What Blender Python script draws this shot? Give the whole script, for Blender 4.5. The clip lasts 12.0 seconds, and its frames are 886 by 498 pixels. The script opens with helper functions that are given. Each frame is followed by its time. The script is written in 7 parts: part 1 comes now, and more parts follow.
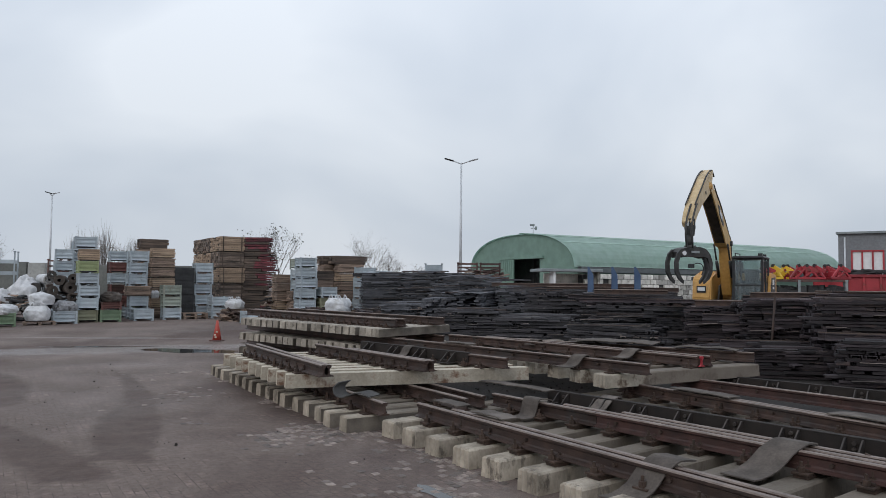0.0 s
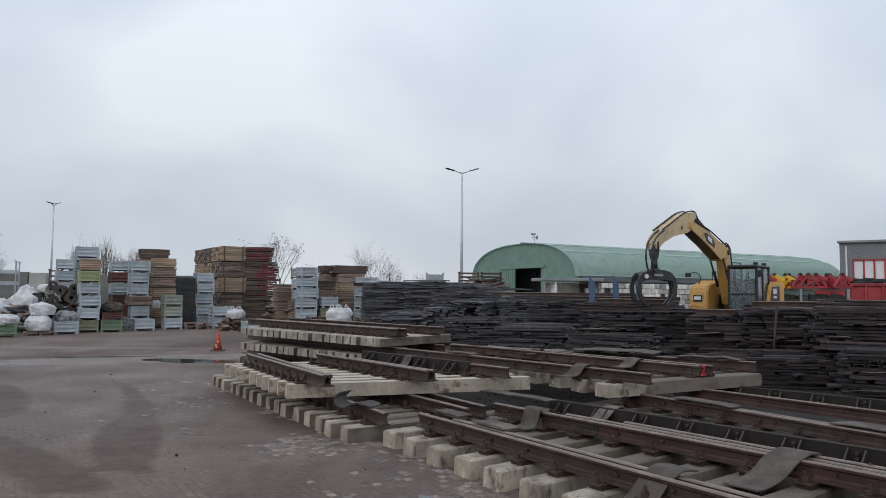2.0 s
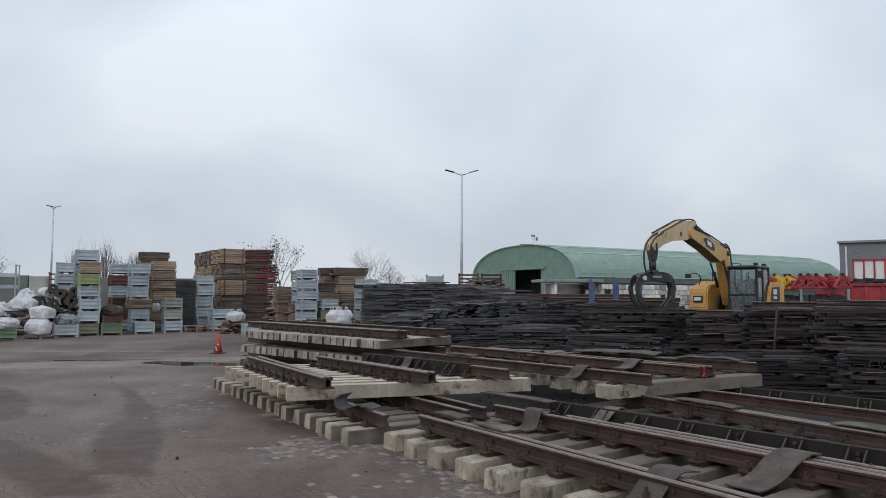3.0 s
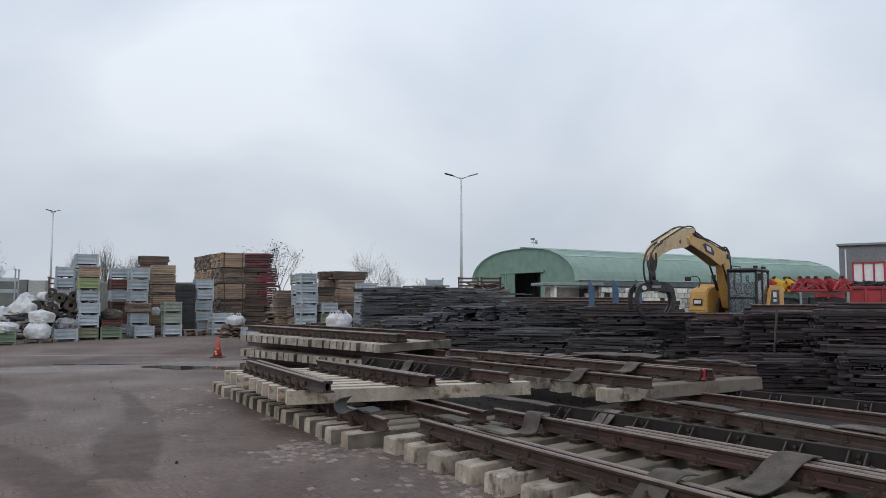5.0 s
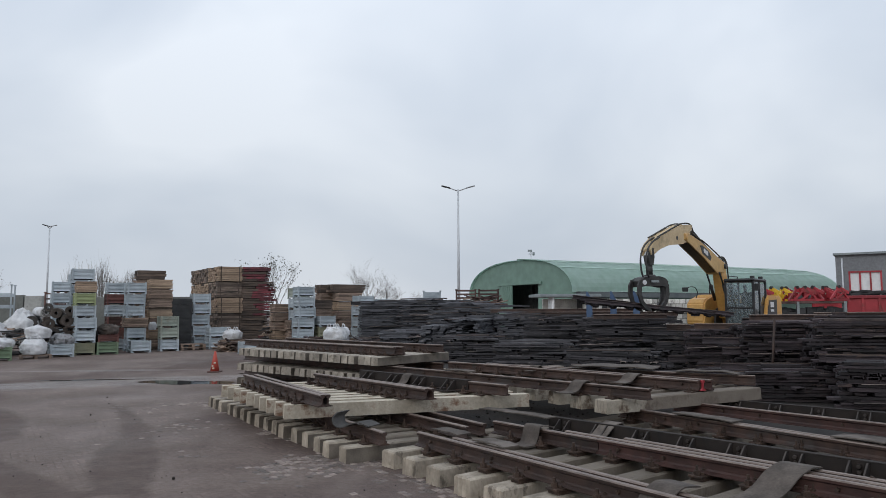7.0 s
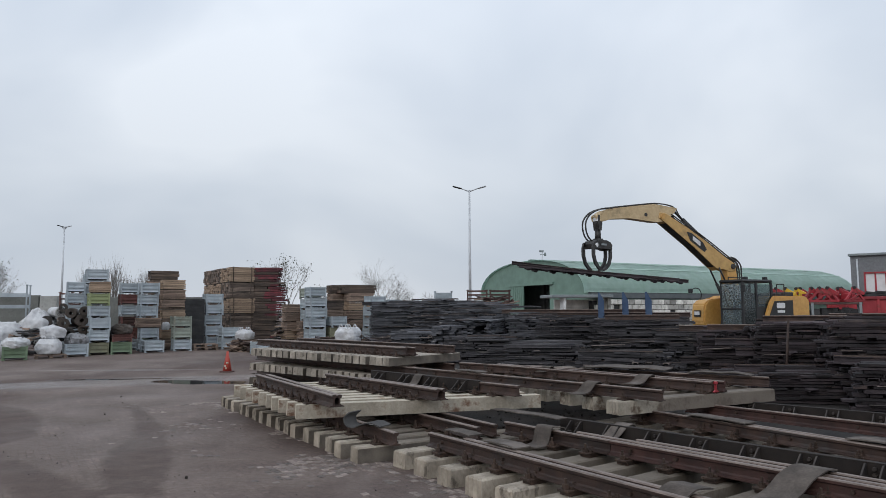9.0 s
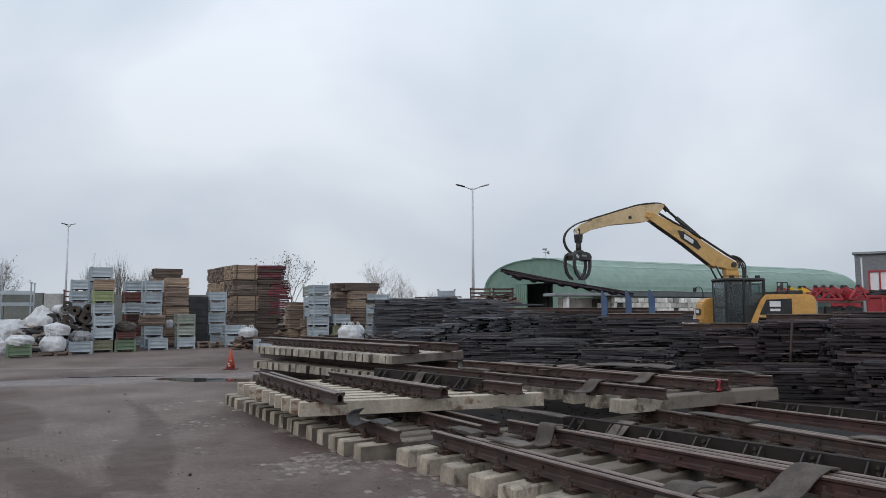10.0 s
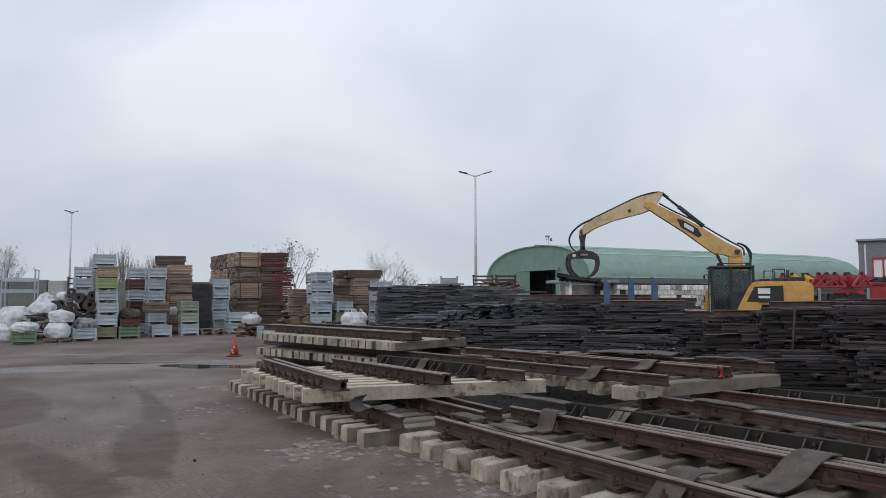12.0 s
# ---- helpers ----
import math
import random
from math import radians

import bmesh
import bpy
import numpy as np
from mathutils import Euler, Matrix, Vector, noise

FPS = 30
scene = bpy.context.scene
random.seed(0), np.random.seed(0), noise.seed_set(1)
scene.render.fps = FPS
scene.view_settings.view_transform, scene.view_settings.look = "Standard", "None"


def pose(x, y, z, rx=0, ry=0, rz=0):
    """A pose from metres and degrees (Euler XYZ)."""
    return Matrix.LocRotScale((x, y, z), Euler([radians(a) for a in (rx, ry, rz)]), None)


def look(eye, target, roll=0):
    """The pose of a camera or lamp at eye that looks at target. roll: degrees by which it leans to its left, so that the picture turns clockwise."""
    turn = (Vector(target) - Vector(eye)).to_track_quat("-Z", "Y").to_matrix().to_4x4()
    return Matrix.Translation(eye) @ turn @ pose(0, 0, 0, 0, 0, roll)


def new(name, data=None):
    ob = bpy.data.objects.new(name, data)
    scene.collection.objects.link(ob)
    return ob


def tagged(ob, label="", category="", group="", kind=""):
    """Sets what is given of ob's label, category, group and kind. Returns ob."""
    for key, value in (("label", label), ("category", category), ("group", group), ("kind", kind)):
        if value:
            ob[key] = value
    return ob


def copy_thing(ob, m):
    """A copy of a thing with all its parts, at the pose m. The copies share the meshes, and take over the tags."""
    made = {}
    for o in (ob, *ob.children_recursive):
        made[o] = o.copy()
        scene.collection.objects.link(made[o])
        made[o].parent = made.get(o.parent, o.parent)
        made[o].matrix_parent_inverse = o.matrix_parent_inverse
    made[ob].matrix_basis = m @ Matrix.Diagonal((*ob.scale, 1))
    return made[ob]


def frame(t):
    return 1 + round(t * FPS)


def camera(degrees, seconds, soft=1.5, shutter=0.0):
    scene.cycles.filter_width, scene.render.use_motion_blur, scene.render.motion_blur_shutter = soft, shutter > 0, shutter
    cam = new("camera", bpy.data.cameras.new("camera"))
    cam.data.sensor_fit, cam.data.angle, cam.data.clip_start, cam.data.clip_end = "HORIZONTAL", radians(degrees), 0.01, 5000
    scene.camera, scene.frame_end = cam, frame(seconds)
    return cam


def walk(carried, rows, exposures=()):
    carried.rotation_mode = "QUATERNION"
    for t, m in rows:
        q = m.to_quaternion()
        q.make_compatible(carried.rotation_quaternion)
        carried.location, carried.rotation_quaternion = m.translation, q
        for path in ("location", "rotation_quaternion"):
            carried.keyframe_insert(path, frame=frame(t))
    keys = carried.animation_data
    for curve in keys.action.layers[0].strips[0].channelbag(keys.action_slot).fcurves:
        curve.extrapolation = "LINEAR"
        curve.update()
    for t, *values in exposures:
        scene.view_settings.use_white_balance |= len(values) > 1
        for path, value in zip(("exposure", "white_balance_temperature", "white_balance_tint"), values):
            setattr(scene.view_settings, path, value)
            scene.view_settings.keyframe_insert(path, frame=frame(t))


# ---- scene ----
cam = camera(65, 12.0, soft=0.8)
PATH = [
    (0, pose(0, 0, 2.0, 92.789, -0.545, -0.062)),
    (0.5, pose(0, 0, 2.0, 92.882, -0.684, 0.324)),
    (1, pose(0, 0, 2.0, 93.090, -0.862, 0.293)),
    (1.5, pose(0, 0, 2.0, 93.354, -0.750, 0.144)),
    (2, pose(0, 0, 2.0, 93.567, -0.462, 0.029)),
    (2.5, pose(0, 0, 2.0, 93.709, -0.318, 0.061)),
    (3, pose(0, 0, 2.0, 93.712, -0.234, 0.036)),
    (5, pose(0, 0, 2.0, 93.999, -0.127, 0.010)),
    (5.5, pose(0, 0, 2.0, 94.136, -0.000, 0.000)),
    (6, pose(0, 0, 2.0, 94.410, 0.146, -0.078)),
    (6.5, pose(0, 0, 2.0, 94.668, 0.197, -0.190)),
    (7, pose(0, 0, 2.0, 95.015, 0.304, -0.182)),
    (9, pose(0, 0, 2.0, 95.063, 0.224, 0.745)),
    (9.5, pose(0, 0, 2.0, 95.020, 0.203, 0.988)),
    (10, pose(0, 0, 2.0, 94.904, 0.157, 0.999)),
    (10.5, pose(0, 0, 2.0, 94.757, 0.094, 0.929)),
    (11, pose(0, 0, 2.0, 94.344, 0.076, 0.992)),
    (11.5, pose(0, 0, 2.0, 93.968, 0.097, 1.146)),
    (12, pose(0, 0, 2.0, 93.842, 0.151, 1.223)),
]
walk(cam, PATH)

# ---- world, sun, exposure ----
world = bpy.data.worlds.new("overcast_sky")
scene.world = world
world.use_nodes = True


def link(tree, a, b):
    tree.links.new(a, b)


def build_sky():
    t = world.node_tree
    t.nodes.clear()
    out = t.nodes.new("ShaderNodeOutputWorld")
    sky = t.nodes.new("ShaderNodeTexSky")
    sky.sky_type = "NISHITA"
    sky.sun_disc = False
    sky.sun_elevation = radians(28)
    sky.sun_rotation = radians(200)
    sky.dust_density = 3.0
    b1 = t.nodes.new("ShaderNodeBackground")
    b1.inputs[1].default_value = 0.05
    link(t, sky.outputs[0], b1.inputs[0])
    tc = t.nodes.new("ShaderNodeTexCoord")
    mp = t.nodes.new("ShaderNodeMapping")
    mp.inputs["Scale"].default_value = (1.0, 1.0, 1.7)
    link(t, tc.outputs["Generated"], mp.inputs["Vector"])
    n1 = t.nodes.new("ShaderNodeTexNoise")
    n1.inputs["Scale"].default_value = 2.0
    n1.inputs["Detail"].default_value = 4
    n1.inputs["Roughness"].default_value = 0.45
    n1.inputs["Distortion"].default_value = 0.35
    link(t, mp.outputs[0], n1.inputs["Vector"])
    ramp = t.nodes.new("ShaderNodeValToRGB")
    e = ramp.color_ramp.elements
    e[0].position, e[0].color = 0.34, (0.60, 0.68, 0.795, 1)
    e[1].position, e[1].color = 0.66, (0.89, 0.95, 1.03, 1)
    link(t, n1.outputs["Fac"], ramp.inputs[0])
    sep = t.nodes.new("ShaderNodeSeparateXYZ")
    link(t, tc.outputs["Generated"], sep.inputs[0])
    grad = t.nodes.new("ShaderNodeValToRGB")
    g = grad.color_ramp.elements
    g[0].position, g[0].color = 0.0, (0.90, 0.88, 0.855, 1)
    g[1].position, g[1].color = 1.0, (1.11, 1.125, 1.145, 1)
    m = g.new(0.16)
    m.color = (0.885, 0.885, 0.88, 1)
    m = g.new(0.42)
    m.color = (1.03, 1.04, 1.055, 1)
    link(t, sep.outputs["Z"], grad.inputs[0])
    mul = t.nodes.new("ShaderNodeMix")
    mul.data_type, mul.blend_type = "RGBA", "MULTIPLY"
    mul.inputs["Factor"].default_value = 1.0
    link(t, ramp.outputs[0], mul.inputs[6])
    link(t, grad.outputs[0], mul.inputs[7])
    b2 = t.nodes.new("ShaderNodeBackground")
    b2.inputs[1].default_value = 1.0
    link(t, mul.outputs[2], b2.inputs[0])
    mix = t.nodes.new("ShaderNodeMixShader")
    mix.inputs[0].default_value = 0.92
    link(t, b1.outputs[0], mix.inputs[1])
    link(t, b2.outputs[0], mix.inputs[2])
    link(t, mix.outputs[0], out.inputs[0])


build_sky()
sun_data = bpy.data.lights.new("sun", "SUN")
sun_data.energy, sun_data.angle, sun_data.color = 0.5, radians(25), (1.0, 0.97, 0.93)
sun = new("sun", sun_data)
sun.matrix_world = look((-20, -30, 30), (0, 10, 0))
scene.view_settings.exposure = 0.0


# ---- materials ----
def material(name, dark, light, scale=3.0, rough=0.7, metal=0.0, grain=40.0, bump=0.15, stain=None, stain_at=0.58,
             stretch=(1, 1, 1), rough_var=0.15, piece=0.0, stain_scale=1.3, soiled=None, island=False):
    """Two-scale procedural surface: broad tone, fine grain and relief, optional stains, optional tone per piece."""
    m = bpy.data.materials.new(name)
    m.use_nodes = True
    t = m.node_tree
    p = t.nodes["Principled BSDF"]
    tc = t.nodes.new("ShaderNodeTexCoord")
    mp = t.nodes.new("ShaderNodeMapping")
    mp.inputs["Scale"].default_value = stretch
    src = tc.outputs["Object"]
    info = t.nodes.new("ShaderNodeObjectInfo")
    add = t.nodes.new("ShaderNodeVectorMath")
    add.operation = "MULTIPLY_ADD"
    add.inputs[1].default_value = (37, 53, 29)
    comb = t.nodes.new("ShaderNodeCombineXYZ")
    for i in range(3):
        link(t, info.outputs["Random"], comb.inputs[i])
    link(t, comb.outputs[0], add.inputs[0])
    link(t, src, add.inputs[2])
    link(t, add.outputs[0], mp.inputs["Vector"])
    n1 = t.nodes.new("ShaderNodeTexNoise")
    n1.inputs["Scale"].default_value, n1.inputs["Detail"].default_value = scale, 5
    n2 = t.nodes.new("ShaderNodeTexNoise")
    n2.inputs["Scale"].default_value, n2.inputs["Detail"].default_value = grain, 3
    link(t, mp.outputs[0], n1.inputs["Vector"])
    link(t, mp.outputs[0], n2.inputs["Vector"])
    r1 = t.nodes.new("ShaderNodeValToRGB")
    e = r1.color_ramp.elements
    e[0].position, e[0].color = 0.32, (*dark, 1)
    e[1].position, e[1].color = 0.68, (*light, 1)
    link(t, n1.outputs["Fac"], r1.inputs[0])
    col = r1.outputs[0]
    g = t.nodes.new("ShaderNodeMix")
    g.data_type, g.blend_type = "RGBA", "OVERLAY"
    g.inputs["Factor"].default_value = 0.3
    link(t, col, g.inputs[6])
    link(t, n2.outputs["Fac"], g.inputs[7])
    col = g.outputs[2]
    if stain:
        n3 = t.nodes.new("ShaderNodeTexNoise")
        n3.inputs["Scale"].default_value, n3.inputs["Detail"].default_value = stain_scale, 6
        n3.inputs["Roughness"].default_value = 0.65
        link(t, mp.outputs[0], n3.inputs["Vector"])
        r3 = t.nodes.new("ShaderNodeValToRGB")
        r3.color_ramp.elements[0].position, r3.color_ramp.elements[1].position = stain_at - 0.04, stain_at + 0.07
        link(t, n3.outputs["Fac"], r3.inputs[0])
        s = t.nodes.new("ShaderNodeMix")
        s.data_type = "RGBA"
        link(t, r3.outputs[0], s.inputs["Factor"])
        link(t, col, s.inputs[6])
        s.inputs[7].default_value = (*stain, 1)
        col = s.outputs[2]
    if soiled:
        start, tint = soiled
        sx = t.nodes.new("ShaderNodeSeparateXYZ")
        link(t, src, sx.inputs[0])
        wob = t.nodes.new("ShaderNodeMath")
        wob.operation = "MULTIPLY_ADD"
        wob.inputs[1].default_value = 0.9
        link(t, n1.outputs["Fac"], wob.inputs[0])
        link(t, sx.outputs["X"], wob.inputs[2])
        ms = t.nodes.new("ShaderNodeMapRange")
        ms.inputs[1].default_value, ms.inputs[2].default_value = start + 0.35, start + 0.75
        ms.inputs[4].default_value = 0.8
        link(t, wob.outputs[0], ms.inputs[0])
        so = t.nodes.new("ShaderNodeMix")
        so.data_type = "RGBA"
        link(t, ms.outputs[0], so.inputs["Factor"])
        link(t, col, so.inputs[6])
        so.inputs[7].default_value = (*tint, 1)
        col = so.outputs[2]
    if piece:
        mr = t.nodes.new("ShaderNodeMapRange")
        mr.inputs[3].default_value, mr.inputs[4].default_value = 1 - piece, 1 + piece
        if island:
            geo = t.nodes.new("ShaderNodeNewGeometry")
            both = t.nodes.new("ShaderNodeMath")
            both.operation = "ADD"
            link(t, info.outputs["Random"], both.inputs[0])
            link(t, geo.outputs["Random Per Island"], both.inputs[1])
            wrap = t.nodes.new("ShaderNodeMath")
            wrap.operation = "FRACT"
            link(t, both.outputs[0], wrap.inputs[0])
            link(t, wrap.outputs[0], mr.inputs[0])
        else:
            link(t, info.outputs["Random"], mr.inputs[0])
        v = t.nodes.new("ShaderNodeVectorMath")
        v.operation = "SCALE"
        link(t, col, v.inputs[0])
        link(t, mr.outputs[0], v.inputs["Scale"])
        col = v.outputs[0]
    link(t, col, p.inputs["Base Color"])
    rr = t.nodes.new("ShaderNodeMapRange")
    rr.inputs[3].default_value, rr.inputs[4].default_value = max(0.05, rough - rough_var), min(1, rough + rough_var)
    link(t, n1.outputs["Fac"], rr.inputs[0])
    link(t, rr.outputs[0], p.inputs["Roughness"])
    p.inputs["Metallic"].default_value = metal
    if bump:
        b = t.nodes.new("ShaderNodeBump")
        b.inputs["Strength"].default_value, b.inputs["Distance"].default_value = bump, 0.02
        link(t, n2.outputs["Fac"], b.inputs["Height"])
        link(t, b.outputs[0], p.inputs["Normal"])
    return m


CONCRETE = material("weathered_concrete", (0.235, 0.198, 0.155), (0.45, 0.388, 0.312), 5, 0.9, stretch=(1, 1, 0.6), grain=30, bump=0.45, stain=(0.125, 0.104, 0.082), stain_at=0.59, piece=0.16, stain_scale=6, soiled=(0.6, (0.105, 0.085, 0.066)))
CONCRETE_NEW = material("pale_concrete", (0.41, 0.36, 0.285), (0.62, 0.555, 0.455), 3, 0.9, stretch=(1, 1, 0.5), grain=26, bump=0.35, stain=(0.27, 0.175, 0.105), stain_at=0.60, piece=0.08, stain_scale=3)
# stained side faces of the pale sleepers, darkened for the shade in the gaps
CONCRETE_MID = material("stained_shaded_concrete", (0.29, 0.25, 0.195), (0.51, 0.45, 0.365), 3, 0.9, grain=26, bump=0.4, stain=(0.17, 0.095, 0.06), stain_at=0.57, piece=0.15, stain_scale=3)
CONCRETE_SOILED = material("muddy_pale_concrete", (0.25, 0.215, 0.17), (0.46, 0.405, 0.33), 3, 0.9, grain=26, bump=0.4, stain=(0.12, 0.085, 0.06), stain_at=0.56, piece=0.15, stain_scale=4, soiled=(0.75, (0.115, 0.092, 0.075)))
CONCRETE_GREY = material("grey_weathered_concrete", (0.26, 0.228, 0.19), (0.47, 0.418, 0.355), 5, 0.9, grain=30, bump=0.4, stain=(0.13, 0.11, 0.09), stain_at=0.62, piece=0.2, stain_scale=6)
# darker copy of the concrete: shade between and under sleepers, put into the colour
CONCRETE_DARK = material("shade_dark_concrete", (0.095, 0.079, 0.064), (0.20, 0.170, 0.138), 4, 0.88, grain=60, bump=0.4, piece=0.3)
RAIL = material("rusted_rail_steel", (0.031, 0.0187, 0.015), (0.076, 0.0445, 0.034), 5, 0.6, 0.2, grain=90, bump=0.3, stain=(0.05, 0.04, 0.036), stain_at=0.6, piece=0.15)
RAIL_RED = material("red_brown_rail_steel", (0.036, 0.0178, 0.0147), (0.08, 0.037, 0.030), 5, 0.6, 0.15, grain=90, bump=0.3, stain=(0.06, 0.035, 0.03), stain_at=0.6)
RAIL_TOP = material("worn_rail_head", (0.125, 0.092, 0.076), (0.25, 0.195, 0.165), 6, 0.5, 0.3, grain=90, bump=0.1)
IRON = material("dark_iron_fastening", (0.036, 0.024, 0.018), (0.09, 0.056, 0.041), 12, 0.65, 0.3, grain=120, bump=0.4)
IRON_EDGE = material("worn_gusset_edge", (0.03, 0.024, 0.021), (0.075, 0.06, 0.052), 8, 0.6, 0.2, grain=60, bump=0.2)
GUARD = material("black_guard_rail_steel", (0.0125, 0.0092, 0.0078), (0.030, 0.0215, 0.0175), 5, 0.92, 0.0, grain=80, bump=0.3)
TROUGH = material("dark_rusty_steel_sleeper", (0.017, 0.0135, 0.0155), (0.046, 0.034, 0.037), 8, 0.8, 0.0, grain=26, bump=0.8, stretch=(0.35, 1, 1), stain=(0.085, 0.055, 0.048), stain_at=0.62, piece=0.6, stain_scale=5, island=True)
# the same rusty steel, paler and bluer with distance: haze painted into the colour
TROUGH_MID = material("half_hazed_rusty_steel_sleeper", (0.023, 0.0215, 0.0245), (0.062, 0.057, 0.062), 8, 0.75, 0.0, grain=26, bump=0.8, stretch=(0.35, 1, 1), stain=(0.16, 0.145, 0.13), stain_at=0.63, piece=0.55, stain_scale=5, island=True)
TROUGH_BLUE = material("hazed_blue_black_steel_sleeper", (0.044, 0.046, 0.054), (0.112, 0.112, 0.124), 8, 0.75, 0.0, grain=26, bump=0.8, stretch=(0.35, 1, 1), stain=(0.16, 0.145, 0.13), stain_at=0.63, piece=0.55, stain_scale=5, island=True)
# pale rusty bars; also colours the painted rim highlights of the stack faces
FLAT_BAR = material("pale_rusty_bar_and_rim_light", (0.11, 0.086, 0.078), (0.27, 0.225, 0.205), 6, 0.6, 0.1, grain=40, bump=0.3, piece=0.7, island=True)
RUBBER = material("worn_grey_rubber", (0.058, 0.047, 0.040), (0.118, 0.097, 0.083), 5, 0.94, grain=40, bump=0.3, stain=(0.165, 0.138, 0.12), stain_at=0.6, rough_var=0.05)
RUBBER_DARK = material("black_rubber", (0.033, 0.0315, 0.03), (0.0825, 0.078, 0.075), 5, 0.85, grain=80, bump=0.3)
BIN = material("grey_blue_painted_steel", (0.315, 0.3622, 0.3938), (0.441, 0.4883, 0.5198), 2, 0.55, 0.1, grain=50, bump=0.15, stain=(0.17, 0.16, 0.15), stain_at=0.66, piece=0.12)
BIN_GREEN = material("green_painted_steel", (0.12, 0.175, 0.105), (0.19, 0.255, 0.165), 2, 0.6, 0.1, grain=50, bump=0.15, stain=(0.13, 0.10, 0.07), stain_at=0.62, piece=0.1)
BIN_YELLOW = material("faded_olive_painted_steel", (0.20, 0.20, 0.13), (0.30, 0.295, 0.20), 2, 0.6, 0.1, grain=50, bump=0.15, stain=(0.18, 0.13, 0.08), stain_at=0.6, piece=0.1)
BIN_DULL = material("faded_grey_green_steel", (0.24, 0.275, 0.235), (0.36, 0.39, 0.335), 2, 0.6, 0.1, grain=50, bump=0.15, stain=(0.19, 0.16, 0.12), stain_at=0.6, piece=0.12)
BIN_LIME = material("yellow_green_painted_steel", (0.22, 0.265, 0.125), (0.33, 0.37, 0.195), 2, 0.6, 0.1, grain=50, bump=0.15, stain=(0.2, 0.16, 0.09), stain_at=0.62, piece=0.1)
BIN_RED = material("rust_red_painted_steel", (0.102, 0.0432, 0.0372), (0.18, 0.0744, 0.0624), 2, 0.65, 0.1, grain=50, bump=0.2, stain=(0.08, 0.045, 0.035), stain_at=0.56, piece=0.3)
RUST_DARK = material("dark_brown_rusted_steel", (0.062, 0.038, 0.034), (0.135, 0.077, 0.067), 4, 0.75, 0.1, grain=40, bump=0.2, piece=0.4)
DARK = material("dark_void_steel", (0.0204, 0.0204, 0.0221), (0.051, 0.051, 0.051), 3, 0.7, grain=40, bump=0.2)
TIMBER = material("weathered_timber", (0.16, 0.115, 0.0887), (0.3687, 0.2687, 0.2075), 3, 0.85, grain=40, bump=0.4, stretch=(0.4, 3, 3), stain=(0.10, 0.075, 0.055), stain_at=0.6, piece=0.35)
TIMBER_PALE = material("pale_sawn_timber", (0.264, 0.187, 0.1298), (0.44, 0.3245, 0.231), 3, 0.85, grain=40, bump=0.3, stretch=(0.4, 3, 3), piece=0.2)
TIMBER_DARK = material("dark_tarred_timber", (0.0425, 0.0323, 0.0272), (0.1275, 0.0935, 0.0731), 3, 0.8, grain=40, bump=0.4, stretch=(0.4, 3, 3), piece=0.5)
TIMBER_BROWN = material("brown_old_timber", (0.0975, 0.0741, 0.0611), (0.247, 0.1885, 0.1495), 3, 0.85, grain=40, bump=0.4, stretch=(0.4, 3, 3), stain=(0.05, 0.04, 0.034), stain_at=0.58, piece=0.5)
TIMBER_RED = material("red_ended_dark_timber", (0.0567, 0.0189, 0.023), (0.1553, 0.0338, 0.0419), 3, 0.75, grain=40, bump=0.4, piece=0.5)
SHEET = material("dirty_grey_sheeting", (0.16, 0.16, 0.165), (0.42, 0.42, 0.43), 5, 0.75, grain=60, bump=0.4, stain=(0.09, 0.085, 0.08), stain_at=0.55, stain_scale=5)
BAG = material("white_woven_bag", (0.48, 0.48, 0.49), (0.72, 0.72, 0.73), 4, 0.8, grain=120, bump=0.3, stain=(0.42, 0.41, 0.39), stain_at=0.6)
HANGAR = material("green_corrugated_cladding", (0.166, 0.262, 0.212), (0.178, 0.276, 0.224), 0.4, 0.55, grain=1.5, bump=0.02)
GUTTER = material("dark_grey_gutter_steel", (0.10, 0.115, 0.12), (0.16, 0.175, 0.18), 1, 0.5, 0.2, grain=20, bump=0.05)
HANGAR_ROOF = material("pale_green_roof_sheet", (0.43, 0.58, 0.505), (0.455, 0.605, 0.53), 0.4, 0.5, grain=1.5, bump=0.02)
FASCIA = material("grey_steel_fascia", (0.20, 0.225, 0.235), (0.28, 0.305, 0.31), 1, 0.5, 0.2, grain=20, bump=0.05)
BLOCK = material("pale_concrete_block", (0.42, 0.41, 0.375), (0.66, 0.645, 0.60), 1.4, 0.9, grain=20, bump=0.2, stain=(0.2, 0.19, 0.17), stain_at=0.56, piece=0.5)
BLUE = material("blue_painted_steel_post", (0.045, 0.085, 0.17), (0.075, 0.125, 0.22), 2, 0.5, 0.1, grain=30, bump=0.1, stain=(0.05, 0.06, 0.08), stain_at=0.65)
GALV = material("galvanised_steel", (0.52, 0.54, 0.56), (0.66, 0.68, 0.70), 2, 0.5, 0.15, grain=40, bump=0.03)
YELLOW = material("worn_yellow_paint", (0.55, 0.295, 0.075), (0.66, 0.365, 0.11), 1.5, 0.45, grain=9, bump=0.03, stain=(0.38, 0.25, 0.10), stain_at=0.66)
# boom yellow, darker and more saturated than the stick's
YELLOW_BOOM = material("boom_yellow_paint", (0.52, 0.315, 0.105), (0.63, 0.395, 0.15), 1.5, 0.5, grain=9, bump=0.03, stain=(0.36, 0.24, 0.11), stain_at=0.62)
YELLOW_PALE = material("dusty_pale_yellow_paint", (0.55, 0.40, 0.215), (0.66, 0.495, 0.29), 1.5, 0.55, grain=9, bump=0.03, stain=(0.40, 0.30, 0.17), stain_at=0.6)
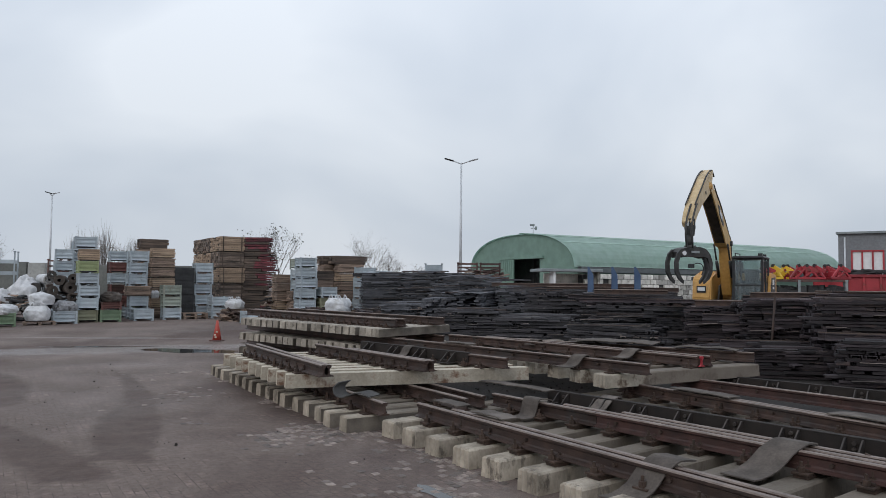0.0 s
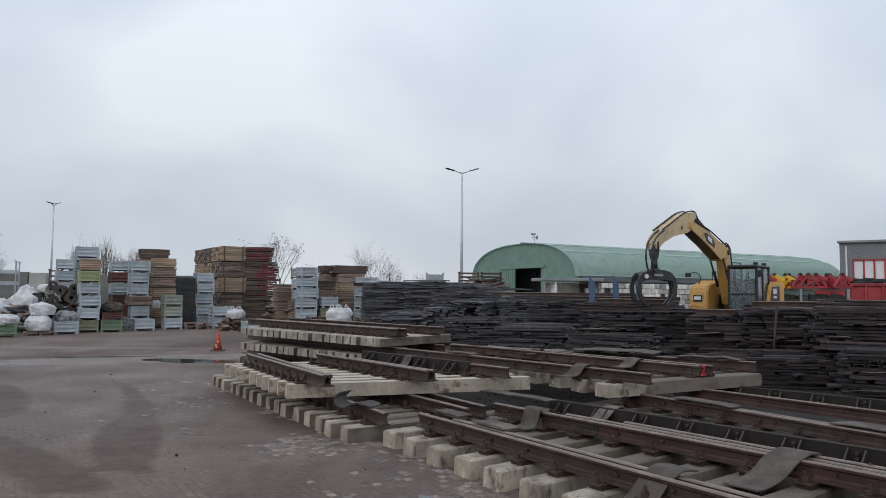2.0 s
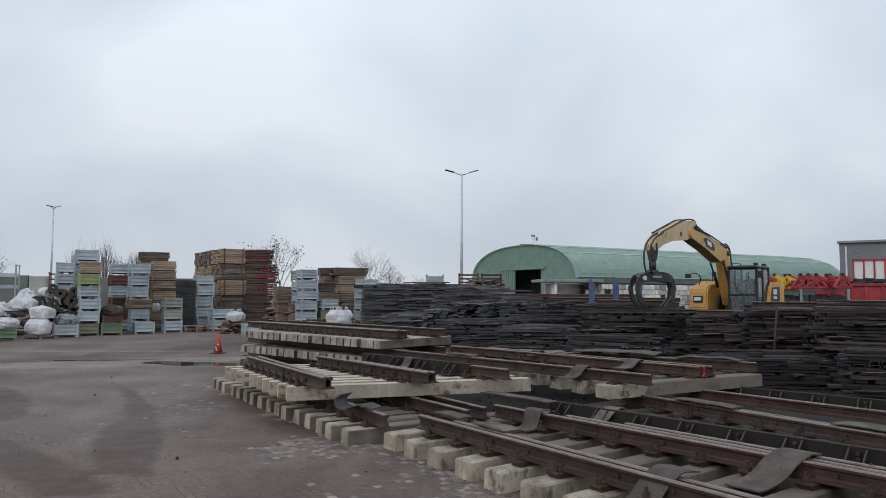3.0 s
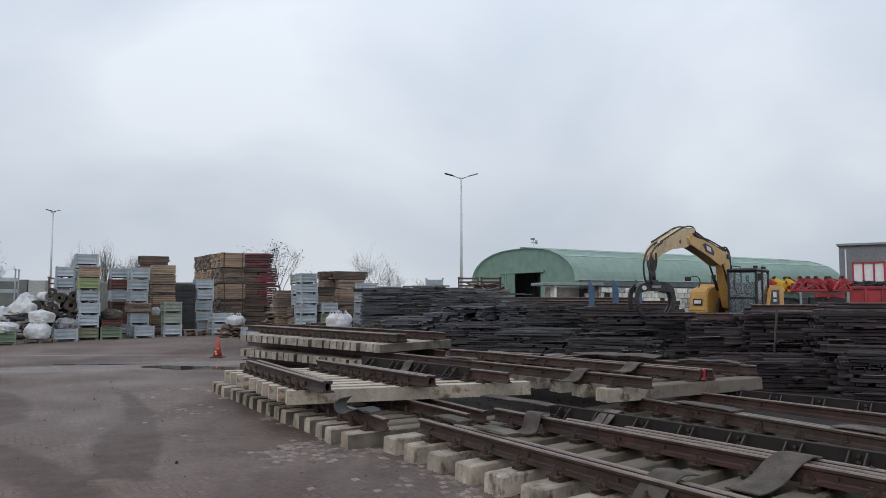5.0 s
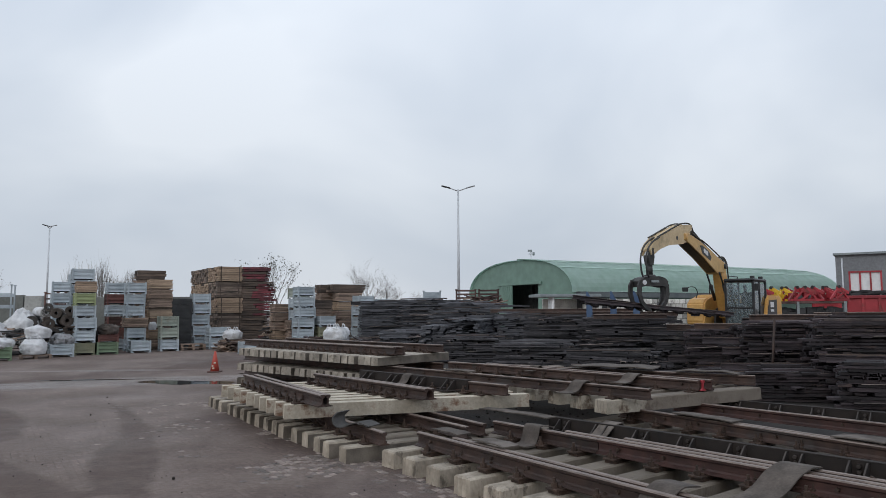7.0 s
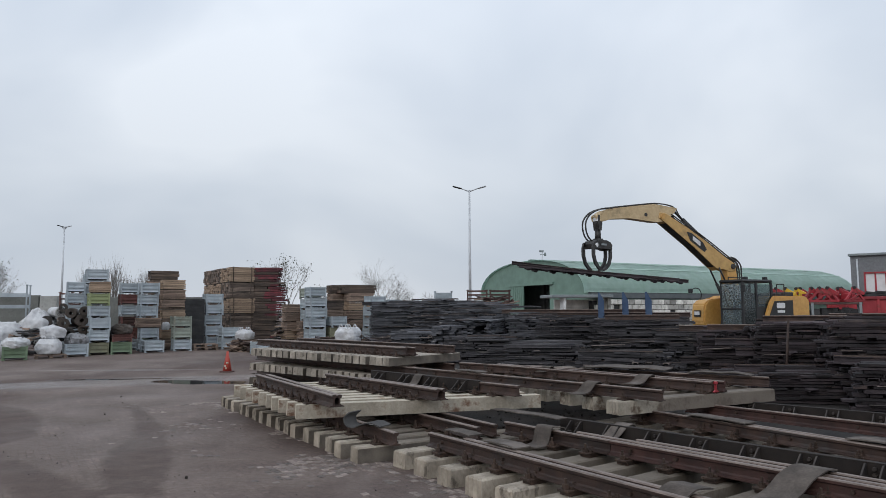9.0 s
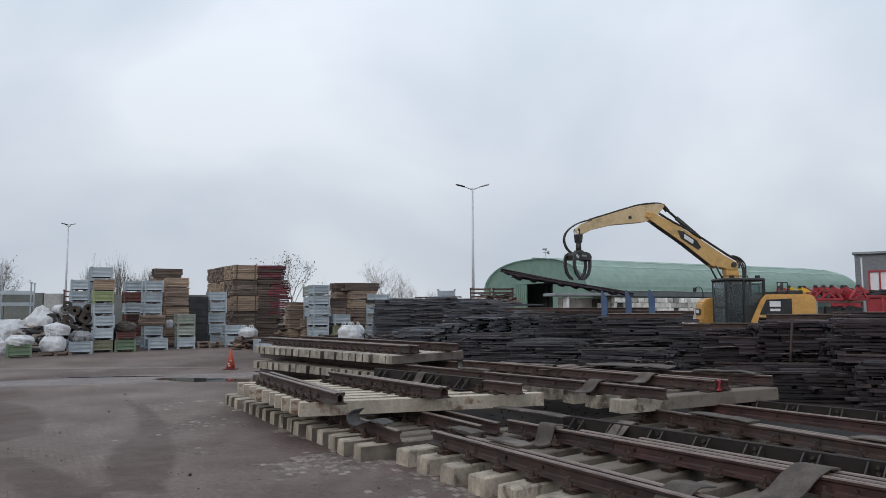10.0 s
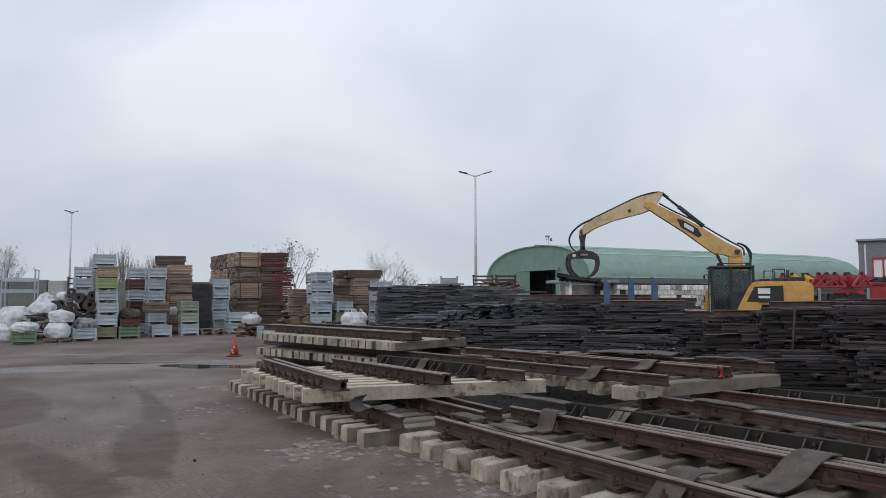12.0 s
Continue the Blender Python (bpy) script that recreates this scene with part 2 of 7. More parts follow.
BLACKPAINT = material("black_painted_steel", (0.014, 0.014, 0.015), (0.035, 0.035, 0.036), 2, 0.5, 0.1, grain=40, bump=0.05)
GRAPPLE = material("worn_dark_grapple_steel", (0.025, 0.024, 0.024), (0.075, 0.07, 0.066), 4, 0.5, 0.4, grain=50, bump=0.15)
CHROME = material("chromed_rod", (0.5, 0.5, 0.5), (0.65, 0.65, 0.65), 3, 0.2, 0.9, grain=40, bump=0.0)
RED = material("red_machine_paint", (0.25, 0.018, 0.026), (0.38, 0.036, 0.046), 1.5, 0.5, grain=30, bump=0.05, stain=(0.17, 0.035, 0.03), stain_at=0.6, piece=0.3)
YELLOW_BRIGHT = material("bright_yellow_paint", (0.66, 0.42, 0.03), (0.76, 0.50, 0.05), 2, 0.45, grain=30, bump=0.03)
GREYWALL = material("grey_panel_cladding", (0.16, 0.165, 0.175), (0.21, 0.215, 0.225), 0.5, 0.6, grain=8, bump=0.03)
ORANGE = material("orange_cone_plastic", (0.36, 0.05, 0.032), (0.48, 0.075, 0.05), 4, 0.55, grain=40, bump=0.1)
WHITE = material("white_marking", (0.70, 0.70, 0.70), (0.80, 0.80, 0.80), 3, 0.6, grain=30, bump=0.02)
BARK = material("grey_bark", (0.12, 0.105, 0.095), (0.20, 0.18, 0.165), 4, 0.9, grain=30, bump=0.3)
LEAF = material("late_brown_leaf", (0.045, 0.05, 0.025), (0.10, 0.085, 0.045), 3, 0.8, grain=20, bump=0.0)
PAVER = material("worn_clay_paver", (0.125, 0.096, 0.083), (0.26, 0.212, 0.185), 14, 0.7, grain=60, bump=0.4, piece=0.5, island=True)


def glass_material(name, tint, clear):
    m = bpy.data.materials.new(name)
    m.use_nodes = True
    p = m.node_tree.nodes["Principled BSDF"]
    p.inputs["Base Color"].default_value = (*tint, 1)
    p.inputs["Roughness"].default_value = 0.06
    p.inputs["Transmission Weight"].default_value = clear
    p.inputs["IOR"].default_value = 1.45
    return m


TROUGH_PALE = material("brown_rusty_steel_sleeper", (0.037, 0.028, 0.027), (0.10, 0.074, 0.068), 3, 0.8, 0.0, grain=30, bump=0.6, stain=(0.03, 0.024, 0.022), stain_at=0.6, piece=0.4)
GLASS = glass_material("tinted_glass", (0.55, 0.64, 0.66), 0.85)
GLASS_DARK = glass_material("dark_tinted_glass", (0.24, 0.30, 0.31), 0.9)


def ground_material():
    """Brick-paved yard under a film of mud, with tyre sweeps, damp patches and puddles."""
    m = bpy.data.materials.new("muddy_wet_yard")
    m.use_nodes = True
    t = m.node_tree
    p = t.nodes["Principled BSDF"]
    tc = t.nodes.new("ShaderNodeTexCoord")

    def noise_at(scale, detail=5, rough=0.55, stretch=(1, 1, 1), rot=0.0):
        mp = t.nodes.new("ShaderNodeMapping")
        mp.inputs["Scale"].default_value = stretch
        mp.inputs["Rotation"].default_value = (0, 0, rot)
        link(t, tc.outputs["Object"], mp.inputs["Vector"])
        n = t.nodes.new("ShaderNodeTexNoise")
        n.inputs["Scale"].default_value, n.inputs["Detail"].default_value, n.inputs["Roughness"].default_value = scale, detail, rough
        link(t, mp.outputs[0], n.inputs["Vector"])
        return n.outputs["Fac"]

    def ramp(fac, a, b, ca=(0, 0, 0), cb=(1, 1, 1)):
        r = t.nodes.new("ShaderNodeValToRGB")
        r.color_ramp.elements[0].position, r.color_ramp.elements[0].color = a, (*ca, 1)
        r.color_ramp.elements[1].position, r.color_ramp.elements[1].color = b, (*cb, 1)
        link(t, fac, r.inputs[0])
        return r.outputs[0]

    def mix(fac, a, b, blend="MIX"):
        x = t.nodes.new("ShaderNodeMix")
        x.data_type, x.blend_type = "RGBA", blend
        if isinstance(fac, float):
            x.inputs["Factor"].default_value = fac
        else:
            link(t, fac, x.inputs["Factor"])
        for s, i in ((a, 6), (b, 7)):
            if isinstance(s, tuple):
                x.inputs[i].default_value = (*s, 1)
            else:
                link(t, s, x.inputs[i])
        return x.outputs[2]

    base = ramp(noise_at(0.45, 9, 0.7), 0.32, 0.68, (0.109, 0.079, 0.067), (0.202, 0.156, 0.135))
    base = mix(ramp(noise_at(0.16, 5, 0.6, (1, 0.45, 1), 0.9), 0.52, 0.6), base, (0.094, 0.064, 0.054))
    base = mix(0.5, base, ramp(noise_at(14, 4), 0.2, 0.8, (0.25, 0.25, 0.25), (0.75, 0.75, 0.75)), "OVERLAY")
    base = mix(ramp(noise_at(5, 6, 0.7), 0.66, 0.72), base, (0.038, 0.03, 0.026))
    mpb = t.nodes.new("ShaderNodeMapping")
    mpb.inputs["Rotation"].default_value = (0, 0, radians(57))
    link(t, tc.outputs["Object"], mpb.inputs["Vector"])
    brick = t.nodes.new("ShaderNodeTexBrick")
    brick.inputs["Color1"].default_value = (0.86, 0.85, 0.84, 1)
    brick.inputs["Color2"].default_value = (0.5, 0.49, 0.48, 1)
    brick.inputs["Mortar"].default_value = (0.20, 0.20, 0.20, 1)
    for nm, val in (("Scale", 1.0), ("Mortar Size", 0.006), ("Brick Width", 0.107), ("Row Height", 0.093), ("Bias", 0.0)):
        brick.inputs[nm].default_value = val
    link(t, mpb.outputs[0], brick.inputs["Vector"])
    bare = mix(1.0, ramp(noise_at(3.4, 8, 0.75), 0.47, 0.58), ramp(noise_at(0.55, 5, 0.6), 0.36, 0.56), "MULTIPLY")
    base = mix(bare, base, mix(0.66, base, brick.outputs["Color"], "OVERLAY"))

    def area(name, lo, hi):
        at = t.nodes.new("ShaderNodeAttribute")
        at.attribute_name = name
        add = t.nodes.new("ShaderNodeMath")
        add.operation = "ADD"
        link(t, at.outputs["Fac"], add.inputs[0])
        link(t, noise_at(2.2, 8, 0.7), add.inputs[1])
        mr = t.nodes.new("ShaderNodeMapRange")
        mr.inputs[1].default_value, mr.inputs[2].default_value = lo, hi
        link(t, add.outputs[0], mr.inputs[0])
        return mr.outputs[0]

    mud = ramp(noise_at(3.0, 6, 0.6), 0.3, 0.7, (0.084, 0.058, 0.048), (0.125, 0.089, 0.075))
    mud = mix(0.35, mud, ramp(noise_at(14, 4), 0.2, 0.8, (0.25, 0.25, 0.25), (0.75, 0.75, 0.75)), "OVERLAY")
    base = mix(area("mud", 0.85, 1.2), base, mud)
    link(t, base, p.inputs["Base Color"])
    p.inputs["Specular IOR Level"].default_value = 0.35
    damp = ramp(noise_at(0.22, 6, 0.6), 0.42, 0.68, (0.85, 0.85, 0.85), (0.5, 0.5, 0.5))
    damp = mix(area("wet", 0.8, 1.5), damp, (0.3, 0.3, 0.3))
    link(t, damp, p.inputs["Roughness"])
    b = t.nodes.new("ShaderNodeBump")
    b.inputs["Strength"].default_value, b.inputs["Distance"].default_value = 0.9, 0.03
    link(t, noise_at(16, 6, 0.7), b.inputs["Height"])
    link(t, b.outputs[0], p.inputs["Normal"])
    return m


GROUND = ground_material()


def water_material():
    m = bpy.data.materials.new("puddle_water")
    m.use_nodes = True
    p = m.node_tree.nodes["Principled BSDF"]
    p.inputs["Base Color"].default_value = (0.03, 0.028, 0.026, 1)
    p.inputs["Roughness"].default_value = 0.04
    return m


WATER = water_material()


# ---- building helpers ----
def mesh_of(name, bm, mats):
    me = bpy.data.meshes.new(name)
    bm.to_mesh(me)
    bm.free()
    for m in (mats if isinstance(mats, (list, tuple)) else [mats]):
        me.materials.append(m)
    return me


def part(name, bm, mats, parent=None, label=""):
    me = bm if isinstance(bm, bpy.types.Mesh) else mesh_of(name, bm, mats)
    ob = new(name, me)
    ob.parent = parent
    if label:
        ob["label"] = label
    return ob


def thing(name, m, label, category, group="", kind=""):
    ob = new(name)
    ob.empty_display_size = 0.2
    ob.matrix_basis = m
    return tagged(ob, label, category, group, kind)


def box(bm, cx, cy, cz, sx, sy, sz, m=None, mat=0, bevel=0.0):
    """A box by its centre and full sizes, optionally bevelled and posed by m."""
    tmp = bmesh.ops.create_cube(bm, size=1.0)
    vs = tmp["verts"]
    for v in vs:
        v.co = Vector((cx + v.co.x * sx, cy + v.co.y * sy, cz + v.co.z * sz))
    faces = {f for v in vs for f in v.link_faces}
    for f in faces:
        f.material_index = mat
    if bevel:
        es = list({e for v in vs for e in v.link_edges})
        r = bmesh.ops.bevel(bm, geom=es, offset=bevel, segments=1, affect="EDGES", profile=0.5)
        vs = list({v for f in r["faces"] for v in f.verts} | {v for v in vs if v.is_valid})
        for f in {f for v in vs for f in v.link_faces}:
            f.material_index = mat
    if m is not None:
        for v in vs:
            v.co = m @ v.co
    return vs


def tube(bm, a, b, r1, r2=None, seg=8, mat=0, caps=True):
    """A tapered round bar from a to b."""
    a, b = Vector(a), Vector(b)
    r2 = r1 if r2 is None else r2
    q = (b - a).to_track_quat("Z", "Y").to_matrix()
    ra, rb = [], []
    for i in range(seg):
        c = Vector((math.cos(2 * math.pi * i / seg), math.sin(2 * math.pi * i / seg), 0))
        ra.append(bm.verts.new(a + q @ (c * r1)))
        rb.append(bm.verts.new(b + q @ (c * r2)))
    for i in range(seg):
        j = (i + 1) % seg
        f = bm.faces.new((ra[i], ra[j], rb[j], rb[i]))
        f.smooth, f.material_index = seg > 6, mat
    if caps:
        bm.faces.new(ra[::-1]).material_index = mat
        bm.faces.new(rb).material_index = mat


def prism(bm, outline, depth, m=None, mat=0, axis="Y"):
    """An outline in x, z pushed through y (centred), or in x, y pushed up z."""
    lo, hi = [], []
    for a, b in outline:
        if axis == "Y":
            p, q = Vector((a, -depth / 2, b)), Vector((a, depth / 2, b))
        else:
            p, q = Vector((a, b, 0)), Vector((a, b, depth))
        if m is not None:
            p, q = m @ p, m @ q
        lo.append(bm.verts.new(p))
        hi.append(bm.verts.new(q))
    n = len(lo)
    fs = [bm.faces.new(lo), bm.faces.new(hi[::-1])]
    for i in range(n):
        j = (i + 1) % n
        fs.append(bm.faces.new((lo[i], hi[i], hi[j], lo[j])))
    for f in fs:
        f.material_index = mat
    return fs


def tidy(bm):
    bmesh.ops.recalc_face_normals(bm, faces=bm.faces)
    return bm


def fresh():
    return bmesh.new()


def pipe(bm, path, r, seg=6):
    """One bent round bar or hose through the points of a path."""
    rough = [Vector(p) for p in path]
    path = []
    for i in range(len(rough) - 1):
        p0, p1, p2, p3 = rough[max(i - 1, 0)], rough[i], rough[i + 1], rough[min(i + 2, len(rough) - 1)]
        for k in range(4):
            u = k / 4
            path.append(0.5 * ((2 * p1) + (p2 - p0) * u + (2 * p0 - 5 * p1 + 4 * p2 - p3) * u * u + (3 * p1 - p0 - 3 * p2 + p3) * u ** 3))
    path.append(rough[-1])
    rings = []
    for i, p in enumerate(path):
        d = (path[min(i + 1, len(path) - 1)] - path[max(i - 1, 0)]).normalized()
        q = d.to_track_quat("Z", "Y").to_matrix()
        rings.append([bm.verts.new(p + q @ Vector((math.cos(2 * math.pi * k / seg) * r, math.sin(2 * math.pi * k / seg) * r, 0))) for k in range(seg)])
    for a, b in zip(rings, rings[1:]):
        for k in range(seg):
            j = (k + 1) % seg
            bm.faces.new((a[k], a[j], b[j], b[k])).smooth = True
    bm.faces.new(rings[0][::-1])
    bm.faces.new(rings[-1])


def strip_between(a, b, z):
    """The pose of a thing that lies along x from a to b at height z, and its length."""
    a, b = Vector((*a, z)), Vector((*b, z))
    d = b - a
    return Matrix.Translation(a) @ Matrix.Rotation(math.atan2(d.y, d.x), 4, "Z"), d.length


# ---- ground ----
MUD_AREAS = [
    # sweeps left by tyres
    ([(-7.46, 15.8), (-6.48, 14.7), (-4.88, 12.04), (-3.68, 9.31), (-3.15, 7.6), (-3.85, 7.88), (-4.45, 8.92), (-4.98, 10.24), (-5.11, 11.29), (-5.87, 13.03)], 0.16),
    ([(-10.58, 15.61), (-9.01, 14.7), (-7.56, 13.03), (-6.74, 11.39), (-6.91, 10.24)], 0.2),
    ([(-6.27, 9.31), (-5.97, 9.66), (-4.44, 8.39), (-3.2, 7.02), (-3.98, 6.92)], 0.2)]
WET_AREAS = [
    ([(-13.8, 19.2), (-9.5, 21.6), (-5.6, 22.6), (-5.3, 20.9), (-8.6, 18.9), (-12.2, 17.8)], 0.5),
    ([(-15.5, 23.8), (-11.0, 24.6), (-8.0, 24.2), (-11.0, 23.6)], 0.25)]


def cover(p, areas):
    """How thickly one of the areas covers a point: 1 well inside, 0 outside."""
    best = 0.0
    for outline, fade in areas:
        pts = [Vector(q) for q in outline]
        near, inside = 1e9, False
        for a, b in zip(pts, pts[1:] + pts[:1]):
            d = b - a
            u = max(0.0, min(1.0, (p - a).dot(d) / d.length_squared))
            near = min(near, (p - a - d * u).length)
            if (a.y > p.y) != (b.y > p.y) and p.x < a.x + (p.y - a.y) / (b.y - a.y) * (b.x - a.x):
                inside = not inside
        best = max(best, min(1.0, max(0.0, 0.5 + (near if inside else -near) / (2 * fade))))
    return best


def build_ground():
    """One sheet to the horizon, finer before the track panels; it carries how muddy and how wet each spot is."""
    bm = fresh()
    mud, wet = bm.verts.layers.float.new("mud"), bm.verts.layers.float.new("wet")
    xs = [-1500, -300, -60, -25] + [-16 + 0.16 * i for i in range(95)] + [0, 5, 20, 60, 300, 1500]
    ys = [-1500, -300, -40, 0] + [5.5 + 0.16 * i for i in range(125)] + [26, 40, 80, 300, 2500]
    grid = []
    for y in ys:
        row = []
        for x in xs:
            v = bm.verts.new((x, y, 0))
            if -16 <= x < 0 and 5.4 < y < 26:
                p = Vector((x, y))
                v[mud], v[wet] = cover(p, MUD_AREAS), cover(p, WET_AREAS)
            row.append(v)
        grid.append(row)
    for j in range(len(ys) - 1):
        for i in range(len(xs) - 1):
            bm.faces.new((grid[j][i], grid[j][i + 1], grid[j + 1][i + 1], grid[j + 1][i]))
    g = part("ground", bm, GROUND)
    return tagged(g, "damp brick-paved yard smeared with brown mud", "ground", kind="structure")


ground = build_ground()


# ---- track panels ----
def sleeper_mesh(length, width=0.28, height=0.21, mat=CONCRETE, chamfer=0.018, side=None):
    """A concrete sleeper along x from 0 to its length, with fluted ends and chamfered upper edges."""
    bm = fresh()
    w, c, n = width / 2, chamfer, 4
    ys = [-w + width * i / (2 * n) for i in range(2 * n + 1)]
    left = [(0.02 if i % 2 else 0.0, y) for i, y in enumerate(ys)]
    right = [(length - (0.02 if i % 2 else 0.0), y) for i, y in enumerate(ys)]
    ring = left[::-1] + right
    levels = []
    for z, inset in ((0.0, 0.0), (height - c, 0.006), (height, 0.006 + c)):
        levels.append([bm.verts.new((x + (inset if x < length / 2 else -inset), y * (1 - inset / w), z)) for x, y in ring])
    k = len(ring)
    for a, b in zip(levels, levels[1:]):
        for i in range(k):
            j = (i + 1) % k
            bm.faces.new((a[i], a[j], b[j], b[i]))
    bm.faces.new(levels[0][::-1])
    bm.faces.new(levels[-1])
    bm = tidy(bm)
    # long sides get the darker concrete, painting in the shade of the gaps
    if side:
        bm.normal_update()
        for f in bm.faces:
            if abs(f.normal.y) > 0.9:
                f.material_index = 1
    return mesh_of("sleeper", bm, [mat, side] if side else mat)


RAIL_OUTLINE = [(-0.07, 0), (0.07, 0), (0.07, 0.012), (0.018, 0.03), (0.009, 0.05), (0.009, 0.118), (0.034, 0.132), (0.036, 0.158),
                (0.026, 0.17), (-0.026, 0.17), (-0.036, 0.158), (-0.034, 0.132), (-0.009, 0.118), (-0.009, 0.05), (-0.018, 0.03), (-0.07, 0.012)]


def rail_bm(length, bow=0.0):
    """A flat-bottomed rail along x."""
    bm = fresh()
    rings = []
    for s in (0, 0.33, 0.67, 1.0):
        off = bow * 4 * s * (1 - s)
        rings.append([bm.verts.new((s * length, y + off, z)) for y, z in RAIL_OUTLINE])
    n = len(RAIL_OUTLINE)
    for a, b in zip(rings, rings[1:]):
        for i in range(n):
            j = (i + 1) % n
            f = bm.faces.new((a[i], a[j], b[j], b[i]))
            f.material_index = 1 if i in (7, 8, 9) else 0
    bm.faces.new(rings[0])
    bm.faces.new(rings[-1][::-1])
    return tidy(bm)


def chair_mesh():
    """A ribbed baseplate with clips and two screws with nuts."""
    bm = fresh()
    box(bm, 0, 0, 0.012, 0.16, 0.36, 0.024, bevel=0.004)
    for s in (-1, 1):
        box(bm, 0, s * 0.095, 0.036, 0.12, 0.035, 0.03, bevel=0.005)
        tube(bm, (0, s * 0.135, 0.02), (0, s * 0.135, 0.075), 0.036, seg=6)
        tube(bm, (0, s * 0.135, 0.075), (0, s * 0.135, 0.125), 0.016, seg=6)
    return mesh_of("rail_chair", tidy(bm), IRON)


CHAIR = chair_mesh()


def pad_mesh():
    bm = fresh()
    box(bm, 0, 0, 0.018, 0.15, 0.3, 0.036, bevel=0.005)
    return mesh_of("pad", bm, IRON)


PAD = pad_mesh()


def gusset_mesh():
    """Two leaning props with a slot between them, on a common foot plate, with a bolt in the web."""
    bm = fresh()
    for x in (-0.085, 0.085):
        lo, hi = x - 0.009, x + 0.009
        v = [bm.verts.new(c) for c in ((lo, -0.012, 0), (lo, -0.25, 0), (lo, -0.22, 0.03), (lo, -0.05, 0.178), (lo, -0.012, 0.178),
                                       (hi, -0.012, 0), (hi, -0.25, 0), (hi, -0.22, 0.03), (hi, -0.05, 0.178), (hi, -0.012, 0.178))]
        for f in ((0, 1, 2, 3, 4), (9, 8, 7, 6, 5), (0, 5, 6, 1), (1, 6, 7, 2), (2, 7, 8, 3), (3, 8, 9, 4), (4, 9, 5, 0)):
            bm.faces.new([v[i] for i in f]).material_index = 1 if f == (2, 7, 8, 3) else 0
    box(bm, 0, -0.13, 0.008, 0.3, 0.3, 0.016, bevel=0.004)
    for z in (0.07, 0.13):
        tube(bm, (0, -0.012, z), (0, -0.05, z), 0.022, seg=6, mat=1)
    tube(bm, (0, -0.2, 0.016), (0, -0.2, 0.06), 0.03, seg=6)
    return mesh_of("gusset", tidy(bm), [GUARD, IRON_EDGE])


GUSSET = gusset_mesh()


def guard_bm(length):
    """A tall dark guard bar along x, with a lip along its top."""
    bm = fresh()
    box(bm, length / 2, 0, 0.09, length, 0.022, 0.18)
    box(bm, length / 2, 0.03, 0.186, length, 0.085, 0.016, bevel=0.004)
    box(bm, length / 2, -0.035, 0.008, length, 0.05, 0.016)
    return tidy(bm)


def track_panel(label, z, rows, rails, guards=(), mat=CONCRETE, height=0.21, chairs=True, group="track panels in the yard", lift=0.026, width=0.28, chamfer=0.018, side=None):
    """Sleepers in rows (first end, last end, count, length, way of the sleepers in degrees), rails and guard bars between plan points."""
    o = Vector((*rows[0][0], z))
    ob = thing("track_section", Matrix.Translation(o), label, "railway track", group)
    inv = Matrix.Translation(-o)
    rng = random.Random(int(abs(o.x * 100 + o.y * 10)) + 3)
    axes = []
    for a, b, count, length, way in rows:
        meshes = [sleeper_mesh(length, width + 0.008 * k, height, mat, chamfer, side) for k in (0, 1)]
        for i in range(count):
            s = i / max(1, count - 1)
            x, y = a[0] + (b[0] - a[0]) * s, a[1] + (b[1] - a[1]) * s
            m = pose(x + rng.uniform(-0.03, 0.03), y + rng.uniform(-0.02, 0.02), z, 0, 0, way + rng.uniform(-0.8, 0.8))
            sl = part("sleeper", meshes[i % 2], None, ob)
            sl.matrix_basis = inv @ m
            axes.append((Vector((x, y)), Vector((math.cos(radians(way)), math.sin(radians(way)))), length))
    top = z + height
    for a, b, m2 in rails:
        m, length = strip_between(a, b, top + lift)
        r = part("rail", rail_bm(length, rng.uniform(-0.01, 0.01)), [m2, RAIL_TOP], ob)
        r.matrix_basis = inv @ m
        for k in range(int(length / 0.6)):
            bb = fresh()
            tube(bb, (0, -0.05, 0), (0, 0.05, 0), 0.02, seg=6)
            if rng.random() < 0.55 and chairs:
                part("web_bolt", bb, IRON, r).matrix_basis = pose((k + 0.5) * 0.6, 0, 0.085)
        if not chairs:
            continue
        va, vd = Vector(a), (Vector(b) - Vector(a))
        ang = math.degrees(math.atan2(vd.y, vd.x))
        for p, w, ln in axes:
            den = vd.x * w.y - vd.y * w.x
            if abs(den) < 1e-6:
                continue
            d = p - va
            s = (d.x * w.y - d.y * w.x) / den
            k = (d.x * vd.y - d.y * vd.x) / den
            if 0.0 < s < 1.0 and 0.1 < k < ln - 0.1:
                q = va + vd * s
                c = part("rail_chair", CHAIR, None, ob)
                c.matrix_basis = inv @ pose(q.x, q.y, top + lift - 0.026, 0, 0, ang)
                if lift > 0.03:
                    part("pad", PAD, None, c).matrix_basis = pose(0, 0, -(lift - 0.026))
    for a, b in guards:
        m, length = strip_between(a, b, top + 0.02)
        g = part("guard_rail", guard_bm(length), GUARD, ob, "black guard rail propped by triangular gussets")
        g.matrix_basis = inv @ m
        n = int(length / 0.62)
        for i in range(n):
            c = part("gusset", GUSSET, None, g)
            c.matrix_basis = pose((i + 0.5) * length / n, 0, 0.001)
    return ob


def beyond(a, b, before=0.0, after=0.0):
    """A line in the plan stretched past its two ends."""
    a, b = Vector(a), Vector(b)
    d = (b - a).normalized()
    return tuple(a - d * before), tuple(b + d * after)


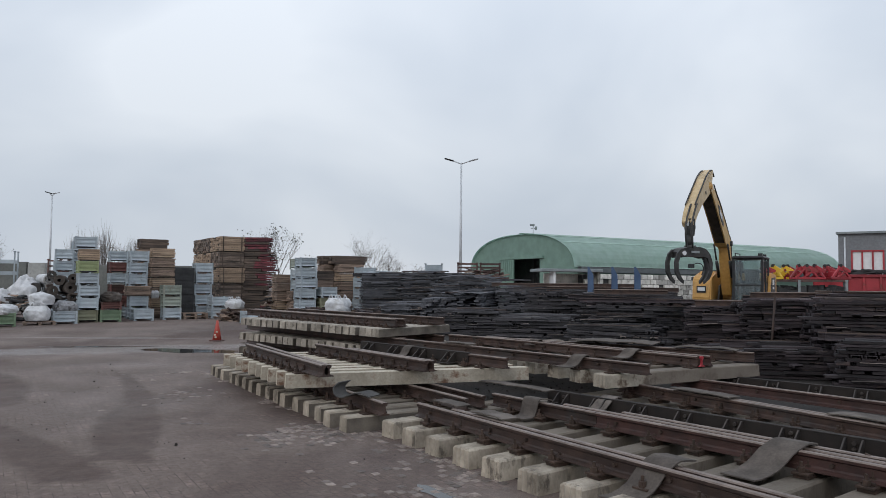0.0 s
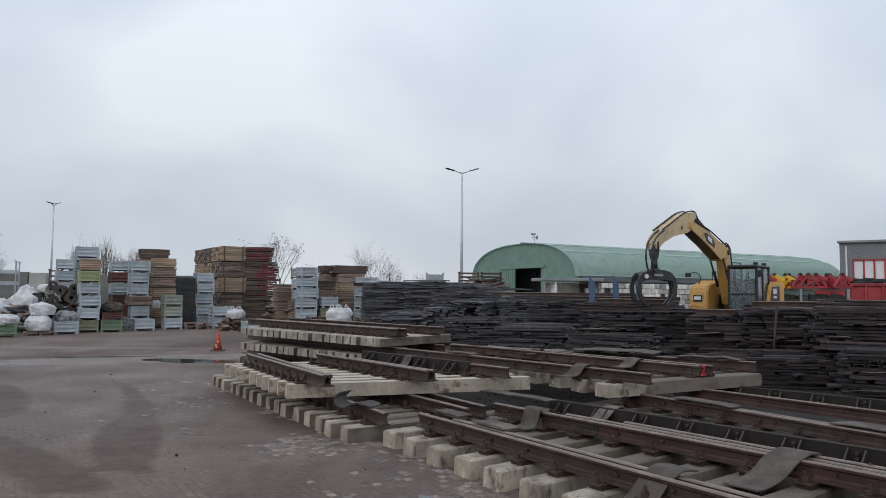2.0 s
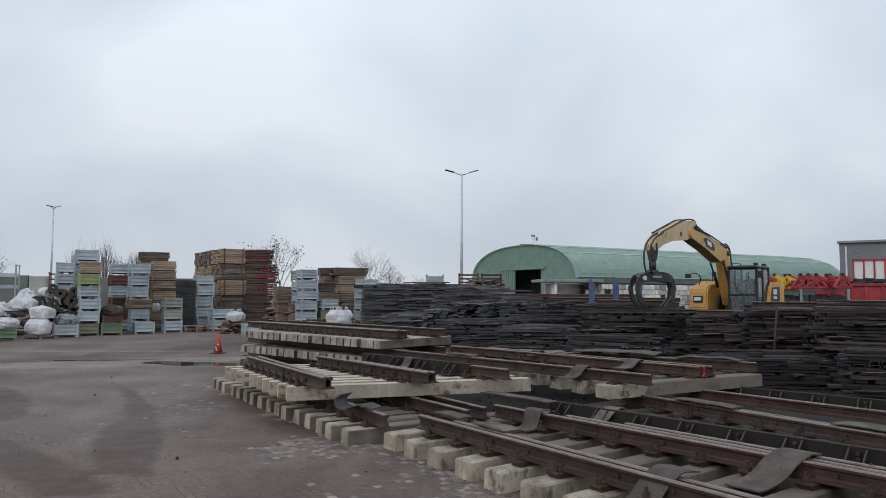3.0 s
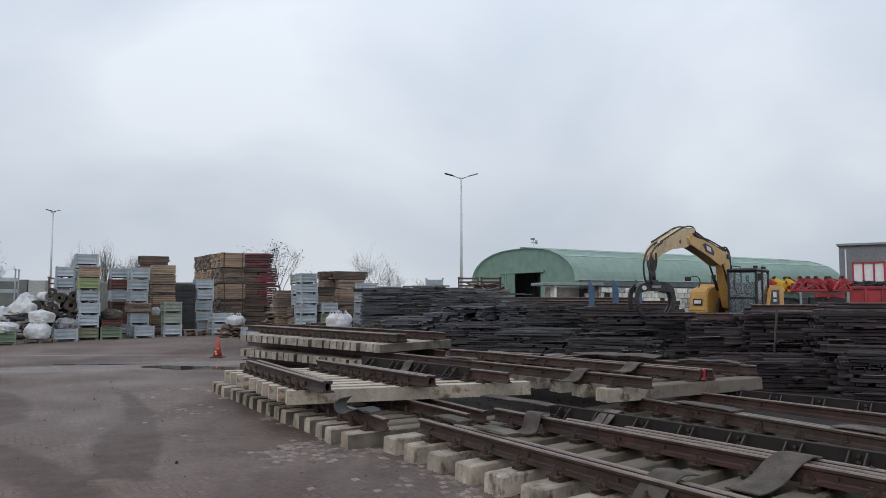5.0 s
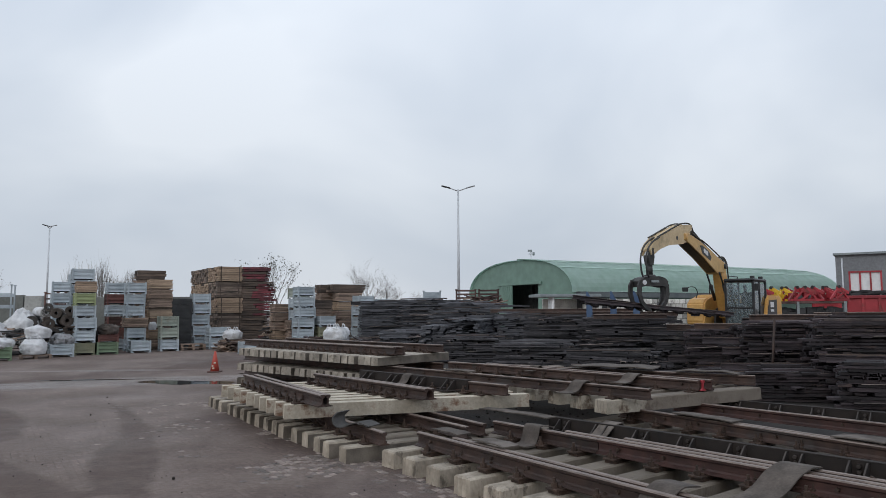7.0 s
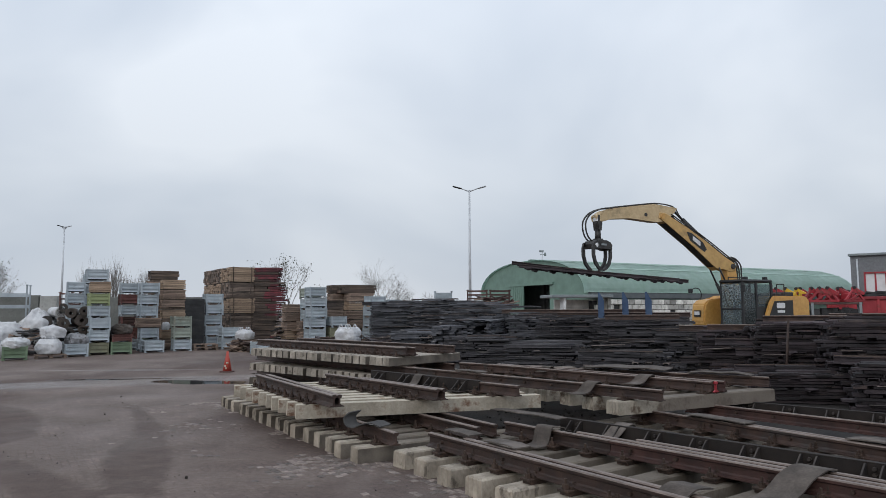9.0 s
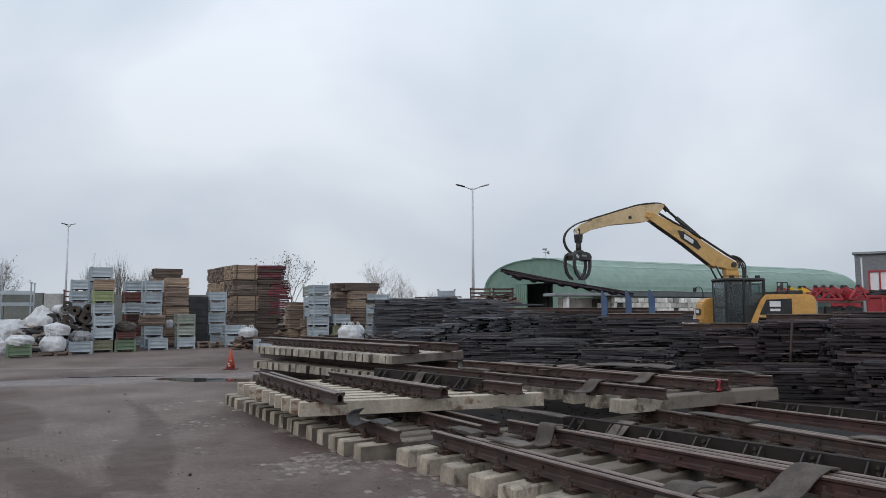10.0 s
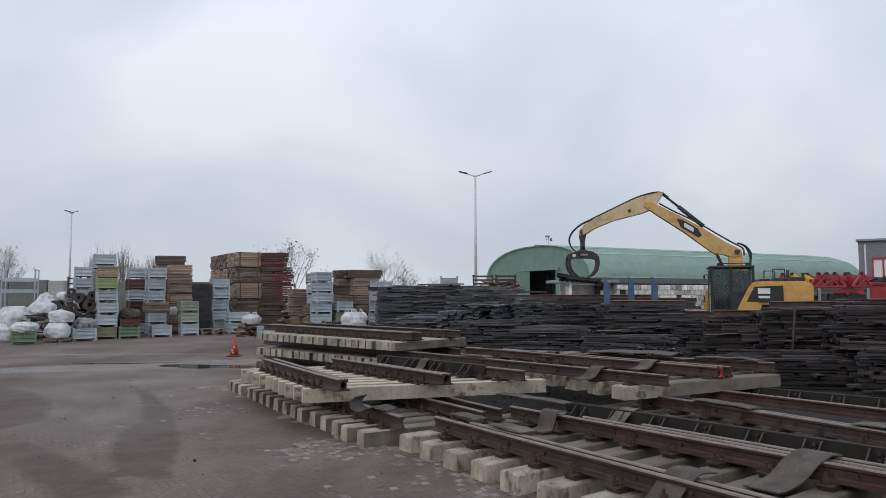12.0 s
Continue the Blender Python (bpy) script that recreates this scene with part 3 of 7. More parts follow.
# the panel beside the drive, and the one that carries on from it
track_panel("rusty turnout panel on weathered concrete sleepers lying on the yard", 0.0,
            [((-0.68, 9.05), (2.65, 3.97), 12, 5.6, 37.0)],
            [(*beyond((-0.29, 9.14), (1.85, 6.11), 0, 3.2), RAIL), (*beyond((-0.19, 9.22), (1.96, 6.19), -0.6, 3.2), RAIL),
             (*beyond((0.75, 10.0), (1.9, 8.58), 0, 0), RAIL), (*beyond((1.9, 8.58), (3.17, 7.02), -0.01, 3.4), RAIL_RED), (*beyond((0.86, 10.09), (3.28, 7.11), -1.2, 3.4), RAIL_RED),
             (*beyond((0.97, 10.17), (3.40, 7.20), -2.0, 3.4), RAIL),
             (*beyond((2.9, 11.4), (5.0, 7.98), 0, 3.0), RAIL), (*beyond((2.99, 11.46), (5.1, 8.04), -1.0, 3.0), RAIL),
             (*beyond((4.0, 12.1), (6.01, 9.57), 0, 2.5), RAIL_RED)],
            [beyond((1.6, 10.5), (4.51, 7.21), 0, 2.0), beyond((4.6, 12.6), (6.69, 10.65), 0.3, 2.0)], lift=0.062)
track_panel("track panel of weathered sleepers lying under a pale panel", 0.0,
            [((-4.87, 14.85), (-1.33, 9.36), 16, 2.6, 32.0)],
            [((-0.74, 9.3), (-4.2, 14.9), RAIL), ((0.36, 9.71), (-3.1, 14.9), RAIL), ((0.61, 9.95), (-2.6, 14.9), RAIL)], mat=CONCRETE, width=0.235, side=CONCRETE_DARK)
track_panel("pale concrete sleeper panel with short rails, stacked on another", 0.41,
            [((-4.1, 13.2), (-2.35, 10.5), 10, 3.95, 18.0)],
            [((-1.67, 9.95), (-3.7, 13.3), RAIL), ((-1.60, 10.0), (-3.5, 13.3), RAIL), ((-0.22, 10.66), (-2.4, 13.4), RAIL),
             ((-0.12, 10.70), (-1.6, 12.6), RAIL), ((1.05, 11.14), (-0.3, 12.6), RAIL)],
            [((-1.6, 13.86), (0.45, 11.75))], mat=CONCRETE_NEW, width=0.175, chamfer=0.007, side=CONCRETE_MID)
track_panel("stacked turnout panel with pale sleepers and red-tipped rusty rails", 0.41,
            [((-0.15, 15.7), (2.46, 10.82), 10, 3.55, 28.0)],
            [((3.12, 10.5), (-1.0, 14.98), RAIL), ((4.28, 11.67), (0.21, 16.3), RAIL), ((4.53, 11.77), (1.03, 15.76), RAIL_RED),
             ((5.57, 12.46), (0.17, 16.1), RAIL)], mat=CONCRETE_SOILED)
for k, (zz, lab) in enumerate(((0.0, "bottom"), (0.41, "middle"), (0.82, "top"))):
    # bottom panel and all long sides: shade painted in with the darker concrete
    track_panel("%s of three stacked track panels, grey sleepers, rusty rails" % lab, zz,
                [((-5.55 + 0.1 * k, 19.3 - 0.25 * k), (-1.6 + 0.1 * k, 15.5 - 0.25 * k), 22, 2.4, 50.0)],
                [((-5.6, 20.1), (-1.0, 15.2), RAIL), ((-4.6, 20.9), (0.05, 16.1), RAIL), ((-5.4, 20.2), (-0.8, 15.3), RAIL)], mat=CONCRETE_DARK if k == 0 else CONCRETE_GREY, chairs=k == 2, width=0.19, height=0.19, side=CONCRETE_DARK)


# ---- stacks of old steel sleepers ----
def trough_mesh(length, k, mat=TROUGH):
    """An old steel trough sleeper along x, open below, with a little sag."""
    rng = random.Random(50 + k)
    bm = fresh()
    prof = [(-0.1, 0.0), (-0.098, 0.046), (-0.078, 0.056), (0.078, 0.056), (0.098, 0.046), (0.1, 0.0), (0.086, 0.0), (0.082, 0.04), (-0.082, 0.04), (-0.086, 0.0)]
    rings = []
    sag = rng.uniform(-0.006, 0.006)
    for i, s in enumerate((0.0, 0.06, 0.5, 0.94, 1.0)):
        drop = -0.004 if i in (0, 4) else sag * 4 * s * (1 - s)
        rings.append([bm.verts.new((s * length - length / 2, y * (1 + 0.05 * rng.random()), z + drop)) for y, z in prof])
    n = len(prof)
    for a, b in zip(rings, rings[1:]):
        for i in range(n):
            j = (i + 1) % n
            bm.faces.new((a[i], a[j], b[j], b[i]))
    bm.faces.new(rings[0])
    bm.faces.new(rings[-1][::-1])
    return mesh_of("steel_sleeper", tidy(bm), mat)


LENGTHS = (2.5, 2.3, 2.6, 1.5, 1.2, 0.8)
TROUGHS = [trough_mesh(length, k) for k, length in enumerate(LENGTHS)]
TROUGHS_MID = [trough_mesh(length, 60 + k, TROUGH_MID) for k, length in enumerate(LENGTHS)]
TROUGHS_BLUE = [trough_mesh(length, 40 + k, TROUGH_BLUE) for k, length in enumerate(LENGTHS)]
TROUGHS_PALE = [trough_mesh(length, 20 + k, TROUGH_PALE) for k, length in enumerate((2.5, 1.9, 1.3))]


def old_rail_mesh(length, mat):
    bm = rail_bm(length)
    bmesh.ops.translate(bm, verts=bm.verts, vec=(-length / 2, 0, -0.06))
    return mesh_of("old_rail", bm, [mat, IRON])


OLD_RAILS = [old_rail_mesh(length, TROUGH) for length in (2.6, 3.4, 1.6)]
OLD_RAILS_BLUE = [old_rail_mesh(length, TROUGH_MID) for length in (2.6, 3.4, 1.6)]


def flat_bar_mesh(length):
    bm = fresh()
    box(bm, 0, 0, 0.012, length, 0.09, 0.024, bevel=0.004)
    return mesh_of("flat_bar", bm, FLAT_BAR)


FLAT_BARS = [flat_bar_mesh(length) for length in (0.5, 1.1, 1.8, 2.6)]


def sleeper_stack(cx, cy, way, layers, deep, label, seed, pitch=0.072):
    """A stack of steel sleepers and old rails; the pieces run along `way`, some stick out crosswise, with a rough uneven face."""
    rng = random.Random(seed)
    layers = int(layers * 0.094 / pitch)
    # farther stacks take the paler, bluer steel that imitates haze
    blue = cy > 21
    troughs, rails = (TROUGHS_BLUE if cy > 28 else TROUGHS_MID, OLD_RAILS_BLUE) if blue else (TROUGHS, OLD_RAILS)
    ob = thing("steel_sleeper_stack", pose(cx, cy, 0, 0, 0, way), label, "sleeper stack", "stacks of old steel sleepers")
    for j in range(deep):
        n = layers + (0 if j == 0 else rng.choice((0, 0, 1)))
        slip = lean = 0.0
        for i in range(n):
            if j > 1 and i < layers - 2:
                continue
            if i % 4 == 0:
                slip, lean = rng.uniform(-0.3, 0.3), rng.uniform(-1.2, 0.8)
            z = i * pitch + 0.05 + rng.uniform(0, 0.012)
            if rng.random() < (0.6 if blue and j == 0 else 0.3 if j == 0 else 0.07):
                continue
            kind = rng.random()
            if j == 0 and rng.random() < 0.55:
                cross = rng.random() < 0.45
                short = part("steel_sleeper", troughs[rng.randrange(3, 6)], None, ob)
                short.matrix_basis = pose(slip + rng.uniform(-1.1, 1.1), rng.uniform(0.15, 0.32) if cross else rng.uniform(-0.07, 0.0), z + 0.01, rng.uniform(-5, 5), rng.uniform(-2.5, 1.5), rng.uniform(75, 105) if cross else rng.uniform(-4, 4))
            if j == 0 and rng.random() < 0.16:
                bar = part("flat_bar", rng.choice(FLAT_BARS), None, ob)
                bar.matrix_basis = pose(slip + rng.uniform(-0.9, 0.9), rng.uniform(-0.27, -0.16), z + 0.03, rng.uniform(-20, 0), rng.uniform(-4.0, 1.5), rng.uniform(-4, 4))
            is_rail = kind < 0.07
            o = part("old_rail" if is_rail else "steel_sleeper", rng.choice(rails) if is_rail else (rng.choice(TROUGHS_PALE) if kind > 0.93 else troughs[rng.randrange(6)]), None, ob)
            o.matrix_basis = pose(slip + rng.uniform(-0.4, 0.4), j * 0.3 + rng.uniform(-0.09, 0.06), z, rng.uniform(-4, 4), lean + rng.uniform(-0.6, 0.6), rng.uniform(-2, 2))
    return ob


# (x, y, way of the pieces, layers)
FRONT = [(-2.9, 36.5, 2, 26), (-0.7, 36.2, -3, 27), (1.3, 34.6, -4, 25), (0.9, 31.4, -10, 21), (1.9, 29.6, 72, 17), (3.7, 30.0, -14, 20), (4.6, 27.2, -16, 19), (6.5, 26.0, -18, 18),
         (6.3, 23.4, -14, 18), (8.2, 22.2, -18, 14), (8.4, 20.0, -16, 15), (8.9, 17.3, -14, 18), (9.5, 14.9, -16, 19), (11.6, 14.6, -20, 20), (10.9, 18.4, -14, 18), (7.5, 16.8, -20, 4), (7.9, 15.0, -14, 7), (8.9, 13.0, -20, 10), (11.3, 12.6, -18, 14), (5.2, 21.5, -30, 7), (3.2, 24.2, -20, 9), (1.0, 26.5, -16, 10), (-1.2, 29.5, -10, 12)]
for i, (x, y, way, n) in enumerate(FRONT):
    sleeper_stack(x, y, way, n, 6, "high stack of dark rusty steel sleepers, unevenly piled", 100 + i)


def stack_face(cx, cy, way, height, seed):
    """The broken face of a stack: lengths and open ends of thin channels, row over row, too small and too many to count."""
    rng = random.Random(seed)
    verts, faces, tone = [], [], []

    def block(x0, x1, y0, y1, z0, z1, rise=0.0, mat=0):
        n = len(verts)
        verts.extend(((x0, y0, z0), (x1, y0, z0 + rise), (x1, y1, z0 + rise), (x0, y1, z0), (x0, y0, z1), (x1, y0, z1 + rise), (x1, y1, z1 + rise), (x0, y1, z1)))
        for f in ((0, 3, 2, 1), (4, 5, 6, 7), (0, 1, 5, 4), (1, 2, 6, 5), (2, 3, 7, 6), (3, 0, 4, 7)):
            faces.append(tuple(n + k for k in f))
            tone.append(mat)

    z = 0.02
    ends = [rng.uniform(-1.2, 1.0) for k in range(2)]
    while z < height:
        h = rng.uniform(0.042, 0.066)
        if rng.random() < 0.12:
            ends = [rng.uniform(-1.2, 1.0) for k in range(2)]
        x = -1.3 + rng.uniform(-0.15, 0.1)
        while x < 1.25:
            if any(e < x < e + 0.5 for e in ends) and rng.random() < 0.8:
                w = rng.uniform(0.13, 0.2)
                y = rng.uniform(-0.2, -0.06)
                # a few open ends get a pale outline, a rim highlight as colour
                pale = 1 if rng.random() < (0.16 if cy > 21 else 0.03) else 0
                block(x, x + w, y, y + 0.3, z + h - 0.014, z + h, 0, pale)
                block(x, x + 0.016, y, y + 0.3, z, z + h - 0.014, 0, pale)
                block(x + w - 0.016, x + w, y, y + 0.3, z, z + h - 0.014, 0, pale)
                x += w + rng.uniform(0.005, 0.05)
            else:
                w = rng.choice((0.25, 0.5, 0.9, 1.4, 2.0)) * rng.uniform(0.8, 1.2)
                y = rng.uniform(-0.16, 0.0)
                rise = w * rng.uniform(-0.012, 0.022)
                block(x, x + w, y, y + 0.2, z, z + h, rise)
                # thin strip on the upper edge, often pale as a painted lit edge
                if rng.random() < 0.2:
                    block(x + 0.05, x + w * rng.uniform(0.4, 0.95), y - 0.03, y, z + h - 0.014, z + h - 0.002, rise * 0.8, 1 if rng.random() < 0.6 else 0)
                x += w + rng.choice((0.01, 0.03, 0.12))
        z += h + rng.uniform(0.006, 0.02)
    me = bpy.data.meshes.new("stack_face")
    me.from_pydata(verts, [], faces)
    # steel by distance, with the haze in its colour
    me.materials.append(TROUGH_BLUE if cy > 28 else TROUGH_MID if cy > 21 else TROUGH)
    me.materials.append(FLAT_BAR)
    me.polygons.foreach_set("material_index", tone)
    o = new("steel_sleeper_ends", me)
    o.matrix_basis = pose(cx, cy, 0, 0, 0, way)
    tagged(o, "broken face of dark steel channels, lengths and open ends", "sleeper stack", "stacks of old steel sleepers", "stuff")


def stack_core(cx, cy, way, length, depth, height, seed):
    """The body of a stack behind its face: the same sleepers, too many to count."""
    rng = random.Random(seed)
    bm = fresh()
    n = int(height / 0.085)
    for i in range(n):
        for j in range(max(1, int(depth / 0.27))):
            if rng.random() < 0.06 and i > n - 4:
                continue
            m = pose(rng.uniform(-0.2, 0.2), j * 0.27, i * 0.085 + 0.045, 0, rng.uniform(-0.8, 0.8), rng.uniform(-2, 2))
            box(bm, 0, 0, 0, length * rng.uniform(0.9, 1.03), 0.24, 0.07, m)
    # body follows the face: haze colour grows with distance
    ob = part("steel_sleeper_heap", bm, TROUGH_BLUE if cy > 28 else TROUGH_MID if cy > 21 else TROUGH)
    ob.matrix_basis = pose(cx, cy, 0, 0, 0, way)
    return tagged(ob, "mass of dark steel sleepers behind the stack faces", "sleeper stack", "stacks of old steel sleepers", "stuff")


for i, (x, y, way, n) in enumerate(FRONT):
    a = radians(way)
    stack_face(x, y, way, n * 0.094 - 0.06, 500 + i)
    stack_core(x - math.sin(a) * 0.8, y + math.cos(a) * 0.8, way, 2.4, 2.0, n * 0.094 - 0.16, 300 + i)


def loose_rail(x, y, z, length, way, dip=0.0, mat=RAIL):
    ob = new("loose_rail", mesh_of("loose_rail", rail_bm(length, 0.03), [mat, RAIL_TOP]))
    ob.matrix_basis = pose(x, y, z, 0, dip, way)
    return tagged(ob, "long rusty rail lying across the sleeper stacks", "rail", "loose rails on the stacks")


for q in ((2.2, 30.9, 1.86, 6.2, -24), (4.2, 27.9, 1.73, 5.0, -18), (5.6, 25.1, 1.66, 2.4, -20), (7.3, 22.6, 1.33, 4.5, -15), (7.4, 20.4, 1.40, 4.0, -8), (5.2, 23.8, 1.66, 2.4, -14),
          (8.0, 18.1, 1.67, 6.0, -2), (9.9, 18.5, 1.72, 4.5, -12), (8.9, 15.3, 1.74, 4.6, -12)):
    loose_rail(*q)


# ---- bins, crates, timber ----
def bin_thing(mat, label, w=0.88, d=0.86, h=0.56):
    """A steel stillage: ribbed sides, rims, corner posts on feet and a dark fork gap."""
    z0 = 0.13
    ob = thing("stillage_bin", pose(0, 0, -50), label, "storage bin", "stacked stillage bins")
    hh = (h - z0 - 0.06) / 4
    for way, ln, off in ((0, w, d), (90, d, w), (180, w, d), (270, d, w)):
        bm = fresh()
        outline = [(z0 - 0.025, 0.0), (z0 - 0.025, 0.05)]
        for i in range(4):
            a = z0 + 0.03 + i * hh
            k = 0.035 if i % 2 else 0.012
            outline += [(a, k), (a + hh * 0.8, k)]
        outline += [(h - 0.04, 0.05), (h, 0.05), (h, 0.0)]
        prism(bm, [(q - 0.05, p) for p, q in outline], ln - 0.1, Matrix.Rotation(radians(way), 4, "Z") @ Matrix.Translation((off / 2 - 0.005, 0, 0)))
        part("side_panel", tidy(bm), mat, ob).matrix_basis = pose(0, 0, 0, 0, 0, 90)
    for sx in (-1, 1):
        for sy in (-1, 1):
            bm = fresh()
            box(bm, sx * (w / 2 - 0.035), sy * (d / 2 - 0.035), h / 2 + 0.01, 0.075, 0.075, h + 0.02, bevel=0.006)
            box(bm, sx * (w / 2 - 0.06), sy * (d / 2 - 0.05), 0.02, 0.14, 0.12, 0.04)
            part("corner_post", bm, mat, ob)
    bm = fresh()
    box(bm, 0, 0, z0 - 0.02, w - 0.12, d - 0.16, 0.09)
    part("floor_plate", bm, DARK, ob)
    return ob


def timber_thing(mat, label, rows, seed, w=1.15, d=0.9, h=0.5, deep=2, strap=False, odd=None):
    """A bundle of boards or baulks on bearers; the ends are uneven, some boards are of another wood."""
    rng = random.Random(seed)
    ob = thing("timber_bundle", pose(0, 0, -50), label, "timber", "stacked timber bundles")
    for x in (-0.35, 0.35):
        bm = fresh()
        box(bm, x * w, 0, 0.018, 0.09, d * 0.95, 0.036)
        part("bearer", bm, TIMBER_DARK, ob)
    bm = fresh()
    box(bm, 0, 0.02, h / 2, w * 0.9, d * 0.9, h * 0.96)
    part("packing", bm, TIMBER_DARK, ob)
    hh = h - 0.04
    for i in range(rows):
        for j in range(deep):
            if 0 < j < deep - 1 and rng.random() < 0.12:
                continue
            bm = fresh()
            box(bm, rng.uniform(-0.03, 0.03), (j + 0.5 - deep / 2) * d / deep + rng.uniform(-0.02, 0.02), 0.038 + (i + 0.5) * hh / rows, w * rng.uniform(0.955, 1.02), d / deep * 0.94, hh / rows * rng.uniform(0.8, 0.95))
            part("baulk", bm, odd if odd and rng.random() < 0.25 else mat, ob)
    if strap:
        for x in (-0.38, 0.38):
            bm = fresh()
            box(bm, x * w, -d / 2 - 0.03, h / 2 + 0.01, 0.05, 0.02, h)
            part("strap", bm, TIMBER_DARK, ob, "dark upright batten")
    return ob


PROTO = {"g": bin_thing(BIN, "grey-blue steel stillage bin with ribbed sides"), "n": bin_thing(BIN_GREEN, "green painted steel stillage bin"),
         "k": bin_thing(BIN_DULL, "faded grey-green steel stillage bin"), "l": bin_thing(BIN_LIME, "yellow-green painted steel stillage bin"), "y": bin_thing(BIN_YELLOW, "faded olive-yellow steel stillage bin"), "r": bin_thing(BIN_RED, "rust-red steel stillage bin"),
         "w": timber_thing(TIMBER, "bundle of weathered timber baulks", 6, 1), "p": timber_thing(TIMBER_PALE, "bundle of pale sawn timber boards", 5, 2),
         "d": timber_thing(TIMBER_DARK, "bundle of dark tarred timber baulks", 3, 3, odd=TIMBER),
         "P": timber_thing(TIMBER_PALE, "tall strapped bundle of pale sawn boards", 8, 4, 1.42, 2.0, 0.9, 6, True),
         "W": timber_thing(TIMBER_BROWN, "tall strapped bundle of old brown sleepers", 7, 5, 1.4, 2.0, 0.92, 7, True, TIMBER)}
UNIT = 0.575
RISE = {"P": 0.91, "W": 0.93, "w": 0.5, "p": 0.5, "d": 0.5}


def unit_stack(x, y, kinds, way=33.0, z=0.0, sx=1.0, sz=1.0, seed=0):
    """Units set one on another, turned with the yard; every one is a thing of its own."""
    rng = random.Random(seed + int(abs(x) * 31 + abs(y) * 7))
    for k in kinds:
        m = pose(x + rng.uniform(-0.05, 0.05), y + rng.uniform(-0.05, 0.05), z, 0, 0, way + rng.uniform(-2.5, 2.5))
        o = copy_thing(PROTO[k], m)
        o.scale = (sx, 1, sz)
        z += RISE.get(k, UNIT) * sz
    return z


def drop_prototypes():
    for ob in PROTO.values():
        for c in list(ob.children_recursive):
            bpy.data.objects.remove(c)
        bpy.data.objects.remove(ob)


def place_units():
    # the row along the drive
    unit_stack(-18.45, 29.4, "n", sx=1.05)
    unit_stack(-17.15, 31.7, "g", sx=1.1)
    unit_stack(-16.72, 32.9, "ygggl")
    unit_stack(-16.72, 32.9, "p", z=2.88, sx=0.76, sz=1.1)
    unit_stack(-16.95, 32.9, "g", z=3.44, sx=1.08)
    unit_stack(-15.95, 33.4, "n", sx=1.05)
    unit_stack(-14.85, 34.7, "g", sx=1.05)
    unit_stack(-15.62, 35.7, "ggwggg", sz=1.03)
    unit_stack(-13.95, 35.9, "gkk", sz=1.02)
    unit_stack(-13.5, 39.2, "ggggg", sx=1.08, sz=1.04)
    unit_stack(-12.1, 37.6, "gg", sx=1.05)
    unit_stack(-11.3, 37.7, "w", sx=1.15)
    unit_stack(-9.0, 33.0, "g")
    # columns behind
    unit_stack(-20.05, 36.8, "gggggg", sz=1.04)
    unit_stack(-19.55, 37.6, "ggggggg")
    unit_stack(-17.25, 37.0, "grrgrg", sz=1.02)
    unit_stack(-16.5, 38.4, "nrggg")
    unit_stack(-15.1, 37.5, "wpwpwwp", sx=1.0, sz=1.06)
    unit_stack(-16.0, 38.3, "wwwwwwwd", sx=1.25, sz=1.06)
    # tall timber piles, bundle behind bundle
    unit_stack(-12.85, 41.6, "WWPWP")
    unit_stack(-14.03, 43.4, "WWWPW")
    unit_stack(-15.2, 45.2, "WWWPW")
    # past the red-ended stack
    unit_stack(-7.1, 36.2, "gggggg", sz=0.94)
    unit_stack(-7.6, 37.4, "wwwggk")
    unit_stack(-6.15, 36.7, "yyg")
    unit_stack(-6.6, 37.9, "ywwwd")
    unit_stack(-5.4, 40.0, "wwwwpw", sx=1.3)
    unit_stack(-5.5, 40.4, "d", z=3.0, sx=1.75)
    unit_stack(-6.6, 40.6, "dddwwwd", sx=1.0)
    unit_stack(-4.25, 38.0, "wgggg")
    unit_stack(-3.4, 39.0, "wgggg", sz=0.94)
    unit_stack(-8.6, 38.0, "wpwww", sx=1.05, sz=0.95)


place_units()


# ---- arched hangar ----
HX, HY = (0.868, 0.4966), (-0.4966, 0.868)


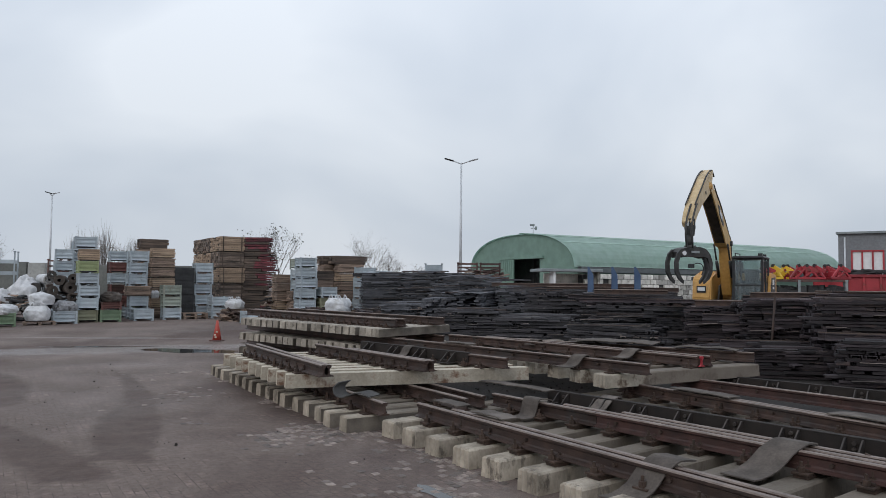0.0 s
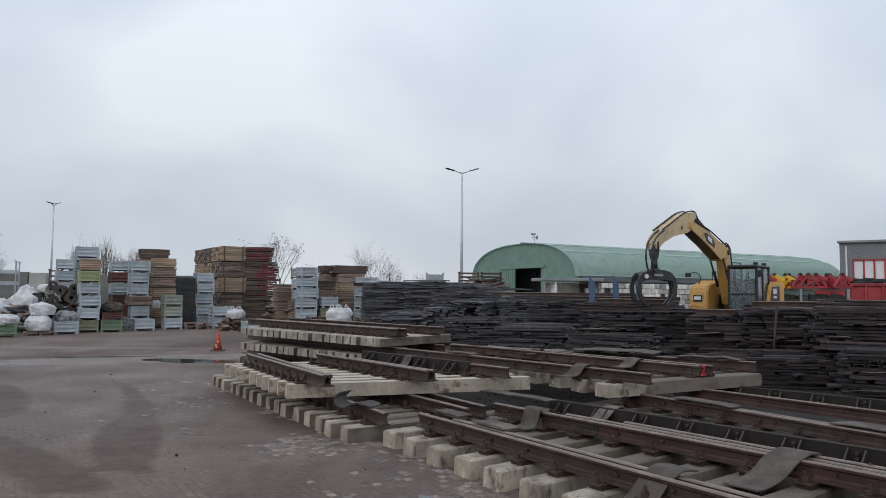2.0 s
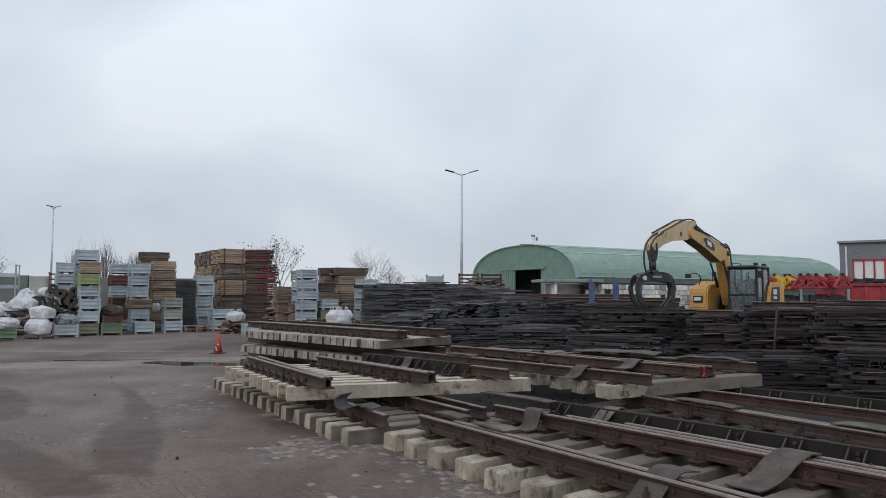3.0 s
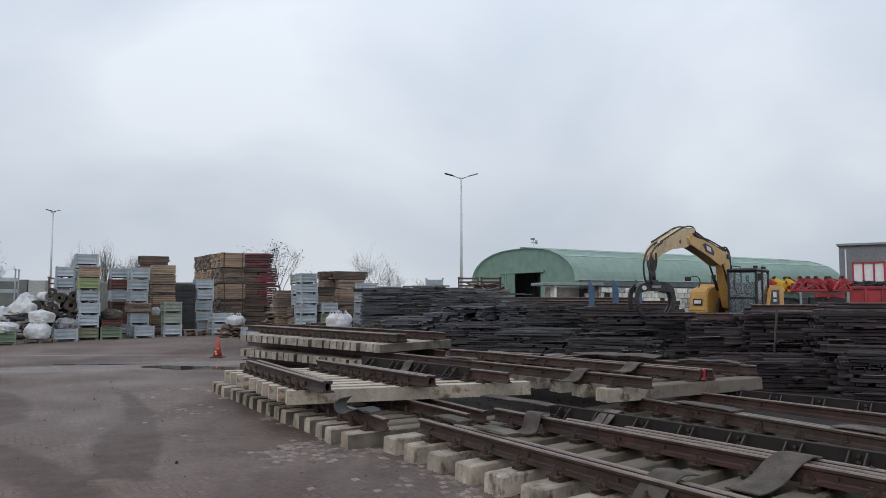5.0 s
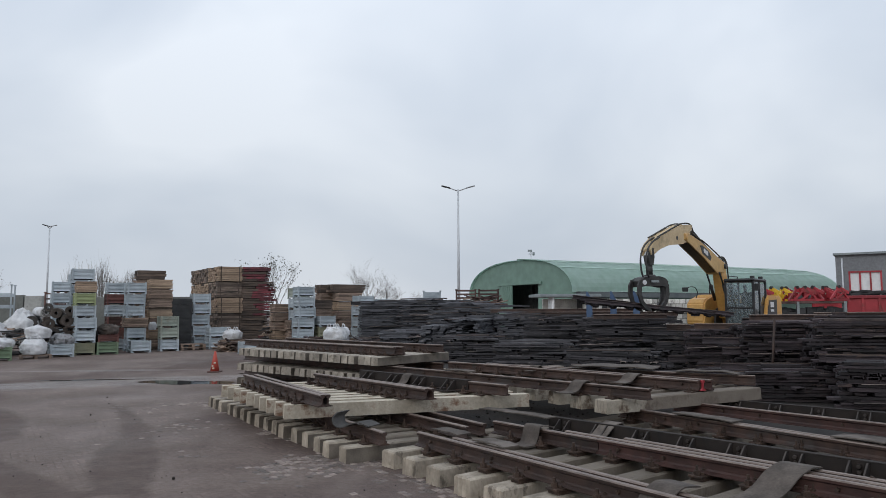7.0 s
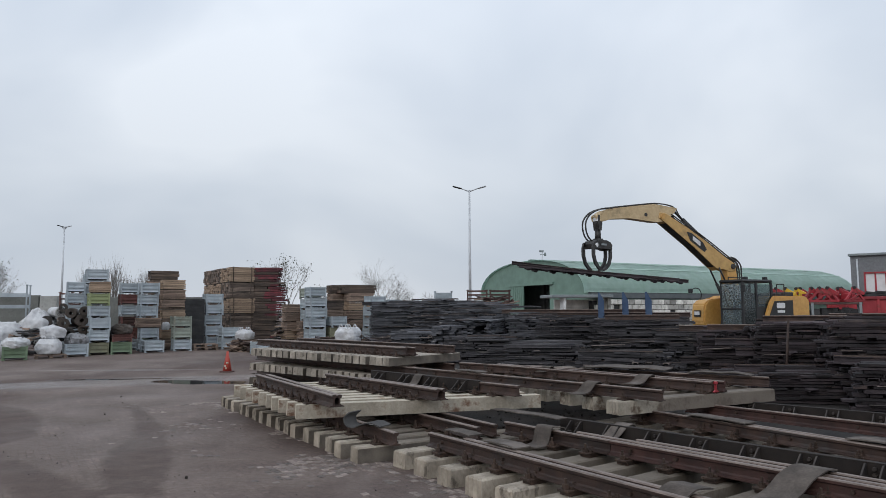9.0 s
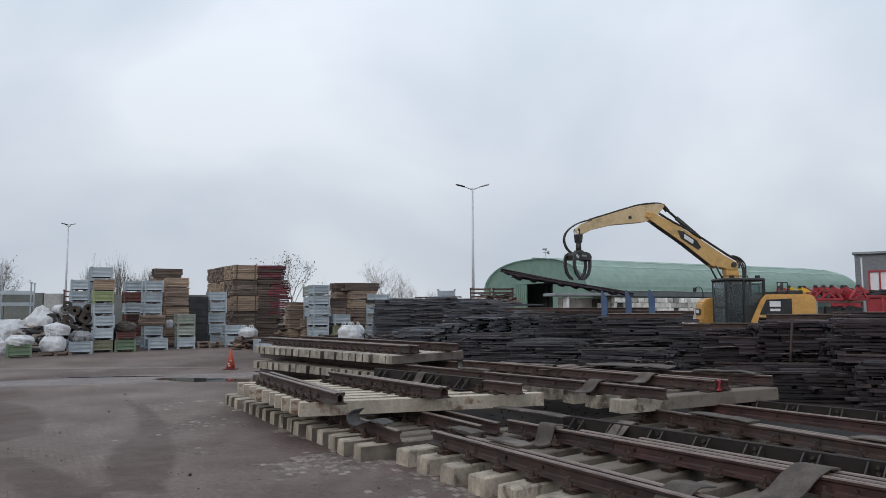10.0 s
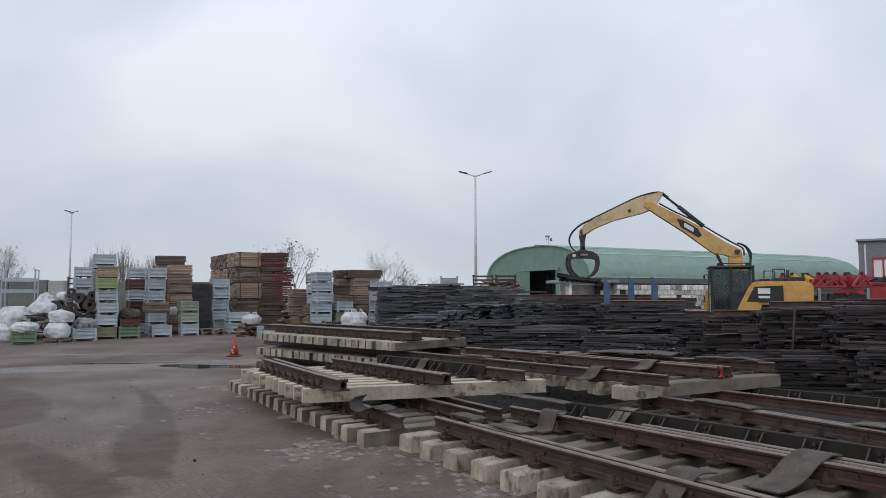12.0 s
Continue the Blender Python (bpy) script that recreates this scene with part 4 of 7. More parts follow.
def build_hangar():
    m = Matrix(((HX[0], HY[0], 0, 10.6), (HX[1], HY[1], 0, 55.0), (0, 0, 1, 0), (0, 0, 0, 1)))
    ob = thing("arched_hangar", m, "green arched hangar of corrugated sheet with an open sliding door", "hangar")
    L, W, n, base, rise = 36.0, 15.3, 28, 3.3, 3.0
    arc = []
    for i in range(n + 1):
        a = math.pi * i / n
        c, s = math.cos(a), math.sin(a)
        arc.append((W / 2 - W / 2 * math.copysign(abs(c) ** 0.86, c), base + rise * s ** 0.9))
    # far gable
    bm = fresh()
    for x0 in (L - 0.25, L):
        bm.faces.new([bm.verts.new((x0, y, z)) for y, z in arc] + [bm.verts.new((x0, W, 0)), bm.verts.new((x0, 0, 0))])
    part("end_wall", tidy(bm), HANGAR, ob)
    # gable wall with the door opening cut through
    d0, d1, dh = 4.7, 10.0, 4.15
    bm = fresh()
    for x0 in (0.0, 0.25):
        prev = None
        for y, z in sorted(set(arc + [(d0, None), (d1, None)]), key=lambda q: q[0]):
            if z is None:
                z = np.interp(y, [q[0] for q in arc], [q[1] for q in arc])
            if prev:
                lo = dh if d0 - 1e-6 <= (prev[0] + y) / 2 <= d1 + 1e-6 else 0
                bm.faces.new([bm.verts.new(c) for c in ((x0, prev[0], lo), (x0, y, lo), (x0, y, z), (x0, prev[0], prev[1]))])
            prev = (y, z)
    for a, b in (((d0, 0), (d0, dh)), ((d0, dh), (d1, dh)), ((d1, dh), (d1, 0))):
        bm.faces.new([bm.verts.new(c) for c in ((0, *a), (0.25, *a), (0.25, *b), (0, *b))])
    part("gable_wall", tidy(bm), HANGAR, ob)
    bm = fresh()
    xs = [-0.25 + (L + 0.5) * i / 68 for i in range(69)]
    grid = []
    for i, x in enumerate(xs):
        off = 0.02 if i % 2 else 0.0
        grid.append([bm.verts.new((x, y + (0.0 if 0 < k < n else 0), z + off + 0.04)) for k, (y, z) in enumerate(arc)])
    for a, b in zip(grid, grid[1:]):
        for k in range(n):
            bm.faces.new((a[k], b[k], b[k + 1], a[k + 1]))
    bmesh.ops.solidify(bm, geom=bm.faces[:], thickness=0.08)
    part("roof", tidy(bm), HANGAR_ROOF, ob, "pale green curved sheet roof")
    bm = fresh()
    box(bm, L / 2, W / 2 - 0.5, base + rise + 0.09, L + 0.5, 0.35, 0.1)
    part("ridge_cap", bm, HANGAR, ob)
    bm = fresh()
    box(bm, L / 2, -0.0, base / 2, L, 0.3, base)
    box(bm, L / 2, W, base / 2, L, 0.3, base)
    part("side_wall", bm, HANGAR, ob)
    bm = fresh()
    box(bm, L / 2, -0.35, base - 0.15, L, 0.5, 0.5, bevel=0.05)
    part("eaves_fascia", bm, GUTTER, ob, "dark grey eaves gutter")
    bm = fresh()
    box(bm, L / 2, -0.45, base + 0.13, L + 0.4, 0.4, 0.07)
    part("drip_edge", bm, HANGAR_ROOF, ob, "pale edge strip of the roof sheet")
    for k in (6, 9, 12):
        (ya, za), (yb, zb) = arc[k], arc[k + 1]
        bm = fresh()
        box(bm, L / 2, 0, 0, L + 0.4, 0.16, 0.03, Matrix.Translation((0, (ya + yb) / 2, (za + zb) / 2 + 0.09)) @ Matrix.Rotation(math.atan2(zb - za, yb - ya), 4, "X"))
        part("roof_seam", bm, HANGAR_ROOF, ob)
    bm = fresh()
    box(bm, -0.1, d1 - 0.85, dh / 2, 0.06, 1.75, dh)
    leaf = part("sliding_door", bm, HANGAR, ob, "green sliding door, half open")
    for i in range(6):
        bm = fresh()
        box(bm, -0.15, d1 - 0.1 - i * 0.3, dh / 2, 0.04, 0.12, dh - 0.1)
        part("door_rib", bm, HANGAR, leaf)
    # added dark blocks that stand in for the unlit hangar interior
    for i in range(7):
        bm = fresh()
        box(bm, 3.0 + 0.2 * (i % 2), 1.6 + 1.95 * i, 2.2, 1.6, 1.93, 4.4, bevel=0.03)
        part("stored_crate", bm, DARK, ob, "dark blocks added inside the door to make the opening dark")
    bm = fresh()
    box(bm, -0.1, (d0 + d1) / 2, dh + 0.12, 0.16, d1 - d0 + 1.2, 0.22)
    part("door_rail", bm, HANGAR, ob)
    return ob


build_hangar()


def block_wall(x, y, way, cols, rows, bw, bh, label):
    """A wall of stacked concrete blocks, each block a piece."""
    ob = thing("block_wall", pose(x, y, 0, 0, 0, way), label, "wall", "block walls by the hangar")
    bm = fresh()
    box(bm, bw / 2, 0, bh / 2, bw - 0.03, 0.6, bh - 0.03, bevel=0.02)
    me = mesh_of("block", bm, BLOCK)
    bm = fresh()
    box(bm, bw * cols / 2, 0.05, bh * rows / 2 - 0.05, bw * cols - 0.3, 0.4, bh * rows - 0.1)
    part("joints", bm, DARK, ob)
    rng = random.Random(cols)
    for r in range(rows):
        for c in range(cols):
            if r > rows - 4 and rng.random() < 0.1:
                continue
            o = part("block", me, None, ob)
            o.matrix_basis = pose(c * bw + (bw / 2 if r % 2 else 0), rng.uniform(-0.04, 0.04), r * bh)
    return ob


block_wall(10.2, 52.0, 29.5, 36, 7, 0.62, 0.4, "long wall of pale stacked concrete blocks beside the hangar")


def build_shelter():
    ob = thing("loading_shelter", pose(7.4, 50.5, 0, 0, 0, 10), "grey flat-roofed shelter in front of the hangar", "shelter")
    bm = fresh()
    box(bm, 2.0, 1.0, 3.0, 4.6, 3.0, 0.22, bevel=0.03)
    part("roof", bm, FASCIA, ob)
    bm = fresh()
    box(bm, 2.4, 2.2, 1.4, 3.4, 0.2, 2.8)
    part("back_wall", bm, BLOCK, ob)
    for x in (0.7, 4.1):
        bm = fresh()
        box(bm, x, 0.2, 1.45, 0.18, 0.9, 2.9, bevel=0.02)
        part("pier", bm, WHITE if x < 1 else BLOCK, ob)


build_shelter()


# ---- lamps and poles ----
def lamp_post(x, y, h, arm, label, heads=2, way=0.0):
    ob = thing("lamp_post", pose(x, y, 0, 0, 0, way), label, "street lamp", "lamp posts over the yard")
    bm = fresh()
    tube(bm, (0, 0, 0), (0, 0, 0.9), 0.14, 0.14, 12)
    tube(bm, (0, 0, 0.9), (0, 0, h), 0.11, 0.055, 12)
    part("pole", bm, GALV, ob)
    for s in (-1, 1)[:heads]:
        bm = fresh()
        tube(bm, (0, 0, h - 0.1), (s * arm * 0.55, 0, h + 0.1), 0.04, 0.035, 8)
        part("arm", bm, GALV, ob)
        bm = fresh()
        box(bm, 0, 0, 0, 0.62, 0.26, 0.07, pose(s * arm * 0.8, 0, h + 0.17, 0, -s * 15, 0), bevel=0.03)
        part("lamp_head", bm, BLACKPAINT if s < 0 else GALV, ob)
    return ob


lamp_post(1.17, 45.0, 9.85, 1.0, "tall galvanised lamp post with two angled heads", 2, 0)
lamp_post(-35.0, 62.0, 9.55, 0.36, "slim galvanised floodlight mast at the yard edge", 2, 25)


def camera_mast():
    ob = thing("camera_mast", pose(9.4, 72.0, 0), "thin mast with a camera head behind the hangar", "mast")
    bm = fresh()
    tube(bm, (0, 0, 0), (0, 0, 8.2), 0.07, 0.05, 8)
    part("pole", bm, GALV, ob)
    bm = fresh()
    box(bm, -0.1, 0, 8.1, 0.45, 0.2, 0.2, bevel=0.03)
    tube(bm, (-0.25, 0, 7.75), (0.28, 0, 7.75), 0.04, seg=6)
    tube(bm, (0.28, 0, 7.6), (0.28, 0, 7.95), 0.11, seg=8)
    part("camera_head", bm, FASCIA, ob)


camera_mast()


# ---- grey building with red windows ----
def build_office():
    ob = thing("office_building", pose(34.2, 60.0, 0, 0, 0, -34), "grey panelled building with red-framed windows", "building")
    W, D, H = 16.0, 10.0, 6.55
    win = [(1.0, 3.35, 3.3, 5.05), (5.2, 3.35, 7.5, 5.05)]
    bm = fresh()
    xs = [0.0, 1.0, 3.3, 5.2, 7.5, W]
    for i, (a, b) in enumerate(zip(xs, xs[1:])):
        if i in (1, 3):
            box(bm, (a + b) / 2, 0.15, 3.35 / 2, b - a, 0.3, 3.35)
            box(bm, (a + b) / 2, 0.15, (5.05 + H) / 2, b - a, 0.3, H - 5.05)
        else:
            box(bm, (a + b) / 2, 0.15, H / 2, b - a, 0.3, H)
    part("front_wall", bm, GREYWALL, ob)
    bm = fresh()
    box(bm, 0.15, D / 2 + 0.3, H / 2, 0.3, D, H)
    box(bm, W - 0.15, D / 2 + 0.3, H / 2, 0.3, D, H)
    box(bm, W / 2, D + 0.3, H / 2, W, 0.3, H)
    part("side_wall", bm, GREYWALL, ob)
    bm = fresh()
    box(bm, W / 2, D / 2, H + 0.06, W + 0.3, D + 0.6, 0.2, bevel=0.03)
    part("roof", bm, FASCIA, ob)
    bm = fresh()
    tube(bm, (0.5, -0.08, 0), (0.5, -0.08, H - 0.3), 0.07, seg=8)
    part("downpipe", bm, GALV, ob)
    for x0, z0, x1, z1 in win:
        back = fresh()
        box(back, (x0 + x1) / 2, 0.2, (z0 + z1) / 2, x1 - x0, 0.04, z1 - z0)
        w = part("window", back, FASCIA, ob, "red-framed three-pane window")
        for x in (x0, x0 + (x1 - x0) / 3, x0 + 2 * (x1 - x0) / 3, x1):
            fr = fresh()
            box(fr, x, 0.05, (z0 + z1) / 2, 0.13, 0.16, z1 - z0 + 0.13)
            part("frame_bar", fr, RED, w)
        for z in (z0, z1):
            fr = fresh()
            box(fr, (x0 + x1) / 2, 0.05, z, x1 - x0 + 0.13, 0.17, 0.14)
            part("frame_bar", fr, RED, w)
        for i in range(3):
            g = fresh()
            box(g, x0 + (i + 0.5) * (x1 - x0) / 3, 0.1, (z0 + z1) / 2, (x1 - x0) / 3 - 0.1, 0.03, z1 - z0 - 0.1)
            part("pane", g, WHITE, w, "pale blind behind glass")


build_office()


# ---- excavator ----
EX, EY = 11.32, 27.32
FOOT = (0.4, 1.85)
L0, L1, L2 = 1.82, 3.82, 2.83


def build_excavator():
    ob = thing("excavator", pose(EX, EY, 0), "yellow wheeled material handler with a black cab and a tined grapple", "excavator")
    P = {"root": ob}
    bm = fresh()
    box(bm, 0, 0, 0.85, 3.6, 1.1, 0.45, bevel=0.06)
    tube(bm, (0, 0, 1.0), (0, 0, 1.2), 0.75, seg=20)
    for x in (-1.35, 1.35):
        box(bm, x, 0, 0.55, 0.3, 2.2, 0.25, bevel=0.04)
    part("undercarriage", bm, BLACKPAINT, ob)
    for x in (-1.35, 1.35):
        for y in (-1.05, 1.05):
            bm = fresh()
            tube(bm, (x, y - 0.22, 0.5), (x, y + 0.22, 0.5), 0.5, seg=20)
            w = part("wheel", bm, RUBBER_DARK, ob)
            bm = fresh()
            tube(bm, (x, y - 0.235, 0.5), (x, y + 0.235, 0.5), 0.26, seg=14)
            part("rim", bm, YELLOW, w)
    # slewing upper body
    bm = fresh()
    box(bm, -0.2, 0, 1.28, 3.5, 2.5, 0.16, bevel=0.04)
    up = part("upper_body", bm, BLACKPAINT, ob)
    P["upper"] = up
    bm = fresh()
    prism(bm, [(-1.98, 1.36), (-0.08, 1.36), (-0.06, 2.42), (-0.12, 2.5), (-1.8, 2.5), (-1.98, 2.34)], 1.1, Matrix.Translation((0, 0.85, 0)))
    bmesh.ops.bevel(bm, geom=bm.edges[:], offset=0.05, segments=2, affect="EDGES")
    part("engine_cover", tidy(bm), YELLOW, up, "yellow engine cover on the cab side")
    bm = fresh()
    prism(bm, [(-0.12, 1.36), (0.62, 1.36), (0.58, 1.55), (0.22, 2.28), (0.02, 2.48), (-0.12, 2.5)], 0.1, Matrix.Translation((0, 1.42, 0)))
    bmesh.ops.bevel(bm, geom=bm.edges[:], offset=0.03, segments=2, affect="EDGES")
    part("cab_fender", tidy(bm), YELLOW, up)
    bm = fresh()
    prism(bm, [(-0.95, 1.75), (0.3, 1.75), (0.02, 2.3), (-0.95, 2.34)], 0.02, Matrix.Translation((0, 1.478, 0)))
    part("side_badge", tidy(bm), BLACKPAINT, up, "black badge panel on the engine cover")
    bm = fresh()
    for x, z, w, h in ((-1.5, 2.58, 0.6, 0.16), (-0.95, 2.56, 0.4, 0.12), (-0.45, 2.55, 0.35, 0.1)):
        box(bm, x, 0.55, z, w, 0.6, h, bevel=0.02)
    tube(bm, (-1.35, 0.2, 2.5), (-1.35, 0.2, 2.95), 0.06, seg=10)
    part("engine_top", bm, BLACKPAINT, up, "black intake housings and exhaust")
    bm = fresh()
    prism(bm, [(-1.98, 1.36), (-0.3, 1.36), (-0.3, 2.42), (-1.8, 2.42), (-1.98, 2.25)], 1.5, Matrix.Translation((0, -0.5, 0)))
    bmesh.ops.bevel(bm, geom=bm.edges[:], offset=0.05, segments=2, affect="EDGES")
    part("counterweight", tidy(bm), YELLOW, up)
    bm = fresh()
    prism(bm, [(-0.28, 1.36), (1.55, 1.36), (1.6, 1.5), (1.54, 2.2), (1.3, 2.38), (0.6, 2.42), (0.5, 2.55), (-0.28, 2.55)], 0.68, Matrix.Translation((0, -0.76, 0)))
    bmesh.ops.bevel(bm, geom=bm.edges[:], offset=0.05, segments=2, affect="EDGES")
    part("side_tank", tidy(bm), YELLOW, up, "yellow tank box beside the boom")
    for q in ((1.6, -0.76, 1.85, 0.03, 0.34, 0.25), (-1.99, 0.35, 1.85, 0.03, 0.35, 0.5)):
        bm = fresh()
        box(bm, *q)
        part("badge_panel", bm, BLACKPAINT, up)
    for q in ((1.617, -0.76, 1.86, 0.02, 0.26, 0.13), (-0.3, 1.49, 2.14, 0.42, 0.02, 0.2), (-0.3, 1.49, 1.92, 0.38, 0.02, 0.09)):
        bm = fresh()
        box(bm, *q)
        part("badge_lettering", bm, WHITE, up, "plain pale bar of lettering")
    # cab
    bm = fresh()
    xa, xb, ya, yb, za, zb = 0.03, 1.5, 0.37, 1.35, 1.3, 3.02
    box(bm, (xa + xb) / 2, (ya + yb) / 2, za + 0.05, xb - xa + 0.08, yb - ya + 0.08, 0.1)
    box(bm, xa + 0.02, (ya + yb) / 2, za + 0.45, 0.06, yb - ya, 0.9)
    for y in (ya, yb):
        box(bm, (xa + 0.78) / 2, y, za + 0.4, 0.7, 0.05, 0.8)
    part("cab", bm, BLACKPAINT, up, "black cab shell with tinted panes")
    for x, y in ((xa, ya), (xa, yb), (xb - 0.02, ya), (xb - 0.02, yb), (0.8, yb), (0.8, ya)):
        bm = fresh()
        box(bm, x, y, (za + zb) / 2, 0.09, 0.08, zb - za, bevel=0.012)
        part("cab_pillar", bm, BLACKPAINT, up)
    bm = fresh()
    box(bm, (xa + xb) / 2, (ya + yb) / 2, zb + 0.02, xb - xa + 0.14, yb - ya + 0.12, 0.12, bevel=0.05)
    for x in (0.2, 1.2):
        box(bm, x, yb - 0.1, zb + 0.12, 0.12, 0.14, 0.12)
    tube(bm, (0.1, ya, zb + 0.05), (0.1, ya, zb + 0.2), 0.02, seg=6)
    tube(bm, (0.1, ya, zb + 0.2), (1.1, ya, zb + 0.2), 0.02, seg=6)
    tube(bm, (1.1, ya, zb + 0.2), (1.1, ya, zb + 0.05), 0.02, seg=6)
    P["cab_roof"] = part("cab_roof", bm, BLACKPAINT, up)
    bm = fresh()
    box(bm, xb, (ya + yb) / 2, 2.5, 0.02, yb - ya - 0.1, 0.9)
    part("windscreen", bm, GLASS, up)
    bm = fresh()
    box(bm, xb, (ya + yb) / 2, 1.7, 0.02, yb - ya - 0.1, 0.6)
    part("lower_windscreen", bm, GLASS, up)
    bm = fresh()
    box(bm, xb + 0.01, (ya + yb) / 2, 2.02, 0.05, yb - ya, 0.06, bevel=0.01)
    part("cab_crossbar", bm, BLACKPAINT, up)
    bm = fresh()
    pipe(bm, [(xb + 0.03, 0.75, 2.05), (xb + 0.03, 0.6, 2.4), (xb + 0.03, 0.55, 2.75)], 0.012)
    part("wiper", bm, BLACKPAINT, up)
    for y in (ya, yb):
        bm = fresh()
        box(bm, 1.14, y, (za + zb) / 2 + 0.05, 0.62, 0.02, zb - za - 0.2)
        part("side_pane", bm, GLASS_DARK, up)
        bm = fresh()
        box(bm, 0.42, y, zb - 0.55, 0.68, 0.02, 0.9)
        part("rear_pane", bm, GLASS_DARK, up)
    bm = fresh()
    box(bm, 0.7, 0.86, 1.75, 0.5, 0.5, 0.14, bevel=0.04)
    box(bm, 0.45, 0.86, 2.2, 0.14, 0.5, 0.8, bevel=0.05)
    box(bm, 1.25, 0.86, 1.8, 0.12, 0.3, 0.7, bevel=0.03)
    part("operator_seat", bm, BLACKPAINT, up)
    bm = fresh()
    box(bm, 0.9, 0.84, 1.27, 1.5, 1.12, 0.14, bevel=0.02)
    part("cab_sill", tidy(bm), YELLOW, up, "yellow cab base plate")
    bm = fresh()
    for y in (-1.0, 1.0):
        for x in (-0.7, -1.1):
            tube(bm, (x, y, 2.4), (x, y, 2.95), 0.02, seg=6)
        tube(bm, (-0.7, y, 2.95), (-1.1, y, 2.95), 0.02, seg=6)
    tube(bm, (-2.0, -0.4, 2.4), (-2.0, -0.4, 2.75), 0.05, seg=8)
    part("handrail", bm, BLACKPAINT, up)
    bm = fresh()
    pipe(bm, [(1.35, -0.8, 2.4), (1.4, -0.72, 2.62), (1.45, -0.78, 2.8), (1.5, -0.95, 2.84), (1.52, -1.08, 2.78)], 0.018)
    box(bm, 1.54, -1.14, 2.74, 0.06, 0.24, 0.17, bevel=0.025)
    part("mirror", bm, BLACKPAINT, up)
    bm = fresh()
    tube(bm, (1.45, 1.35, 2.85), (1.55, 1.46, 2.9), 0.015, seg=6)
    box(bm, 1.57, 1.5, 2.77, 0.05, 0.16, 0.26, bevel=0.02)
    part("mirror", bm, BLACKPAINT, up)
    bm = fresh()
    for y in (-0.3, 0.2):
        prism(bm, [(0.0, 1.36), (0.9, 1.36), (0.6, 2.0), (0.25, 2.05)], 0.06, Matrix.Translation((0, y, 0)))
    part("boom_mount", tidy(bm), BLACKPAINT, up)
    # lower boom: foot pin at its origin, knuckle pin at x = L0
    bm = fresh()
    prism(bm, [(-0.2, -0.16), (0.9, -0.3), (L0 - 0.1, -0.3), (L0 + 0.12, -0.12), (L0 + 0.14, 0.1), (L0 - 0.1, 0.2), (0.9, 0.22), (-0.2, 0.16)], 0.36, Matrix.Translation((0, -0.05, 0)))
    bmesh.ops.bevel(bm, geom=bm.edges[:], offset=0.025, segments=1, affect="EDGES")
    lower = part("lower_boom", tidy(bm), YELLOW, ob, "short upright yellow lower boom")
    P["lower"] = lower
    bm = fresh()
    tube(bm, (L0, -0.33, 0), (L0, 0.23, 0), 0.1, seg=12)
    part("knuckle_pin", bm, GRAPPLE, lower)
    for y in (-0.12, -0.02, 0.08):
        bm = fresh()
        pipe(bm, [(0.3, y, 0.3), (0.9, y, 0.42 + 0.2 * y), (1.5, y, 0.5), (L0, y, 0.48 + 0.3 * y), (L0 + 0.25, y, 0.3), (L0 + 0.36, y, 0.05)], 0.03)
        part("hydraulic_hose", bm, RUBBER_DARK, lower)
    # main boom: knuckle pin at its origin, elbow pin at x = L1
    bm = fresh()
    prism(bm, [(-0.2, -0.1), (0.0, -0.26), (0.42, -0.3), (0.52, -0.46), (0.75, -0.46), (2.1, -0.27), (L1 - 0.2, -0.14), (L1 + 0.12, -0.14), (L1 + 0.16, 0.08), (L1 - 0.1, 0.19),
               (2.6, 0.22), (1.6, 0.21), (0.6, 0.14), (-0.1, 0.16), (-0.2, 0.06)], 0.42, Matrix.Translation((0, -0.05, 0)))
    bmesh.ops.bevel(bm, geom=bm.edges[:], offset=0.025, segments=1, affect="EDGES")
    boom = part("boom", tidy(bm), YELLOW_BOOM, ob, "dusty yellow main boom")
    P["boom"] = boom
    # thin plate along the underside, darker than the boom
    bm = fresh()
    prism(bm, [(0.8, -0.462), (2.1, -0.282), (L1 - 0.25, -0.155), (L1 - 0.25, -0.148), (2.1, -0.27), (0.8, -0.452)], 0.34, Matrix.Translation((0, -0.05, 0.005)))
    part("underside_plate", tidy(bm), GRAPPLE, boom, "thin dark plate along the underside of the boom")
    bm = fresh()
    for y in (-0.267, 0.167):
        prism(bm, [(1.5, -0.2), (2.3, -0.16), (2.58, 0.06), (2.36, 0.13), (1.72, 0.09), (1.44, -0.06)], 0.012, Matrix.Translation((0, y, 0)))
    part("boom_badge", tidy(bm), BLACKPAINT, boom, "dark badge on the boom side")
    bm = fresh()
    for y in (-0.277, 0.177):
        prism(bm, [(1.78, -0.11), (2.2, -0.09), (2.26, 0.06), (1.84, 0.04)], 0.01, Matrix.Translation((0, y, 0)))
    part("badge_lettering", tidy(bm), WHITE, boom)
    path = [(-0.3, 0.1, 0.02), (-0.12, 0.1, 0.24), (0.3, 0.1, 0.25), (0.9, 0.12, 0.27), (1.5, 0.12, 0.3), (2.2, 0.14, 0.3), (2.9, 0.14, 0.27), (3.5, 0.14, 0.28)]
    for y in (-0.1, 0.02):
        bm = fresh()
        pipe(bm, [(q[0], q[1] + y, q[2]) for q in path], 0.026)
        part("hydraulic_hose", bm, RUBBER_DARK, boom)
    bm = fresh()
    tube(bm, (L1, -0.29, 0), (L1, 0.19, 0), 0.1, seg=12)
    part("elbow_pin", bm, YELLOW, boom)
    # stick: elbow pin at its origin, grapple pin at x = L2, horn behind
    bm = fresh()
